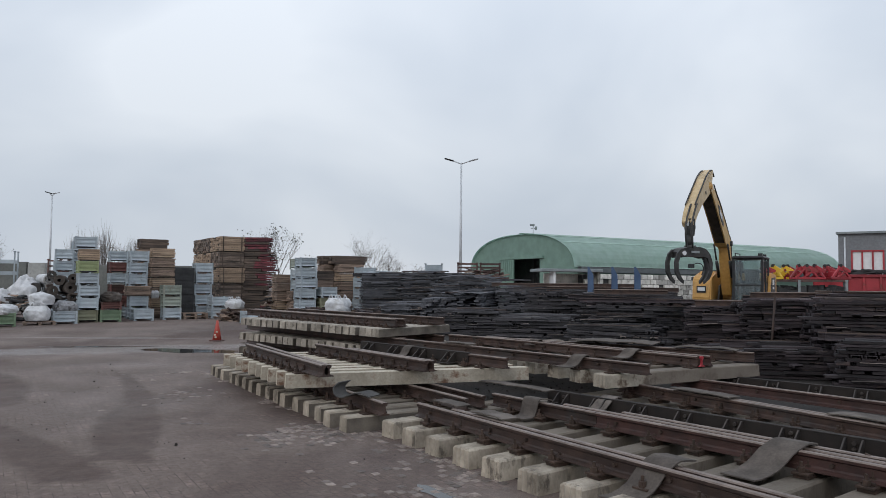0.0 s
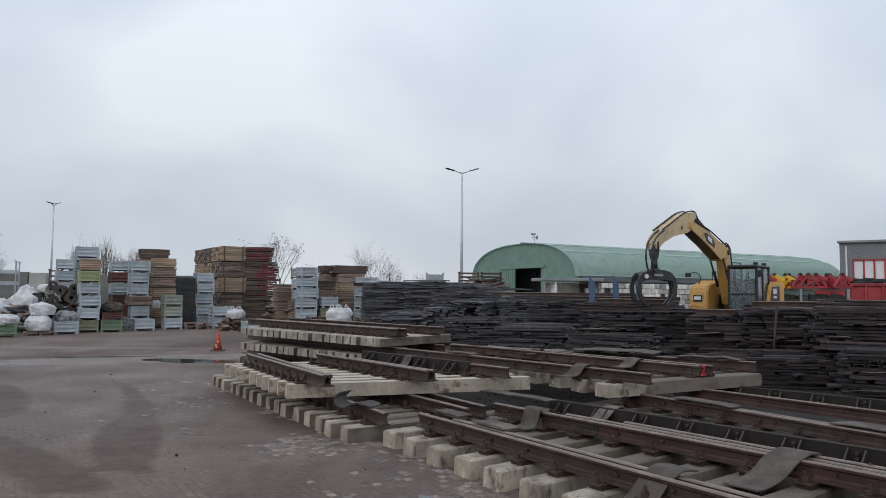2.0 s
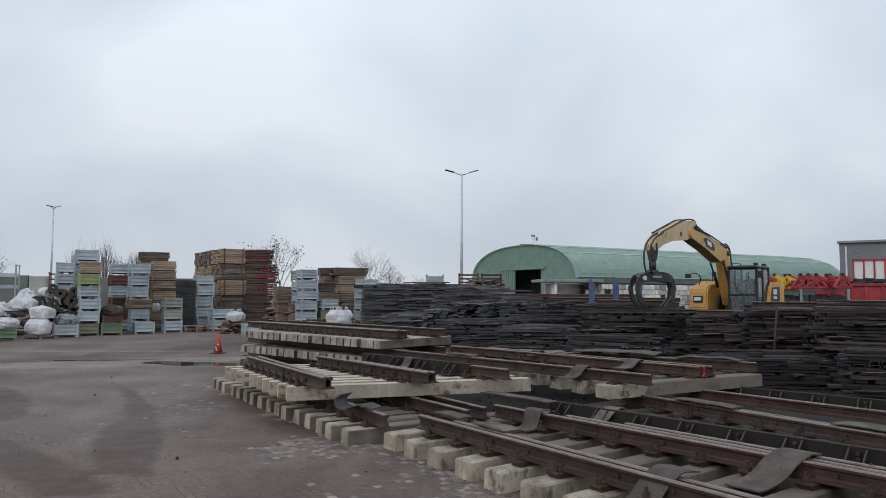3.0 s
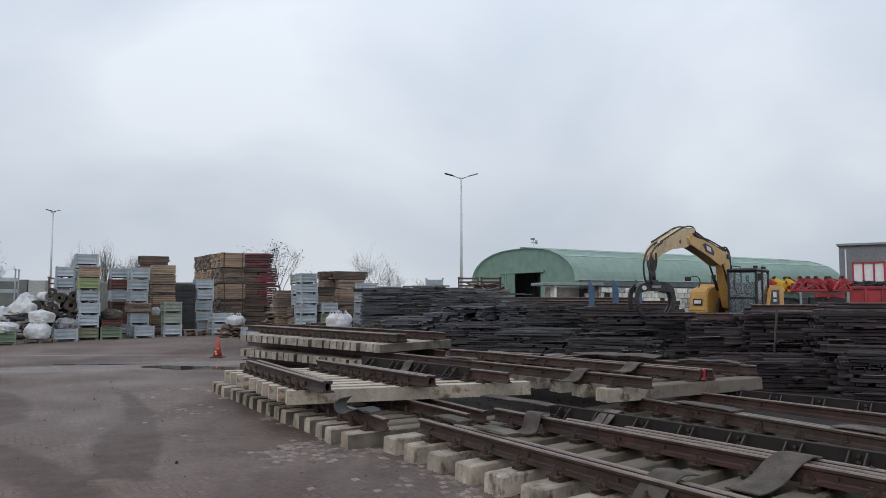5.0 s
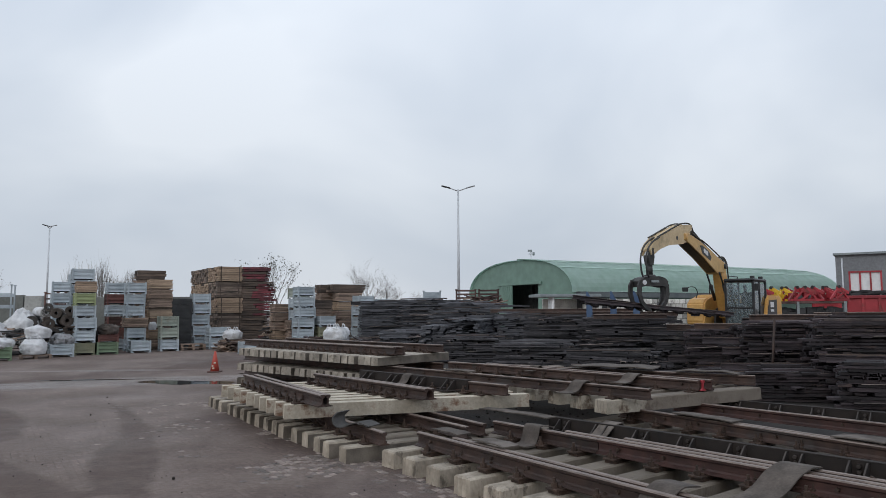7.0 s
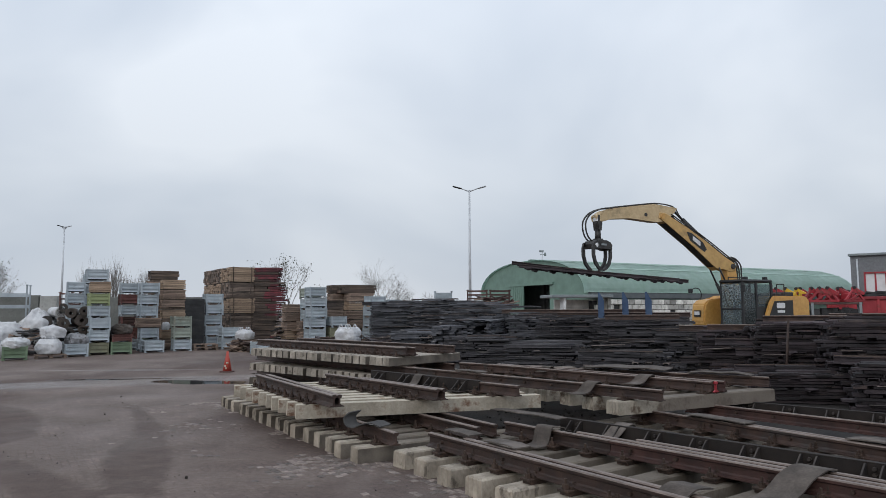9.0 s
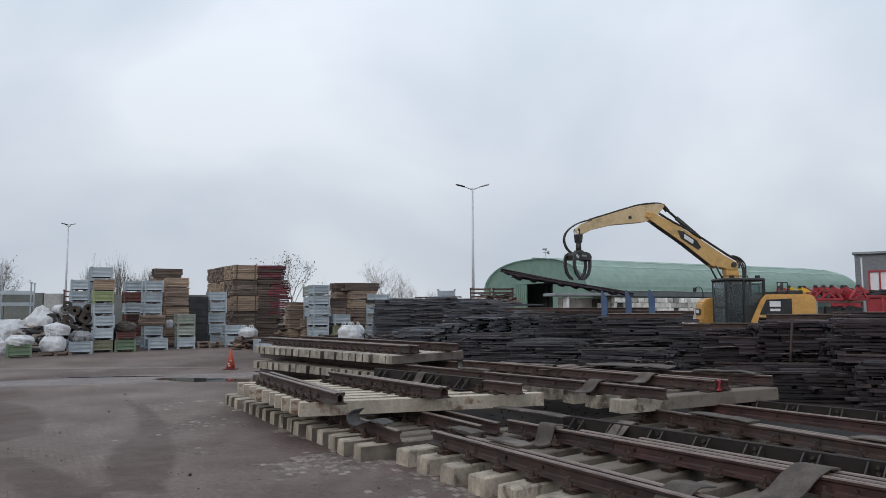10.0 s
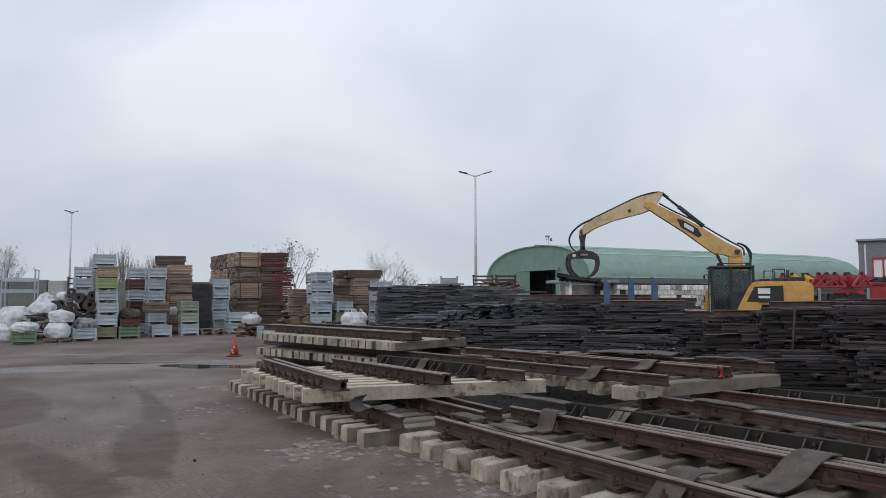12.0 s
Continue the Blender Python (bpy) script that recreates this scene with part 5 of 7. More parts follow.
    prism(bm, [(-0.75, 0.24), (-0.6, 0.12), (-0.15, -0.2), (0.3, -0.2), (1.5, -0.04), (L2 - 0.55, -0.02), (L2 - 0.14, -0.14), (L2 + 0.1, -0.13), (L2 + 0.14, 0.08), (L2 - 0.18, 0.25), (L2 - 0.6, 0.33),
               (1.0, 0.42), (0.25, 0.47), (-0.55, 0.34), (-0.78, 0.3)], 0.34, Matrix.Translation((0, -0.05, 0)))
    bmesh.ops.bevel(bm, geom=bm.edges[:], offset=0.025, segments=1, affect="EDGES")
    stick = part("stick", tidy(bm), YELLOW_PALE, ob, "dusty yellow stick")
    P["stick"] = stick
    bm = fresh()
    tube(bm, (0.75, -0.232, 0.08), (0.75, 0.132, 0.08), 0.07, seg=10)
    part("stick_plate", bm, GRAPPLE, stick)
    pts = [Vector((L2 - 0.6, 0.14, 0.34)), Vector((L2 - 0.1, 0.16, 0.31)), Vector((L2 + 0.35, 0.16, 0.16)), Vector((L2 + 0.62, 0.16, -0.12)), Vector((L2 + 0.62, 0.14, -0.5)), Vector((L2 + 0.42, 0.1, -0.78)), Vector((L2 + 0.12, 0.08, -0.8))]
    for k in (0, 0.18):
        bm = fresh()
        pipe(bm, [a + Vector((0, -k, 0)) for a in pts], 0.03)
        part("grapple_hose", bm, RUBBER_DARK, stick)
    for y in (-0.2, 0.1):
        bm = fresh()
        pipe(bm, [(-0.85, y, 0.0), (-0.66, y, 0.3), (-0.3, y, 0.43), (0.3, y, 0.49), (0.9, y, 0.46), (1.6, y, 0.41), (2.3, y, 0.36)], 0.026)
        part("stick_hose", bm, RUBBER_DARK, stick)
    # cylinders, each made along +x
    for nm, ln, r in (("stick_cylinder", 1.25, 0.085), ("boom_cylinder", 0.72, 0.06), ("boom_cylinder", 0.72, 0.06)):
        bm = fresh()
        tube(bm, (0, 0, 0), (ln, 0, 0), r, seg=10)
        c = part(nm, tidy(bm), BLACKPAINT, ob)
        bm = fresh()
        tube(bm, (-1.0 if nm[0] == "s" else -0.7, 0, 0), (0, 0, 0), r * 0.55, seg=10)
        rod = part("piston_rod", tidy(bm), BLACKPAINT, ob)
        P.setdefault(nm, []).append((c, rod))
    # grapple: hangs from its pin at the origin
    bm = fresh()
    prism(bm, [(-0.1, 0.1), (0.1, 0.1), (0.12, -0.18), (0.07, -0.44), (-0.07, -0.44), (-0.12, -0.18)], 0.24)
    tube(bm, (0, 0, -0.4), (0, 0, -0.8), 0.1, 0.11, seg=12)
    tube(bm, (0, 0, -0.74), (0, 0, -0.9), 0.18, 0.22, seg=14)
    prism(bm, [(-0.5, -1.13), (-0.54, -0.95), (-0.42, -0.84), (-0.2, -0.79), (0.2, -0.79), (0.42, -0.84), (0.54, -0.95), (0.5, -1.13), (0.3, -1.09), (-0.3, -1.09)], 0.46)
    gr = part("grapple", tidy(bm), GRAPPLE, ob, "dark steel log grapple with two curved jaws")
    P["grapple"] = gr
    P["tines"] = []
    bm = fresh()
    box(bm, 0.125, 0, -0.06, 0.015, 0.2, 0.13)
    part("link_plate", bm, WHITE, gr, "pale plate on the link")
    for y in (-0.245, 0.245):
        bm = fresh()
        box(bm, 0, y, -0.95, 0.3, 0.02, 0.07)
        part("beam_marking", bm, FASCIA, gr, "plain pale bar of worn lettering")
    curve = [(0.0, 0.12), (0.14, 0.09), (0.235, -0.08), (0.245, -0.36), (0.145, -0.65), (-0.05, -0.83), (-0.26, -0.9),
             (-0.24, -0.82), (-0.09, -0.72), (0.05, -0.56), (0.115, -0.34), (0.1, -0.14), (0.0, -0.08)]
    for a, y in ((0, -0.21), (0, 0.21), (180, -0.1), (180, 0.1)):
        bm = fresh()
        prism(bm, curve, 0.07)
        tn = part("tine", tidy(bm), GRAPPLE, gr, "curved jaw plate, worn bright at the tip")
        P["tines"].append((tn, a, y))
        bm = fresh()
        tube(bm, (0, -0.05, 0), (0, 0.05, 0), 0.075, seg=10)
        part("hinge_pin", bm, CHROME, tn)
    return P


EXC = build_excavator()


def build_load():
    """The bundle that the grapple lifts."""
    ob = thing("steel_bar_bundle", pose(4.0, 24.0, 1.7), "bundle of long dark steel bars carried by the grapple", "steel bars")
    rng = random.Random(9)
    for i, (dx, dy, dz) in enumerate(((0.0, -0.12, 0.0), (-0.4, 0.04, 0.02), (0.35, 0.17, -0.01))):
        ln = rng.uniform(5.3, 6.1)
        bm = rail_bm(ln, 0.03)
        bmesh.ops.translate(bm, verts=bm.verts, vec=(-ln / 2, 0, -0.1))
        bmesh.ops.scale(bm, verts=bm.verts, vec=(1, 1, 0.7))
        o = part("bar", bm, [TROUGH, IRON], ob)
        o.matrix_basis = pose(dx, dy, dz, rng.uniform(-12, 12), rng.uniform(-1.2, 1.2), rng.uniform(-2.5, 2.5))
        for k in range(9):
            bm = fresh()
            box(bm, 0, 0, -0.09, 0.2, 0.18, 0.04, bevel=0.008)
            box(bm, 0.03, 0, -0.12, 0.09, 0.12, 0.04)
            part("rail_chair", bm, TROUGH, o).matrix_basis = pose(-ln / 2 + 0.3 + k * (ln - 0.6) / 8, 0, 0)
    return ob


LOAD = build_load()


# ---- rubber belts and mats ----
def ribbon(name, path, across, width, mat, label, thick=0.014):
    """A rubber strip that follows a path, `across` pointing over its width."""
    bm = fresh()
    path = [Vector(p) for p in path]
    across = Vector(across).normalized() * width / 2
    # round the path off
    fine = []
    for i in range(len(path) - 1):
        p0, p1, p2, p3 = path[max(i - 1, 0)], path[i], path[i + 1], path[min(i + 2, len(path) - 1)]
        for k in range(5):
            s = k / 5
            fine.append(0.5 * ((2 * p1) + (p2 - p0) * s + (2 * p0 - 5 * p1 + 4 * p2 - p3) * s * s + (3 * p1 - p0 - 3 * p2 + p3) * s ** 3))
    fine.append(path[-1])
    rows = []
    for i, p in enumerate(fine):
        d = (fine[min(i + 1, len(fine) - 1)] - fine[max(i - 1, 0)]).normalized()
        n = d.cross(across).normalized() * thick / 2
        rows.append([bm.verts.new(q) for q in (p - across - n, p + across - n, p + across + n, p - across + n)])
    for a, b in zip(rows, rows[1:]):
        for i in range(4):
            j = (i + 1) % 4
            bm.faces.new((a[i], a[j], b[j], b[i])).smooth = False
    bm.faces.new(rows[0])
    bm.faces.new(rows[-1][::-1])
    o = part(name, tidy(bm), mat)
    return tagged(o, label, "rubber strip", "rubber strips on the rails")


def draped(x, y, z, way, width, near, drop, far=0.12, far_drop=0.1, mat=RUBBER, skew=0.0):
    """A strip thrown over a rail head at x, y, z; the rail runs along `way`, the long end falls on the near side."""
    a = radians(way)
    r = Vector((math.cos(a), math.sin(a), 0))
    n = Vector((math.sin(a), -math.cos(a), 0))
    if n.y > 0:
        n = -n
    p = Vector((x, y, z + 0.012))
    side = r * skew
    ribbon("rubber_strip", [p - n * far + Vector((0, 0, -far_drop)), p - n * 0.05, p + n * 0.05, p + n * (near * 0.32 + 0.03) + side * 0.3 + Vector((0, 0, -drop * 0.26)), p + n * (near * 0.68) + side * 0.6 + Vector((0, 0, -drop * 0.74)),
                            p + n * near + side + Vector((0, 0, -drop)), p + n * (near + 0.16) + side * 1.2 + Vector((0, 0, -drop - 0.005))], r, width, mat,
           "worn grey rubber strip draped over a rail")


def laid(x, y, z, way, length, width, wave=0.02, mat=RUBBER):
    a = radians(way)
    r = Vector((math.cos(a), math.sin(a), 0))
    p = Vector((x, y, z + 0.012))
    pts = [p + r * (s * length) + Vector((0, 0, wave * w)) for s, w in ((-0.5, -0.6), (-0.25, 0.3), (0.0, 0.0), (0.25, 0.5), (0.5, -0.8))]
    ribbon("rubber_strip", pts, (r.y, -r.x, 0), width, mat, "flat grey rubber strip lying along a rail")


draped(3.44, 6.90, 0.465, -51, 0.33, 0.62, 0.24, 0.2, 0.02, skew=-0.12)
draped(2.0, 6.2, 0.465, -54.5, 0.3, 0.46, 0.28, 0.2, 0.02, skew=-0.08)
draped(2.38, 9.80, 0.42, -48, 0.24, 0.38, 0.17, skew=-0.06)
draped(1.25, 9.36, 0.465, -51, 0.28, 0.18, 0.22, 0.2, 0.03)
draped(2.28, 11.42, 0.83, -47, 0.24, 0.27, 0.16, skew=-0.06)
draped(3.46, 12.6, 0.83, -48, 0.26, 0.27, 0.13, skew=-0.06)
draped(1.96, 14.5, 0.83, -48, 0.22, 0.1, 0.08)
draped(-0.57, 12.85, 0.82, -46, 0.2, 0.22, 0.15)
laid(1.12, 10.65, 0.45, -48, 1.35, 0.22, 0.012)
laid(0.12, 9.0, 0.46, -54.5, 0.55, 0.22, 0.01)
laid(0.62, 8.22, 0.46, -54.5, 0.55, 0.24, 0.015)
laid(3.77, 10.07, 0.46, -58, 1.0, 0.25, 0.01)
laid(5.15, 8.05, 0.46, -58, 1.3, 0.3, 0.02)
laid(3.5, 13.9, 0.87, -30, 1.5, 0.7, 0.025)
laid(4.9, 12.95, 0.84, -34, 1.1, 0.3, 0.03)
laid(0.35, 13.6, 0.83, -47, 0.7, 0.22, 0.01)
laid(2.9, 14.2, 0.84, -34, 0.6, 0.3, 0.02)
ribbon("rubber_curl", [(-0.92, 9.70, 0.43), (-1.06, 9.78, 0.47), (-1.2, 9.85, 0.44), (-1.32, 9.89, 0.39), (-1.42, 9.93, 0.42), (-1.45, 9.97, 0.51), (-1.38, 10.0, 0.585)], (0.5, 0.85, 0), 0.27, RUBBER_DARK,
       "curled dark rubber mat on a rail end")


# ---- small yard things ----
def traffic_cone(x, y):
    ob = thing("traffic_cone", pose(x, y, 0), "orange traffic cone with a torn pale band", "traffic cone")
    bm = fresh()
    tube(bm, (0, 0, 0.03), (0, 0, 0.68), 0.15, 0.03, 16)
    part("cone", bm, ORANGE, ob)
    bm = fresh()
    for a, z in ((-1.9, 0.2), (-1.3, 0.3), (-1.6, 0.13)):
        r = 0.15 - 0.185 * z
        box(bm, math.cos(a) * r, math.sin(a) * r, z, 0.07, 0.05, 0.06, bevel=0.015)
    part("band", bm, CONCRETE_NEW, ob, "scraps of a pale reflective band")
    bm = fresh()
    box(bm, 0, 0, 0.02, 0.4, 0.4, 0.04, bevel=0.012)
    part("base", bm, BIN_RED, ob)


traffic_cone(-7.48, 23.27)


def puddle(x, y, length, width, way, seed):
    bm = fresh()
    vs = []
    for i in range(40):
        a = 2 * math.pi * i / 40
        r = 1 + 0.35 * noise.noise((math.cos(a) * 1.6 + seed, math.sin(a) * 1.6, 0.3)) + 0.15 * noise.noise((math.cos(a) * 5, math.sin(a) * 5 + seed, 1))
        vs.append(bm.verts.new((math.cos(a) * length / 2 * r, math.sin(a) * width / 2 * r, 0)))
    bm.faces.new(vs)
    o = part("puddle", bm, WATER)
    o.matrix_basis = pose(x, y, 0.004 + 0.0004 * (seed % 5), 0, 0, way)
    return tagged(o, "shallow puddle on the muddy yard", "puddle", "puddles", "structure")


puddle(-7.3, 19.9, 3.0, 0.95, -10, 1)
puddle(-10.2, 20.8, 3.4, 0.28, 8, 2)
puddle(-5.4, 22.2, 2.6, 0.4, -20, 6)
puddle(-0.05, 6.75, 0.5, 0.22, -50, 7)


def shade_dirt_patch(name, outline, z, mat, label):
    bm = fresh()
    vs = []
    n = len(outline)
    for i in range(n):
        a, b = Vector(outline[i]), Vector(outline[(i + 1) % n])
        for k in range(24):
            p = a.lerp(b, k / 24)
            w = 0.1 * noise.noise((p.x * 1.3, p.y * 1.3, 4)) + 0.04 * noise.noise((p.x * 4, p.y * 4, 2))
            vs.append(bm.verts.new((p.x + w, p.y + w, z)))
    bm.faces.new(vs)
    o = part(name, bm, mat)
    return tagged(o, label, "ground", kind="structure")


# oily dirt, made blacker to hold the shade under the panels as well
SHADE_DIRT = material("shade_black_oily_dirt", (0.011, 0.0088, 0.0074), (0.038, 0.029, 0.024), 1.2, 0.95, grain=25, bump=0.8, stain=(0.09, 0.075, 0.062), stain_at=0.66, stain_scale=4)
# sheet of dirt that also paints the shade beneath panels and stacks
shade_dirt_patch("ground_dirt", [(-0.25, 8.9), (3.2, 3.6), (9.0, 4.0), (14, 10), (14, 24), (8, 36), (-4.5, 38), (-3.5, 25), (-5.2, 19.8), (-4.4, 15.0), (-1.9, 11.0)], 0.005, SHADE_DIRT, "black oily dirt with painted-in shade under the track panels and stacks")


def rusty_rod():
    bm = fresh()
    tube(bm, (0, 0, 0), (0.15, 0.0, 1.76), 0.032, 0.028, 8)
    o = part("rusty_rod", bm, RAIL)
    o.matrix_basis = pose(7.62, 16.25, 0)
    tagged(o, "thin rusty steel rod standing against the stacks", "steel rod")


rusty_rod()


def stanchion(x, y):
    ob = thing("blue_stanchion", pose(x, y, 0, 0, 0, -10), "blue painted steel stanchion with a slanted tip", "steel post", "blue stanchions of the rack")
    bm = fresh()
    prism(bm, [(-0.11, 0), (0.11, 0), (0.11, 2.35), (-0.06, 2.68), (-0.11, 2.68)], 0.02, Matrix.Translation((0, -0.1, 0)))
    prism(bm, [(-0.11, 0), (0.11, 0), (0.11, 2.35), (-0.06, 2.68), (-0.11, 2.68)], 0.02, Matrix.Translation((0, 0.1, 0)))
    box(bm, 0.0, 0, 1.17, 0.03, 0.19, 2.34)
    part("post", tidy(bm), BLUE, ob)
    bm = fresh()
    box(bm, 0, 0, 0.02, 0.5, 0.5, 0.04, bevel=0.01)
    part("foot_plate", bm, BLUE, ob)


for q in ((5.73, 26.9), (6.62, 26.75), (7.46, 26.6)):
    stanchion(*q)


# ---- bags, rolls and scrap by the bins ----
def big_bag(x, y, z, w, h, seed, label, peak=0.0, mat=BAG, straps=True):
    """A slumped woven bag with a bulging body, creases and lifting loops."""
    ob = thing("big_bag", pose(x, y, z, 0, 0, seed * 23), label, "bag", "white bulk bags")
    bm = fresh()
    bmesh.ops.create_cube(bm, size=1.0)
    bmesh.ops.subdivide_edges(bm, edges=bm.edges[:], cuts=13, use_grid_fill=True)
    for v in bm.verts:
        c = v.co.copy()
        s = c.z + 0.5
        sq = 1 - 0.16 * (abs(c.x * 2) * abs(c.y * 2)) ** 2
        bulge = 1 + 0.16 * math.sin(math.pi * min(1, s * 1.1)) - (0.25 + peak) * max(0, s - 0.72) / 0.28
        n = noise.noise(c * 3.2 + Vector((seed, 0, 0))) * 0.12 + noise.noise(c * 7 + Vector((0, seed, 0))) * 0.09 + noise.noise(c * 15 + Vector((0, seed, 3))) * 0.05 - abs(noise.noise(c * 4.6 + Vector((seed, 2, seed)))) * 0.14
        k = sq * bulge
        v.co = Vector((c.x * w * k + n * w * 0.5, c.y * w * k + n * w * 0.4, s * h * (1 + 0.14 * noise.noise(c * 2.1 + Vector((seed, seed, 0)))) + (peak * h * 0.5 * max(0, 1 - 2.4 * math.hypot(c.x, c.y)) if s > 0.9 else 0)))
    for f in bm.faces:
        f.smooth = True
    part("sack", bm, mat, ob)
    if straps:
        for sx in (-1, 1):
            for sy in (-1, 1):
                bm = fresh()
                a = Vector((sx * w * 0.3, sy * w * 0.3, h * 0.9))
                pts = [a, a + Vector((0.02, 0, 0.14)), a + Vector((0.09 * -sx, 0.02, 0.2)), a + Vector((0.14 * -sx, 0, 0.02))]
                for p, q in zip(pts, pts[1:]):
                    tube(bm, p, q, 0.025, seg=5)
                part("loop", bm, mat, ob)
    return ob


big_bag(-17.72, 30.6, 0.18, 0.85, 0.66, 1, "white woven bulk bag standing on a pallet")
big_bag(-17.8, 31.0, 0.86, 0.85, 0.58, 2, "white woven bag slumped into a peak on another", peak=0.75, straps=False)
big_bag(-18.45, 29.4, 0.5, 0.8, 0.42, 3, "white sacking heaped in a green bin", straps=False)
big_bag(-19.9, 33.3, 0.5, 1.2, 1.5, 4, "large white sheet bag leaning in the scrap", peak=0.3, straps=False)
big_bag(-20.6, 31.0, 0.0, 1.0, 0.75, 5, "white woven bulk bag at the end of the row")
big_bag(-21.0, 32.6, 0.5, 1.3, 1.0, 6, "dirty beige sheeting piled on scrap", straps=False)
big_bag(-4.32, 29.0, 0.70, 0.85, 0.62, 7, "white bulk bag with lifting loops on scrap steel")
big_bag(-11.2, 37.6, 0.5, 0.85, 0.5, 8, "white bulk bag set on a bin")
big_bag(-15.0, 36.4, 1.05, 0.35, 0.4, 9, "small white sack between the bins", straps=False)
big_bag(-17.15, 31.75, 0.5, 0.8, 0.5, 10, "pale grey sheeting stuffed into a bin", straps=False, mat=SHEET)
unit_stack(-15.95, 33.45, "r", z=0.58, sz=0.6)
big_bag(-15.95, 33.6, 0.95, 0.7, 0.45, 11, "grey sacking heaped over a red bin", straps=False, mat=RUBBER)


def pallet(x, y, z, way=0):
    ob = thing("pallet", pose(x, y, z, 0, 0, way), "weathered wooden pallet under a bag", "pallet", "pallets")
    for i in range(5):
        bm = fresh()
        box(bm, 0, -0.42 + i * 0.21, 0.14, 1.2, 0.12, 0.025)
        part("deck_board", bm, TIMBER, ob)
    for i in range(3):
        bm = fresh()
        box(bm, -0.55 + i * 0.55, 0, 0.07, 0.12, 0.95, 0.13)
        part("bearer", bm, TIMBER, ob)


pallet(-17.7, 30.7, 0.0, 33)
pallet(-13.0, 36.6, 0.16, 30)
pallet(-13.0, 36.6, 0.0, 33)


def net_roll(x, y, z, r, length, way, mat, label, tilt=0.0):
    ob = thing("rolled_mat", pose(x, y, z, 0, tilt, way), label, "roll", "rolled mats on the scrap")
    bm = fresh()
    n = 22
    ring = []
    for xx in (-length / 2, length / 2):
        ring.append([[bm.verts.new((xx, math.cos(2 * math.pi * i / n) * q, math.sin(2 * math.pi * i / n) * q)) for i in range(n)] for q in (r, r * 0.35)])
    for i in range(n):
        j = (i + 1) % n
        bm.faces.new((ring[0][0][i], ring[0][0][j], ring[1][0][j], ring[1][0][i])).smooth = True
        bm.faces.new((ring[0][1][i], ring[0][1][j], ring[1][1][j], ring[1][1][i])).smooth = True
        for e in (0, 1):
            bm.faces.new((ring[e][0][i], ring[e][0][j], ring[e][1][j], ring[e][1][i]))
    part("outer_wrap", tidy(bm), mat, ob)
    for e in (-1, 1):
        bm = fresh()
        for q in (0.55, 0.75):
            for i in range(n):
                a, b = 2 * math.pi * i / n, 2 * math.pi * (i + 1) / n
                x0, x1 = e * (length / 2), e * (length / 2 + 0.02)
                v = [bm.verts.new((xx, math.cos(t) * r * (q + dq), math.sin(t) * r * (q + dq))) for xx, t, dq in ((x1, a, 0), (x1, b, 0), (x1, b, 0.08), (x1, a, 0.08))]
                bm.faces.new(v)
        part("spiral_edge", bm, RUBBER, ob)


for i, (x, z, r) in enumerate(((-18.6, 1.55, 0.3), (-17.9, 1.45, 0.27), (-17.2, 1.6, 0.3), (-18.2, 2.0, 0.27), (-17.5, 1.95, 0.26), (-17.0, 1.15, 0.24), (-17.7, 1.0, 0.28), (-18.7, 0.98, 0.3), (-16.9, 2.05, 0.24), (-17.9, 2.2, 0.22))):
    net_roll(x - 0.95, 33.6 + 0.1 * (i % 3), z, r * 0.92, 1.3, 112 + 8 * (i % 4), BAG if i == 3 else (RUBBER if i % 3 else RUBBER_DARK), "pale rolled sheet lying on scrap" if i == 3 else "dark rolled netting lying on scrap")


def scrap_pile(x, y, w, d, h, seed, label, mats, slump=0.8, count=90):
    """A tangle of bars and plates; the pieces are too mixed to count."""
    rng = random.Random(seed)
    bm = fresh()
    for i in range(count):
        u, v = rng.uniform(-0.5, 0.5), rng.uniform(-0.5, 0.5)
        z = rng.uniform(0.03, h) * (1 - slump * max(abs(u), abs(v)))
        box(bm, 0, 0, 0, rng.uniform(0.5, 1.5), rng.uniform(0.04, 0.22), rng.uniform(0.03, 0.09), pose(u * w, v * d, z, rng.uniform(-20, 20), rng.uniform(-16, 16), rng.uniform(0, 180)), mat=rng.randrange(len(mats)))
    o = part("scrap_heap", bm, mats)
    o.matrix_basis = pose(x, y, 0)
    return tagged(o, label, "scrap", "scrap heaps", "stuff")


scrap_pile(-18.0, 33.9, 3.4, 1.6, 2.0, 1, "tangled dark scrap under rolled netting", [DARK, RUBBER_DARK, TIMBER_DARK])
scrap_pile(-20.6, 33.0, 3.6, 2.0, 1.6, 2, "mixed scrap with boards and bars", [TIMBER, DARK, RAIL])
scrap_pile(-4.4, 29.2, 3.6, 2.0, 1.15, 3, "heap of rusty scrap steel under a white bag", [RAIL, TROUGH, TIMBER_DARK])
scrap_pile(-10.0, 35.2, 2.0, 1.4, 0.6, 5, "low heap of weathered boards and steel", [TIMBER, TIMBER_DARK, RAIL])
scrap_pile(-8.6, 38.3, 2.2, 1.6, 1.9, 6, "dark timber and scrap heap behind the bins", [TIMBER_DARK, TIMBER, DARK])


def dark_container():
    ob = thing("dark_container", pose(-14.3, 38.3, 0, 0, 0, 30), "dark green steel container box between the bins", "container")
    bm = fresh()
    box(bm, 0, 0, 1.35, 1.05, 1.2, 2.7, bevel=0.02)
    part("body", bm, DARK, ob)
    for i in range(7):
        bm = fresh()
        box(bm, 0, -0.615, 0.25 + i * 0.37, 1.0, 0.03, 0.22)
        part("rib", bm, BLACKPAINT, ob)


dark_container()


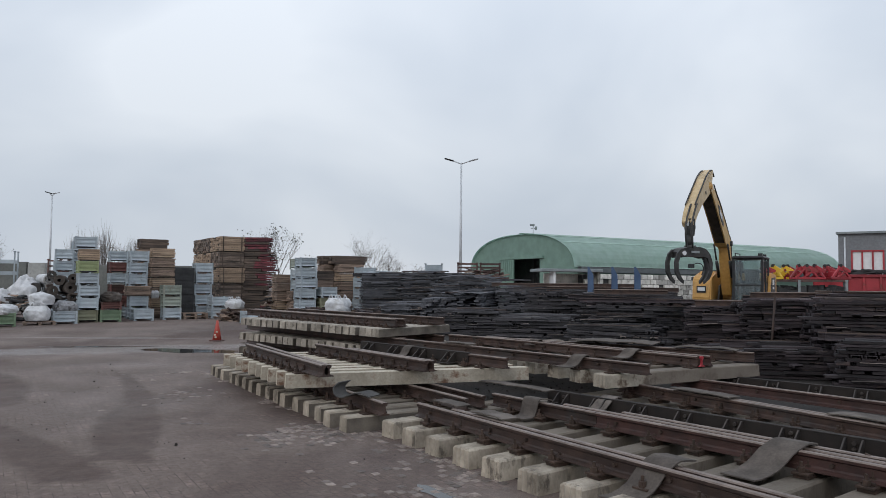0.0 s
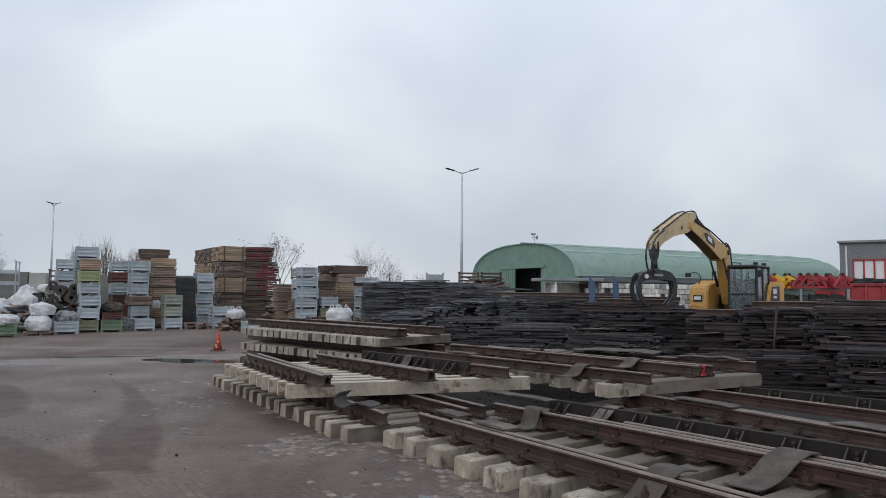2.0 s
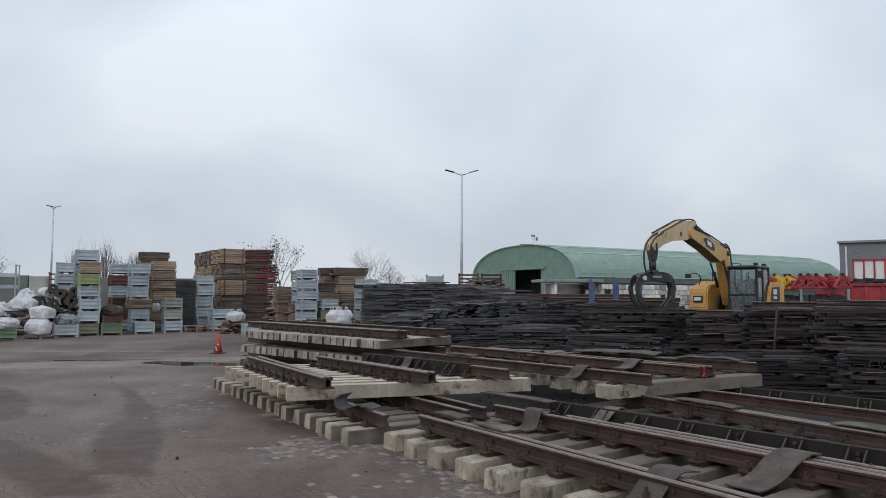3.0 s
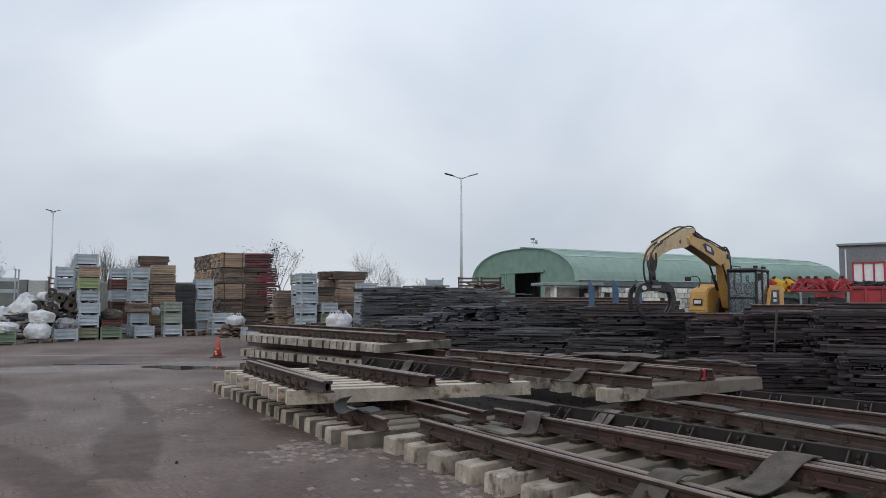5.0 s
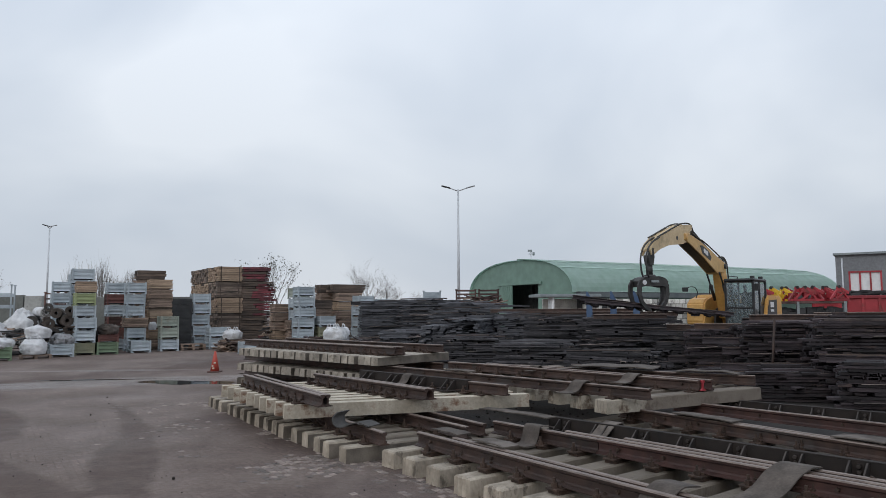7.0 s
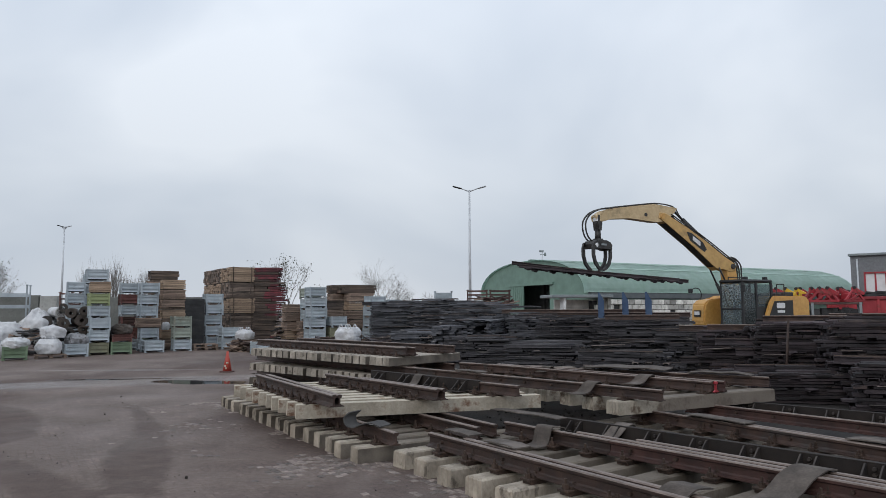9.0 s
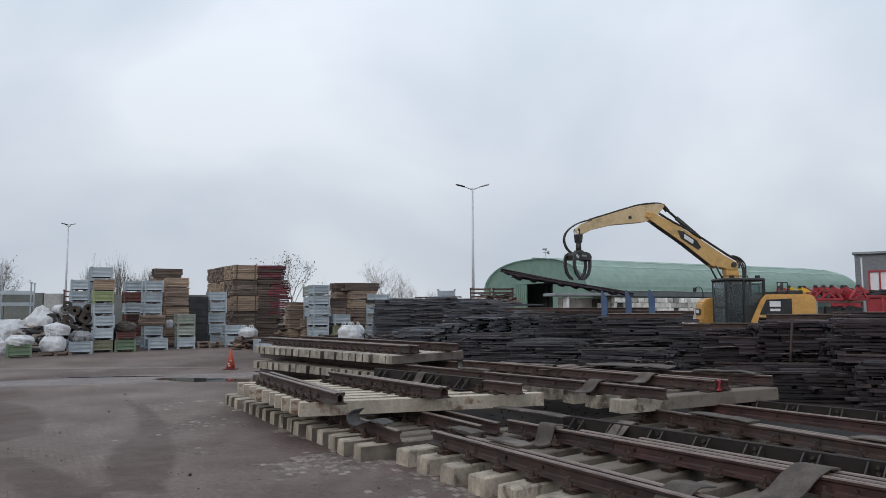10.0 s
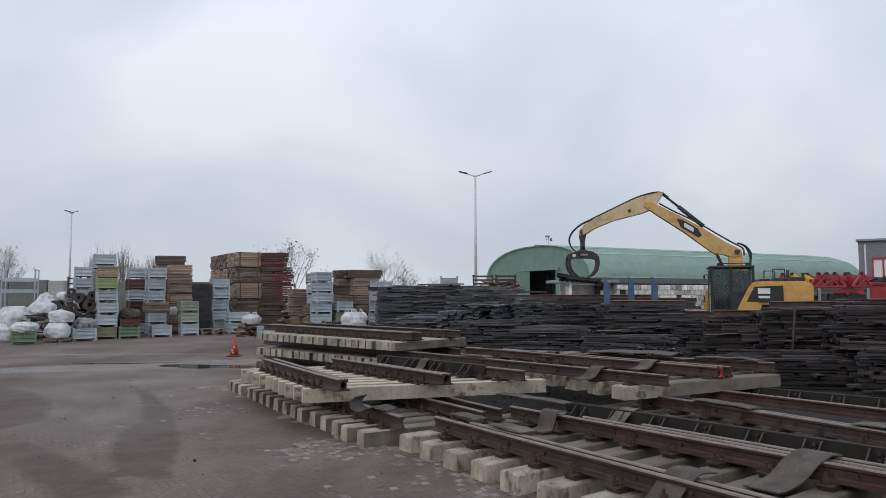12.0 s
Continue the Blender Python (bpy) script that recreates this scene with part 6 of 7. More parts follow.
def red_timber_stack():
    ob = thing("red_timber_stack", pose(-11.2, 41.4, 0), "tall stack of dark baulks with red-painted ends", "timber stack")
    rng = random.Random(77)
    rows, h = 16, 0.288
    bm = fresh()
    box(bm, -0.3, 0.95, rows * h / 2 - 0.1, 1.5, 0.5, rows * h - 0.25)
    part("packing", bm, TIMBER_DARK, ob)
    for i in range(rows):
        push = rng.uniform(-0.2, 0.2) + (0.22 if 5 < i < 13 else 0)
        for j in range(2):
            for k in (0, 1):
                ln = rng.uniform(1.75, 2.2)
                red = rng.uniform(0.5, 1.2) if i > 5 else rng.uniform(0.1, 0.9)
                if i > rows - 3:
                    red = 1.5
                z = (i + 0.27 + 0.48 * k) * h
                nudge = rng.uniform(-0.12, 0.12)
                bm = fresh()
                box(bm, push + nudge - 0.1 - red / 2, j * 0.5, z, ln - red, 0.44, h * rng.uniform(0.36, 0.46), pose(0, 0, 0, 0, rng.uniform(-0.8, 0.8), rng.uniform(-3, 3)))
                box(bm, push + nudge - 0.1 + (ln - red) / 2, j * 0.5, z, red, 0.43, h * rng.uniform(0.34, 0.44), pose(0, 0, 0, 0, rng.uniform(-0.8, 0.8), rng.uniform(-3, 3)), mat=1 if rng.random() < (0.85 if i > 5 else 0.25) else 0)
                part("baulk", bm, [TIMBER_DARK, TIMBER_RED], ob)


red_timber_stack()


def steel_rack(x, y, w, h, label, mat=BIN_RED, way=0.0, z=0.0):
    """An open post pallet: frame, corner posts with cups, a few bars."""
    ob = thing("post_pallet", pose(x, y, z, 0, 0, way), label, "post pallet", "open post pallets")
    for sx in (-1, 1):
        for sy in (-1, 1):
            bm = fresh()
            box(bm, sx * w / 2, sy * 0.4, h / 2, 0.07, 0.07, h, bevel=0.008)
            box(bm, sx * w / 2, sy * 0.4, h - 0.02, 0.12, 0.12, 0.06)
            part("corner_post", bm, mat, ob)
    for k in ((0.12, 0.66, 0.84) if mat is BIN else (0.12, 0.4, 0.66, 0.92)):
        for sy in (-1, 1):
            bm = fresh()
            box(bm, 0, sy * 0.4, h * k, w, 0.05, 0.19 if mat is BIN else 0.08)
            part("rail_bar", bm, mat, ob)
    bm = fresh()
    box(bm, 0, 0, h * 0.13, w, 0.8, 0.04)
    part("deck", bm, mat, ob)


unit_stack(-0.5, 40.2, "dddd", 0.0)
steel_rack(-0.5, 40.2, 0.95, 1.1, "open grey post pallet standing on dark timber", BIN, 0, 2.0)
for x, n in ((1.35, 4), (2.6, 4)):
    for i in range(n):
        steel_rack(x + 0.04 * (i % 2), 38.5, 1.05, 0.78, "rust-brown post pallet stacked behind the sleepers", RUST_DARK, 3 * (i % 3) - 2, 0.78 * i)
scrap_pile(2.3, 38.2, 2.0, 1.0, 3.05, 8, "jumble of rusty frames and boards piled by the lamp post", [RUST_DARK, TIMBER_BROWN, RUST_DARK, RAIL], 0.35, 240)
unit_stack(-21.4, 38.8, "dddd")
steel_rack(-21.4, 38.8, 0.7, 1.1, "rust-brown post pallet on dark timber", RUST_DARK, 0, 2.0)
steel_rack(-24.2, 38.0, 1.6, 3.5, "tall grey steel frame rack by the wall", BIN, 20)
drop_prototypes()


# ---- far edge of the yard ----
def yard_wall(x0, x1, y, h, mat, label):
    ob = thing("yard_wall", pose(x0, y, 0), label, "wall", "walls along the yard edge")
    n = max(1, int((x1 - x0) / 2.4))
    for i in range(n):
        bm = fresh()
        box(bm, (i + 0.5) * (x1 - x0) / n, 0, h / 2, (x1 - x0) / n - 0.03, 0.3, h, bevel=0.02)
        part("panel", bm, mat, ob)


CONCRETE_FAR = material("grey_wall_concrete", (0.30, 0.30, 0.285), (0.42, 0.42, 0.40), 0.6, 0.9, grain=8, bump=0.1, stain=(0.2, 0.2, 0.18), stain_at=0.62)
WALL_DARK = material("dark_stained_wall", (0.12, 0.125, 0.115), (0.19, 0.195, 0.18), 0.6, 0.9, grain=8, bump=0.1)
yard_wall(-60, -26.8, 45.0, 3.1, WALL_DARK, "long dark stained wall along the yard edge")
yard_wall(-26.75, -25.6, 45.0, 3.05, CONCRETE_FAR, "pale concrete wall panel at the yard edge")
yard_wall(-25.55, -14.0, 48.0, 3.0, WALL_DARK, "dark stained wall behind the bins")
yard_wall(-14.0, 0.0, 66.0, 2.6, WALL_DARK, "low dark wall behind the timber stacks")
yard_wall(-6.0, 3.0, 52.0, 2.75, CONCRETE_FAR, "pale low shed wall behind the sleeper stacks")
yard_wall(30.0, 90.0, 92.0, 3.0, WALL_DARK, "dark wall at the far side of the yard")


def twig_tree(x, y, h, spread, seed, label, levels=4, leaves=0, upright=0.5, stems=1, girth=0.08):
    """A bare tree: tapered trunk, limbs forking into fine twigs, and a few late leaves."""
    rng = random.Random(seed)
    ob = thing("tree", pose(x, y, 0), label, "tree", "bare trees beyond the yard")
    trunk, crown, tips = fresh(), fresh(), []

    def grow(p, d, length, r, level):
        q = p + d * length
        bend = p.lerp(q, 0.5) + Vector((rng.uniform(-1, 1), rng.uniform(-1, 1), 0)) * length * 0.06
        bm = trunk if level == 0 else crown
        tube(bm, p, bend, r, r * 0.8, 5 if level < 2 else 3, caps=False)
        tube(bm, bend, q, r * 0.8, r * 0.6, 5 if level < 2 else 3, caps=False)
        if level >= levels:
            tips.append(q)
            return
        for i in range(rng.choice((3, 4) if level else (4, 5))):
            a = rng.uniform(0, 2 * math.pi)
            side = Vector((math.cos(a) * spread, math.sin(a) * spread, rng.uniform(0.1, upright)))
            nd = (d * upright + side * rng.uniform(0.4, 1.0)).normalized()
            grow(p.lerp(q, rng.uniform(0.45, 1.0)), nd, length * rng.uniform(0.55, 0.8), r * 0.5, level + 1)

    for s in range(stems):
        o = Vector((rng.uniform(-1, 1), rng.uniform(-0.5, 0.5), 0)) * (0.9 if stems > 1 else 0)
        grow(o, Vector((rng.uniform(-0.1, 0.1), rng.uniform(-0.1, 0.1), 1)).normalized(), h * rng.uniform(0.36, 0.42), girth, 0)
    part("trunk", trunk, BARK, ob)
    part("crown", crown, BARK, ob, "bare forking twigs")
    if leaves:
        bm = fresh()
        for i in range(leaves):
            c = rng.choice(tips) + Vector((rng.uniform(-0.2, 0.2), rng.uniform(-0.2, 0.2), rng.uniform(-0.2, 0.1)))
            m = Matrix.Translation(c) @ Euler((rng.uniform(0, 3), rng.uniform(0, 3), rng.uniform(0, 3))).to_matrix().to_4x4()
            s = rng.uniform(0.04, 0.085)
            bm.faces.new([bm.verts.new(m @ Vector(q)) for q in ((-s, 0, 0), (0, -s * 0.5, 0.02), (s, 0, 0), (0, s * 0.5, 0.02))])
        o = part("foliage", bm, LEAF, ob, "sparse brown-green late leaves")
        o["kind"] = "stuff"


for i, (x, y, h, sp, lv, st, lf, upr, lab) in enumerate((
        (-31.3, 60, 6.6, 0.34, 3, 7, 0, 1.3, "bare tree of upright thin shoots"), (-29.3, 60, 7.1, 0.32, 3, 7, 0, 1.3, "bare tree of upright thin shoots"), (-27.4, 61, 6.4, 0.34, 3, 6, 0, 1.3, "bare tree of upright thin shoots"),
        (-27.0, 58, 5.6, 0.5, 4, 1, 160, 0.6, "nearly bare tree with a few pale leaves"), (-26.6, 63, 6.2, 0.6, 5, 1, 0, 0.6, "bare round-crowned tree beyond the yard"),
        (-10.5, 48, 6.7, 0.7, 4, 2, 420, 0.6, "half-bare tree with sparse dark leaves"), (-9.3, 49, 5.0, 0.7, 4, 1, 110, 0.5, "half-bare tree with sparse dark leaves"),
        (-7.0, 70, 7.0, 0.75, 5, 2, 0, 0.6, "bare wide-crowned tree beyond the yard"), (-5.0, 72, 6.0, 0.8, 5, 2, 0, 0.6, "bare wide-crowned tree beyond the yard"), (-1.6, 74, 4.6, 0.8, 5, 1, 0, 0.5, "low bare shrub-like tree"),
        (-36.5, 55, 6.4, 0.6, 5, 1, 200, 0.6, "bare tree with a tangle of fine twigs"), (-12.0, 72, 3.8, 0.8, 5, 1, 0, 0.5, "low bare shrub-like tree"))):
    twig_tree(x, y, h, sp, 40 + i, lab, lv, lf, upr, st, 0.038 if st > 4 else 0.05 if st > 1 else 0.07)


# ---- red machines and skip ----
def rail_trolley(x, y, z, way, mat, label):
    """A triangular steel frame with rollers on its top corners."""
    ob = thing("track_trolley", pose(x, y, z, 0, 0, way), label, "rail trolley", "red trolleys on the rack")
    for s in (-1, 1):
        bm = fresh()
        box(bm, 0, s * 0.45, 0.06, 1.15, 0.1, 0.12, bevel=0.01)
        part("beam", bm, mat, ob)
        for a, b in (((-0.5, 0.1), (-0.05, 0.66)), ((0.5, 0.1), (0.1, 0.66)), ((-0.2, 0.1), (0.35, 0.5))):
            bm = fresh()
            va, vb = Vector((a[0], s * 0.45, a[1])), Vector((b[0], s * 0.45, b[1]))
            d = vb - va
            box(bm, 0, 0, d.length / 2, 0.11, 0.08, d.length, Matrix.Translation(va) @ d.to_track_quat("Z", "Y").to_matrix().to_4x4())
            part("brace", bm, mat, ob)
        bm = fresh()
        prism(bm, [(-0.15, 0.5), (0.55, 0.36), (0.6, 0.48), (0.1, 0.74), (-0.15, 0.74)], 0.06, Matrix.Translation((0, s * 0.45, 0)))
        part("side_plate", tidy(bm), mat, ob)
        bm = fresh()
        tube(bm, (-0.02, s * 0.45 - 0.07, 0.74), (-0.02, s * 0.45 + 0.07, 0.74), 0.085, seg=12)
        part("roller", bm, BLACKPAINT, ob)
    bm = fresh()
    box(bm, 0, 0, 0.3, 0.2, 0.8, 0.3, bevel=0.02)
    part("cross_beam", bm, mat, ob)


def trolley_rack():
    ob = thing("steel_rack", pose(17.6, 38.3, 0, 0, 0, -24), "grey steel storage rack carrying red trolleys", "rack")
    for x in (-0.3, 1.8, 4.0):
        bm = fresh()
        for y in (-0.5, 0.5):
            box(bm, x, y, 1.17, 0.12, 0.12, 2.34)
        part("upright", bm, FASCIA, ob)
    for zz in (1.4, 2.3):
        bm = fresh()
        box(bm, 1.85, 0, zz, 4.5, 1.1, 0.12, bevel=0.01)
        part("shelf", bm, RUST_DARK, ob)
    bm = fresh()
    rng = random.Random(4)
    for i in range(70):
        box(bm, 0, 0, 0, rng.uniform(0.3, 0.9), rng.uniform(0.1, 0.4), rng.uniform(0.08, 0.4), pose(rng.uniform(-0.1, 3.8), rng.uniform(-0.4, 0.4), 1.5 + rng.uniform(0.05, 0.4), 0, rng.uniform(-10, 10), rng.uniform(0, 90)))
    o = part("machine_scrap", bm, DARK, ob, "dark machine scrap on the shelf")
    o["kind"] = "stuff"
    a = radians(-24)
    for i, u in enumerate((0.1, 0.85, 1.55, 2.2, 2.85, 3.5)):
        rail_trolley(17.6 + math.cos(a) * u, 38.3 + math.sin(a) * u, 2.37, -24 + (-38 if i % 3 == 1 else 17 * (i % 3)), YELLOW_BRIGHT if i == 1 else RED, "yellow painted trolley frame with black rollers" if i == 1 else "red painted trolley frame with black rollers")


trolley_rack()


def red_skip(x, y, way):
    ob = thing("red_skip", pose(x, y, 0, 0, 0, way), "large red ribbed steel skip filled with scrap", "skip")
    L, W, H = 6.5, 2.4, 2.6
    for y0 in (0.0, W):
        bm = fresh()
        box(bm, L / 2, y0, H / 2, L, 0.08, H)
        part("side_panel", bm, RED, ob)
    for x0 in (0.0, L):
        bm = fresh()
        box(bm, x0, W / 2, H / 2, 0.08, W - 0.1, H)
        part("end_panel", bm, RED, ob)
    for i in range(9):
        bm = fresh()
        box(bm, 0.1 + i * (L - 0.2) / 8, -0.09, H / 2, 0.12, 0.1, H - 0.1, bevel=0.01)
        part("rib", bm, RED, ob)
    bm = fresh()
    box(bm, L / 2, -0.07, H, L + 0.1, 0.16, 0.16, bevel=0.02)
    part("top_rim", bm, RED, ob)
    rng = random.Random(3)
    bm = fresh()
    for i in range(60):
        box(bm, 0, 0, 0, rng.uniform(0.5, 1.6), rng.uniform(0.05, 0.3), rng.uniform(0.04, 0.15), pose(rng.uniform(0.6, L - 0.6), rng.uniform(0.4, W - 0.4), H - 0.15 + rng.uniform(0, 0.5), rng.uniform(-15, 15), rng.uniform(-12, 12), rng.uniform(-40, 40)))
    o = part("scrap_fill", bm, DARK, ob, "dark scrap heaped above the rim")
    o["kind"] = "stuff"
    bm = fresh()
    box(bm, L / 2, W / 2, H - 0.3, L - 0.2, W - 0.2, 0.1)
    part("fill_bed", bm, DARK, ob)


red_skip(21.2, 39.7, -30)


# ---- debris and marks ----
def clods():
    """Lumps of dirt and chips of ballast strewn over the yard and between the sleepers."""
    rng = random.Random(21)
    bm = fresh()
    for i in range(650):
        if i < 100:
            x, y = rng.uniform(-9, 1.0), rng.uniform(6.2, 19)
            if x > -0.8 - (y - 9) * 0.65:
                continue
            s = rng.uniform(0.004, 0.012) * (2.0 if rng.random() < 0.1 else 1)
        else:
            u, v = rng.uniform(0.6, 5.5), rng.uniform(-3.5, 10)
            x, y = -0.68 + u * 0.8 - v * 0.55, 9.05 + u * 0.6 + v * 0.83
            s = rng.uniform(0.01, 0.026)
        m = pose(x, y, s * 0.5, rng.uniform(0, 90), rng.uniform(0, 90), rng.uniform(0, 180))
        r = bmesh.ops.create_icosphere(bm, subdivisions=1, radius=s, matrix=m)
        for q in r["verts"]:
            q.co += Vector((rng.uniform(-1, 1), rng.uniform(-1, 1), rng.uniform(-1, 1))) * s * 0.25
    o = part("dirt_clods", bm, SHADE_DIRT)
    tagged(o, "dark clods of dirt strewn over the yard", "debris", "", "stuff")


clods()


def bent_wire():
    bm = fresh()
    pipe(bm, [(3.95, 6.55, 0.45), (4.05, 6.45, 0.40), (4.25, 6.5, 0.38), (4.45, 6.42, 0.39), (4.6, 6.5, 0.37), (4.75, 6.4, 0.36)], 0.012)
    tagged(part("bent_wire", bm, IRON), "bent rusty wire rod lying on the rails", "wire")


bent_wire()


def paint_mark(x, y, z, way):
    """A red dab of paint on a rail end."""
    bm = fresh()
    prism(bm, [(a * 1.05, b * 1.02 - 0.001) for a, b in RAIL_OUTLINE], 0.035, pose(x, y, z, 0, 0, way + 90))
    tagged(part("paint_mark", tidy(bm), RED), "red paint mark sprayed round a rail end", "paint mark", "red marks on rail ends", "structure")


paint_mark(4.34, 11.68, 0.646, 131)


# ---- pavers that show through the mud ----
def build_pavers():
    """Clay pavers in running bond beside the track; mud hides many of them."""
    rng = random.Random(12)
    w, h, gap = 0.098, 0.084, 0.009
    bm = fresh()
    c, z = 0.005, 0.009
    lo = [bm.verts.new(q) for q in ((-w / 2, -h / 2, 0), (w / 2, -h / 2, 0), (w / 2, h / 2, 0), (-w / 2, h / 2, 0))]
    hi = [bm.verts.new((v.co.x * (1 - 2 * c / w), v.co.y * (1 - 2 * c / h), z)) for v in lo]
    for i in range(4):
        j = (i + 1) % 4
        bm.faces.new((lo[i], lo[j], hi[j], hi[i]))
    bm.faces.new(hi)
    one = mesh_of("paver", bm, PAVER)
    spots = []
    a = radians(-57)
    for r in range(-110, 110):
        for k in range(-110, 110):
            u, v = k * (w + gap) + (0.053 if r % 2 else 0), r * (h + gap)
            x, y = -2.5 + u * math.cos(a) - v * math.sin(a), 9.5 + u * math.sin(a) + v * math.cos(a)
            if not (4.5 < y < 15.5 and -9.5 < x < 2.4):
                continue
            edge = -0.72 - (y - 9.05) * 0.655
            d = edge - x
            if d < -0.1 or d > 5:
                continue
            show = noise.noise((x * 0.7, y * 0.7, 2.0)) * 0.8 + noise.noise((x * 2.6, y * 2.6, 7.0)) * 0.6 - 0.26 * d + 0.2
            if show + rng.uniform(-0.3, 0.3) > 0.2:
                spots.append((x, y, -57 + rng.uniform(-2.5, 2.5), rng.uniform(-0.005, 0.0)))
    spots.sort(key=lambda q: q[1])
    near = [q for q in spots if 6.2 < q[1] < 9.4][:300]
    rest = [q for q in spots if q not in set(near)]
    for x, y, way, dz in near:
        o = part("paver", one, None, ground)
        o.matrix_basis = pose(x, y, dz, 0, 0, way)
    verts, faces = [], []
    src = [v.co.copy() for v in one.vertices]
    polys = [tuple(p.vertices) for p in one.polygons]
    for x, y, way, dz in rest:
        m, n = pose(x, y, dz, 0, 0, way), len(verts)
        verts += [m @ q for q in src]
        faces += [tuple(n + i for i in p) for p in polys]
    me = bpy.data.meshes.new("paver_rest")
    me.from_pydata(verts, [], faces)
    me.materials.append(PAVER)
    o = part("paver_rest", me, None, ground)
    o["kind"] = "stuff"


build_pavers()


# ---- motion ----
# seconds, slew, lower boom, main boom, stick angle above level, opening of the tines
ARM = [(0.0, 237.5, 75.4, 27.9, -30.2, 22), (0.5, 234.4, 75.4, 23.7, -26.7, 24), (1.0, 231.9, 76, 19.2, -27, 22), (1.5, 230, 75.5, 15, -22.6, 20), (2.5, 229.8, 74.2, 8.9, -13.2, 15),
       (4.8, 229.8, 73.5, 5.9, -13.8, 15), (5.5, 229.8, 73.5, 5.8, -13.8, 15), (6.5, 230.5, 73.6, 8.3, -13.8, 10), (7.0, 229.4, 75.3, 12.9, -13.5, 5), (7.2, 228.8, 76, 14.5, -11.5, 4),
       (8.0, 219, 80, 22.5, -7.8, 2), (8.8, 208, 82.5, 27, -4.2, 2), (9.0, 205.3, 83, 27.5, -3.9, 2), (9.5, 196.4, 83.2, 29, -10, 2), (10.0, 185.7, 85.5, 30, -12.9, 2), (10.5, 174.5, 86, 31.2, -18.2, 2),
       (11.0, 169.9, 86.3, 30.8, -20.6, 4), (11.5, 166.5, 87.8, 30.4, -21.3, 5), (12.0, 165.2, 89.5, 30.8, -20.8, 8)]
# seconds, shift of the bundle along itself, turn, dip, drop below the pin
BUNDLE = [(6.4, 0.25, 12, 1.2, 1.92), (6.6, 0.25, 14, 2.5, 1.9), (6.8, 0.3, 18, 4, 1.82), (7.0, 0.3, 22, 5, 1.72), (7.2, 0.4, 24, 5.5, 1.72), (8.0, 0.2, 14, 6.5, 1.86), (8.8, 0.1, 2, 6.3, 1.92),
          (9.0, 0.0, 2, 6, 1.93), (9.3, -0.1, 8, 6, 1.96), (9.6, -0.3, 20, 6.5, 2.02), (10.0, -0.4, 28, 7.5, 2.06), (10.5, -0.4, 34, 10.5, 2.06), (11.0, -0.2, 42, 8.5, 2.02), (11.25, -0.1, 49, 5.5, 1.98),
          (11.5, 0.0, 56, 3.5, 1.95), (12.0, 0.0, 64, 1.0, 1.93)]


# seconds, turn of the grapple on its rotator
JAWS = [(0.0, 200), (2.0, 195), (6.4, 195), (7.2, 208), (8.0, 218), (8.8, 222), (9.6, 226), (10.5, 220), (11.2, 204), (11.6, 190), (12.0, 184)]


def glide(table, t):
    """The table's values at t, on a smooth curve through its rows."""
    ts = [r[0] for r in table]
    if t <= ts[0]:
        return table[0][1:]
    if t >= ts[-1]:
        return table[-1][1:]
    i = max(k for k in range(len(ts)) if ts[k] <= t)
    i = min(i, len(ts) - 2)
    h = ts[i + 1] - ts[i]
    s = (t - ts[i]) / h
    out = []
    for c in range(1, len(table[0])):
        p0, p1 = table[i][c], table[i + 1][c]
        m0 = (p1 - table[i - 1][c]) / (ts[i + 1] - ts[i - 1]) * h if i > 0 else p1 - p0
        m1 = (table[i + 2][c] - p0) / (ts[i + 2] - ts[i]) * h if i + 2 < len(ts) else p1 - p0
        out.append((2 * s ** 3 - 3 * s * s + 1) * p0 + (s ** 3 - 2 * s * s + s) * m0 + (3 * s * s - 2 * s ** 3) * p1 + (s ** 3 - s * s) * m1)
    return out


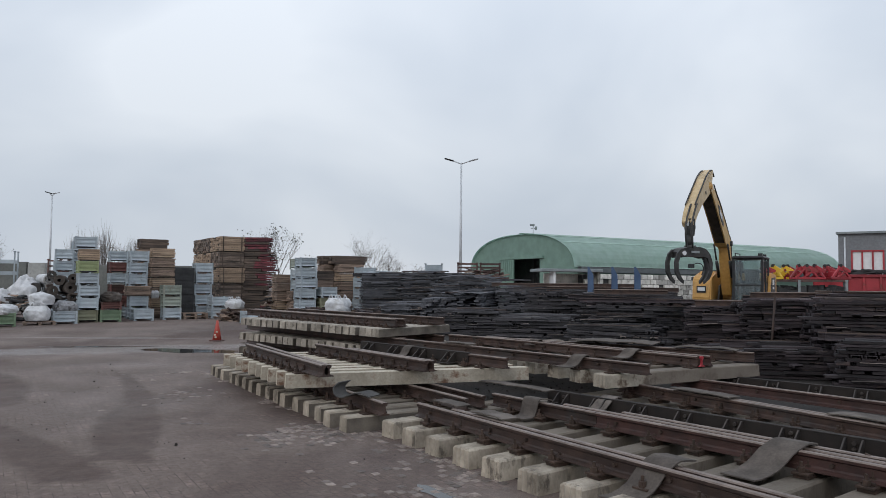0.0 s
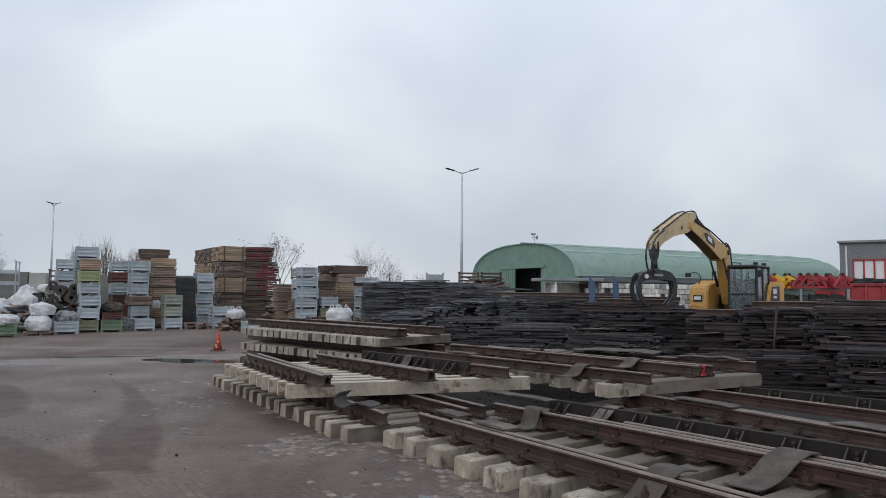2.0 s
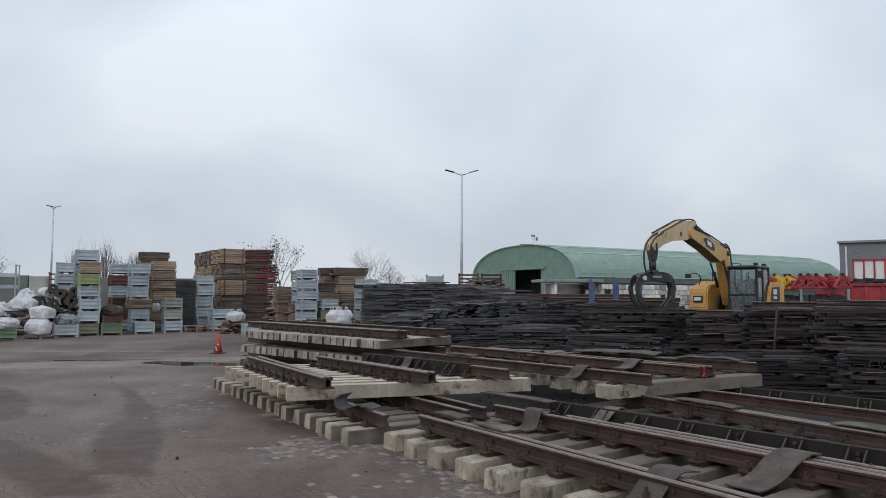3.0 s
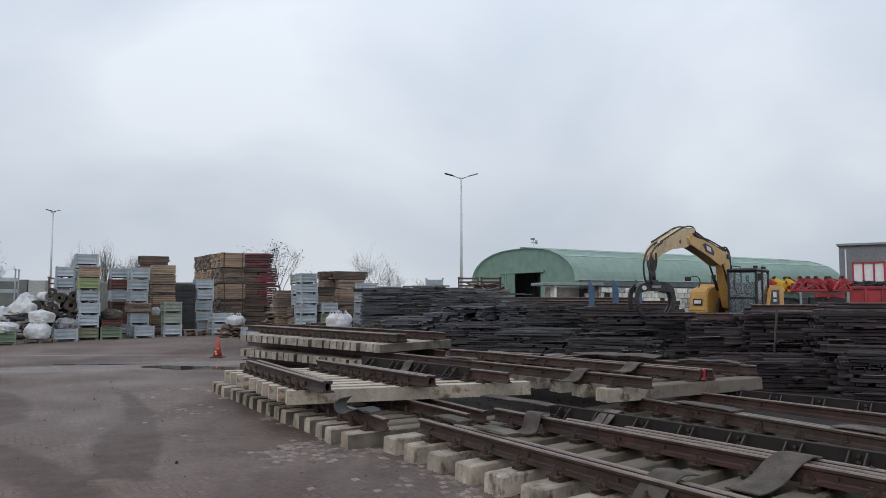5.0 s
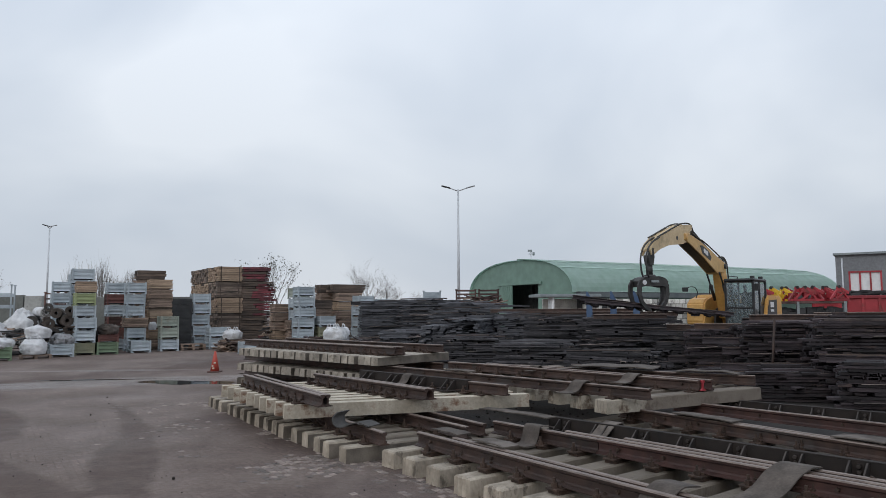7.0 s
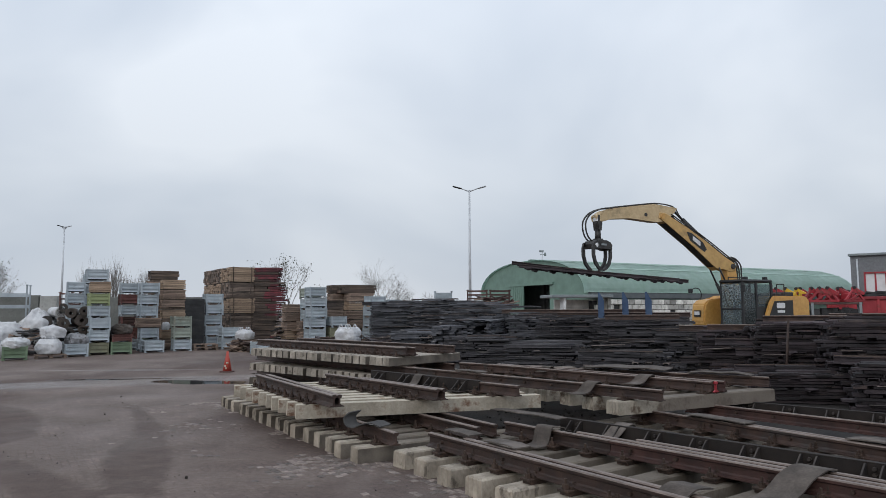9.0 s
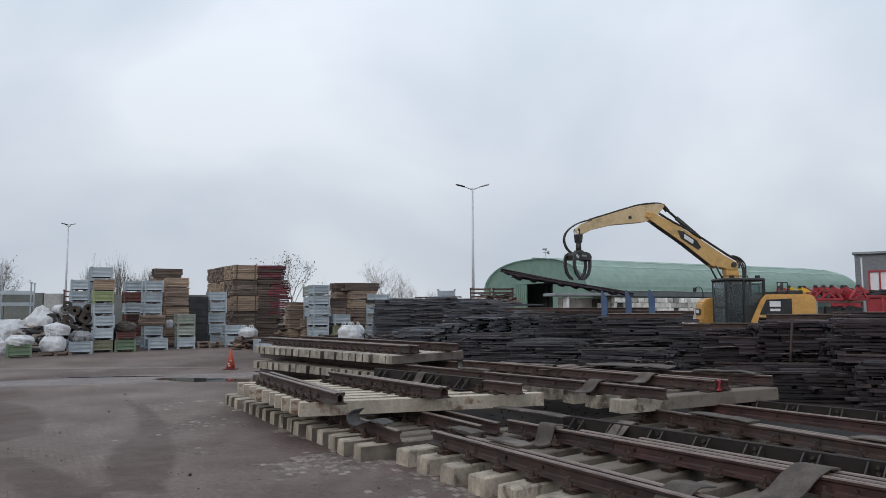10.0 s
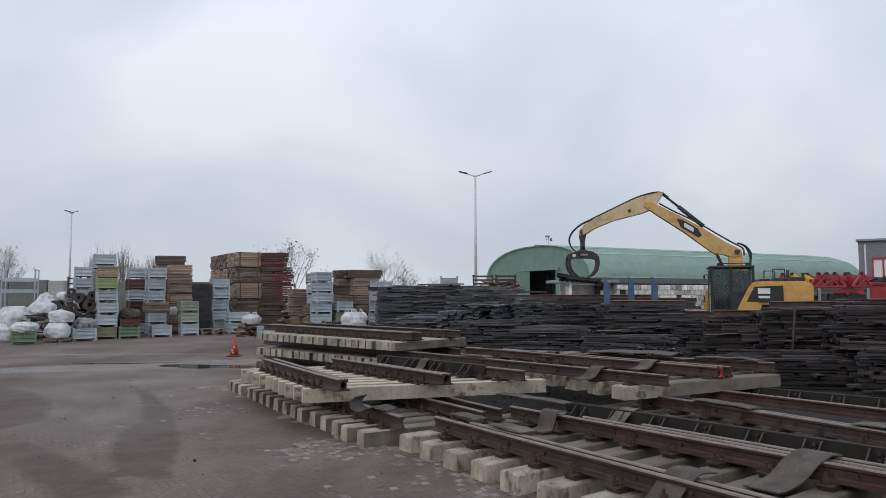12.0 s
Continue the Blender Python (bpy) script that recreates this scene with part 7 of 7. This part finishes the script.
def arm_at(t):
    """Poses of the excavator's moving parts in its own space at t."""
    yaw, low, lift, stick, opened = glide(ARM, t)
    turn = pose(0, 0, 0, 0, 0, yaw)
    lower = turn @ pose(FOOT[0], 0, FOOT[1], 0, -low, 0)
    boom = Matrix.Translation(lower @ Vector((L0, 0, 0))) @ pose(0, 0, 0, 0, -lift, yaw)
    elbow = boom @ Vector((L1, 0, 0))
    st = Matrix.Translation(elbow) @ pose(0, 0, 0, 0, -stick, yaw)
    tip = st @ Vector((L2, 0, 0))
    return yaw, opened, turn, lower, boom, st, tip


def aim(a, b):
    return Matrix.Translation(a) @ (b - a).to_track_quat("X", "Z").to_matrix().to_4x4()


def motions():
    times = [round(0.1 * i, 1) for i in range(121)]
    tracks = {}

    def key(ob, t, m):
        tracks.setdefault(ob.name, (ob, []))[1].append((t, m))

    for t in times:
        yaw, opened, turn, lower, boom, st, tip = arm_at(t)
        key(EXC["upper"], t, turn)
        key(EXC["lower"], t, lower)
        key(EXC["boom"], t, boom)
        key(EXC["stick"], t, st)
        key(EXC["grapple"], t, Matrix.Translation(tip) @ pose(0, 0, 0, 0, 0, glide(JAWS, t)[0]))
        for tine, a, y in EXC["tines"]:
            key(tine, t, pose(0, 0, -0.99, 0, 0, a) @ pose(0.42, y, 0, 0, 5 - opened, 0))
        a, b = boom @ Vector((1.55, -0.05, 0.3)), st @ Vector((-0.68, -0.05, 0.26))
        for ob, m in zip(EXC["stick_cylinder"][0], (aim(a, b), aim(b, b + (b - a)))):
            key(ob, t, m)
        for (cyl, rod), y in zip(EXC["boom_cylinder"], (-0.29, 0.19)):
            a, b = lower @ Vector((0.55, y, -0.2)), boom @ Vector((0.62, y, -0.4))
            key(cyl, t, aim(a, b))
            key(rod, t, aim(b, b + (b - a)))
        tl = max(t, 6.4)
        tip_l = arm_at(tl)[-1]
        shift, way, dip, drop = glide(BUNDLE, tl)
        m = Matrix.Translation(tip_l + Vector((EX, EY, -drop))) @ pose(0, 0, 0, 0, dip, way) @ pose(shift, 0, 0)
        key(LOAD, t, m)
    for ob, rows in tracks.values():
        walk(ob, rows)


motions()
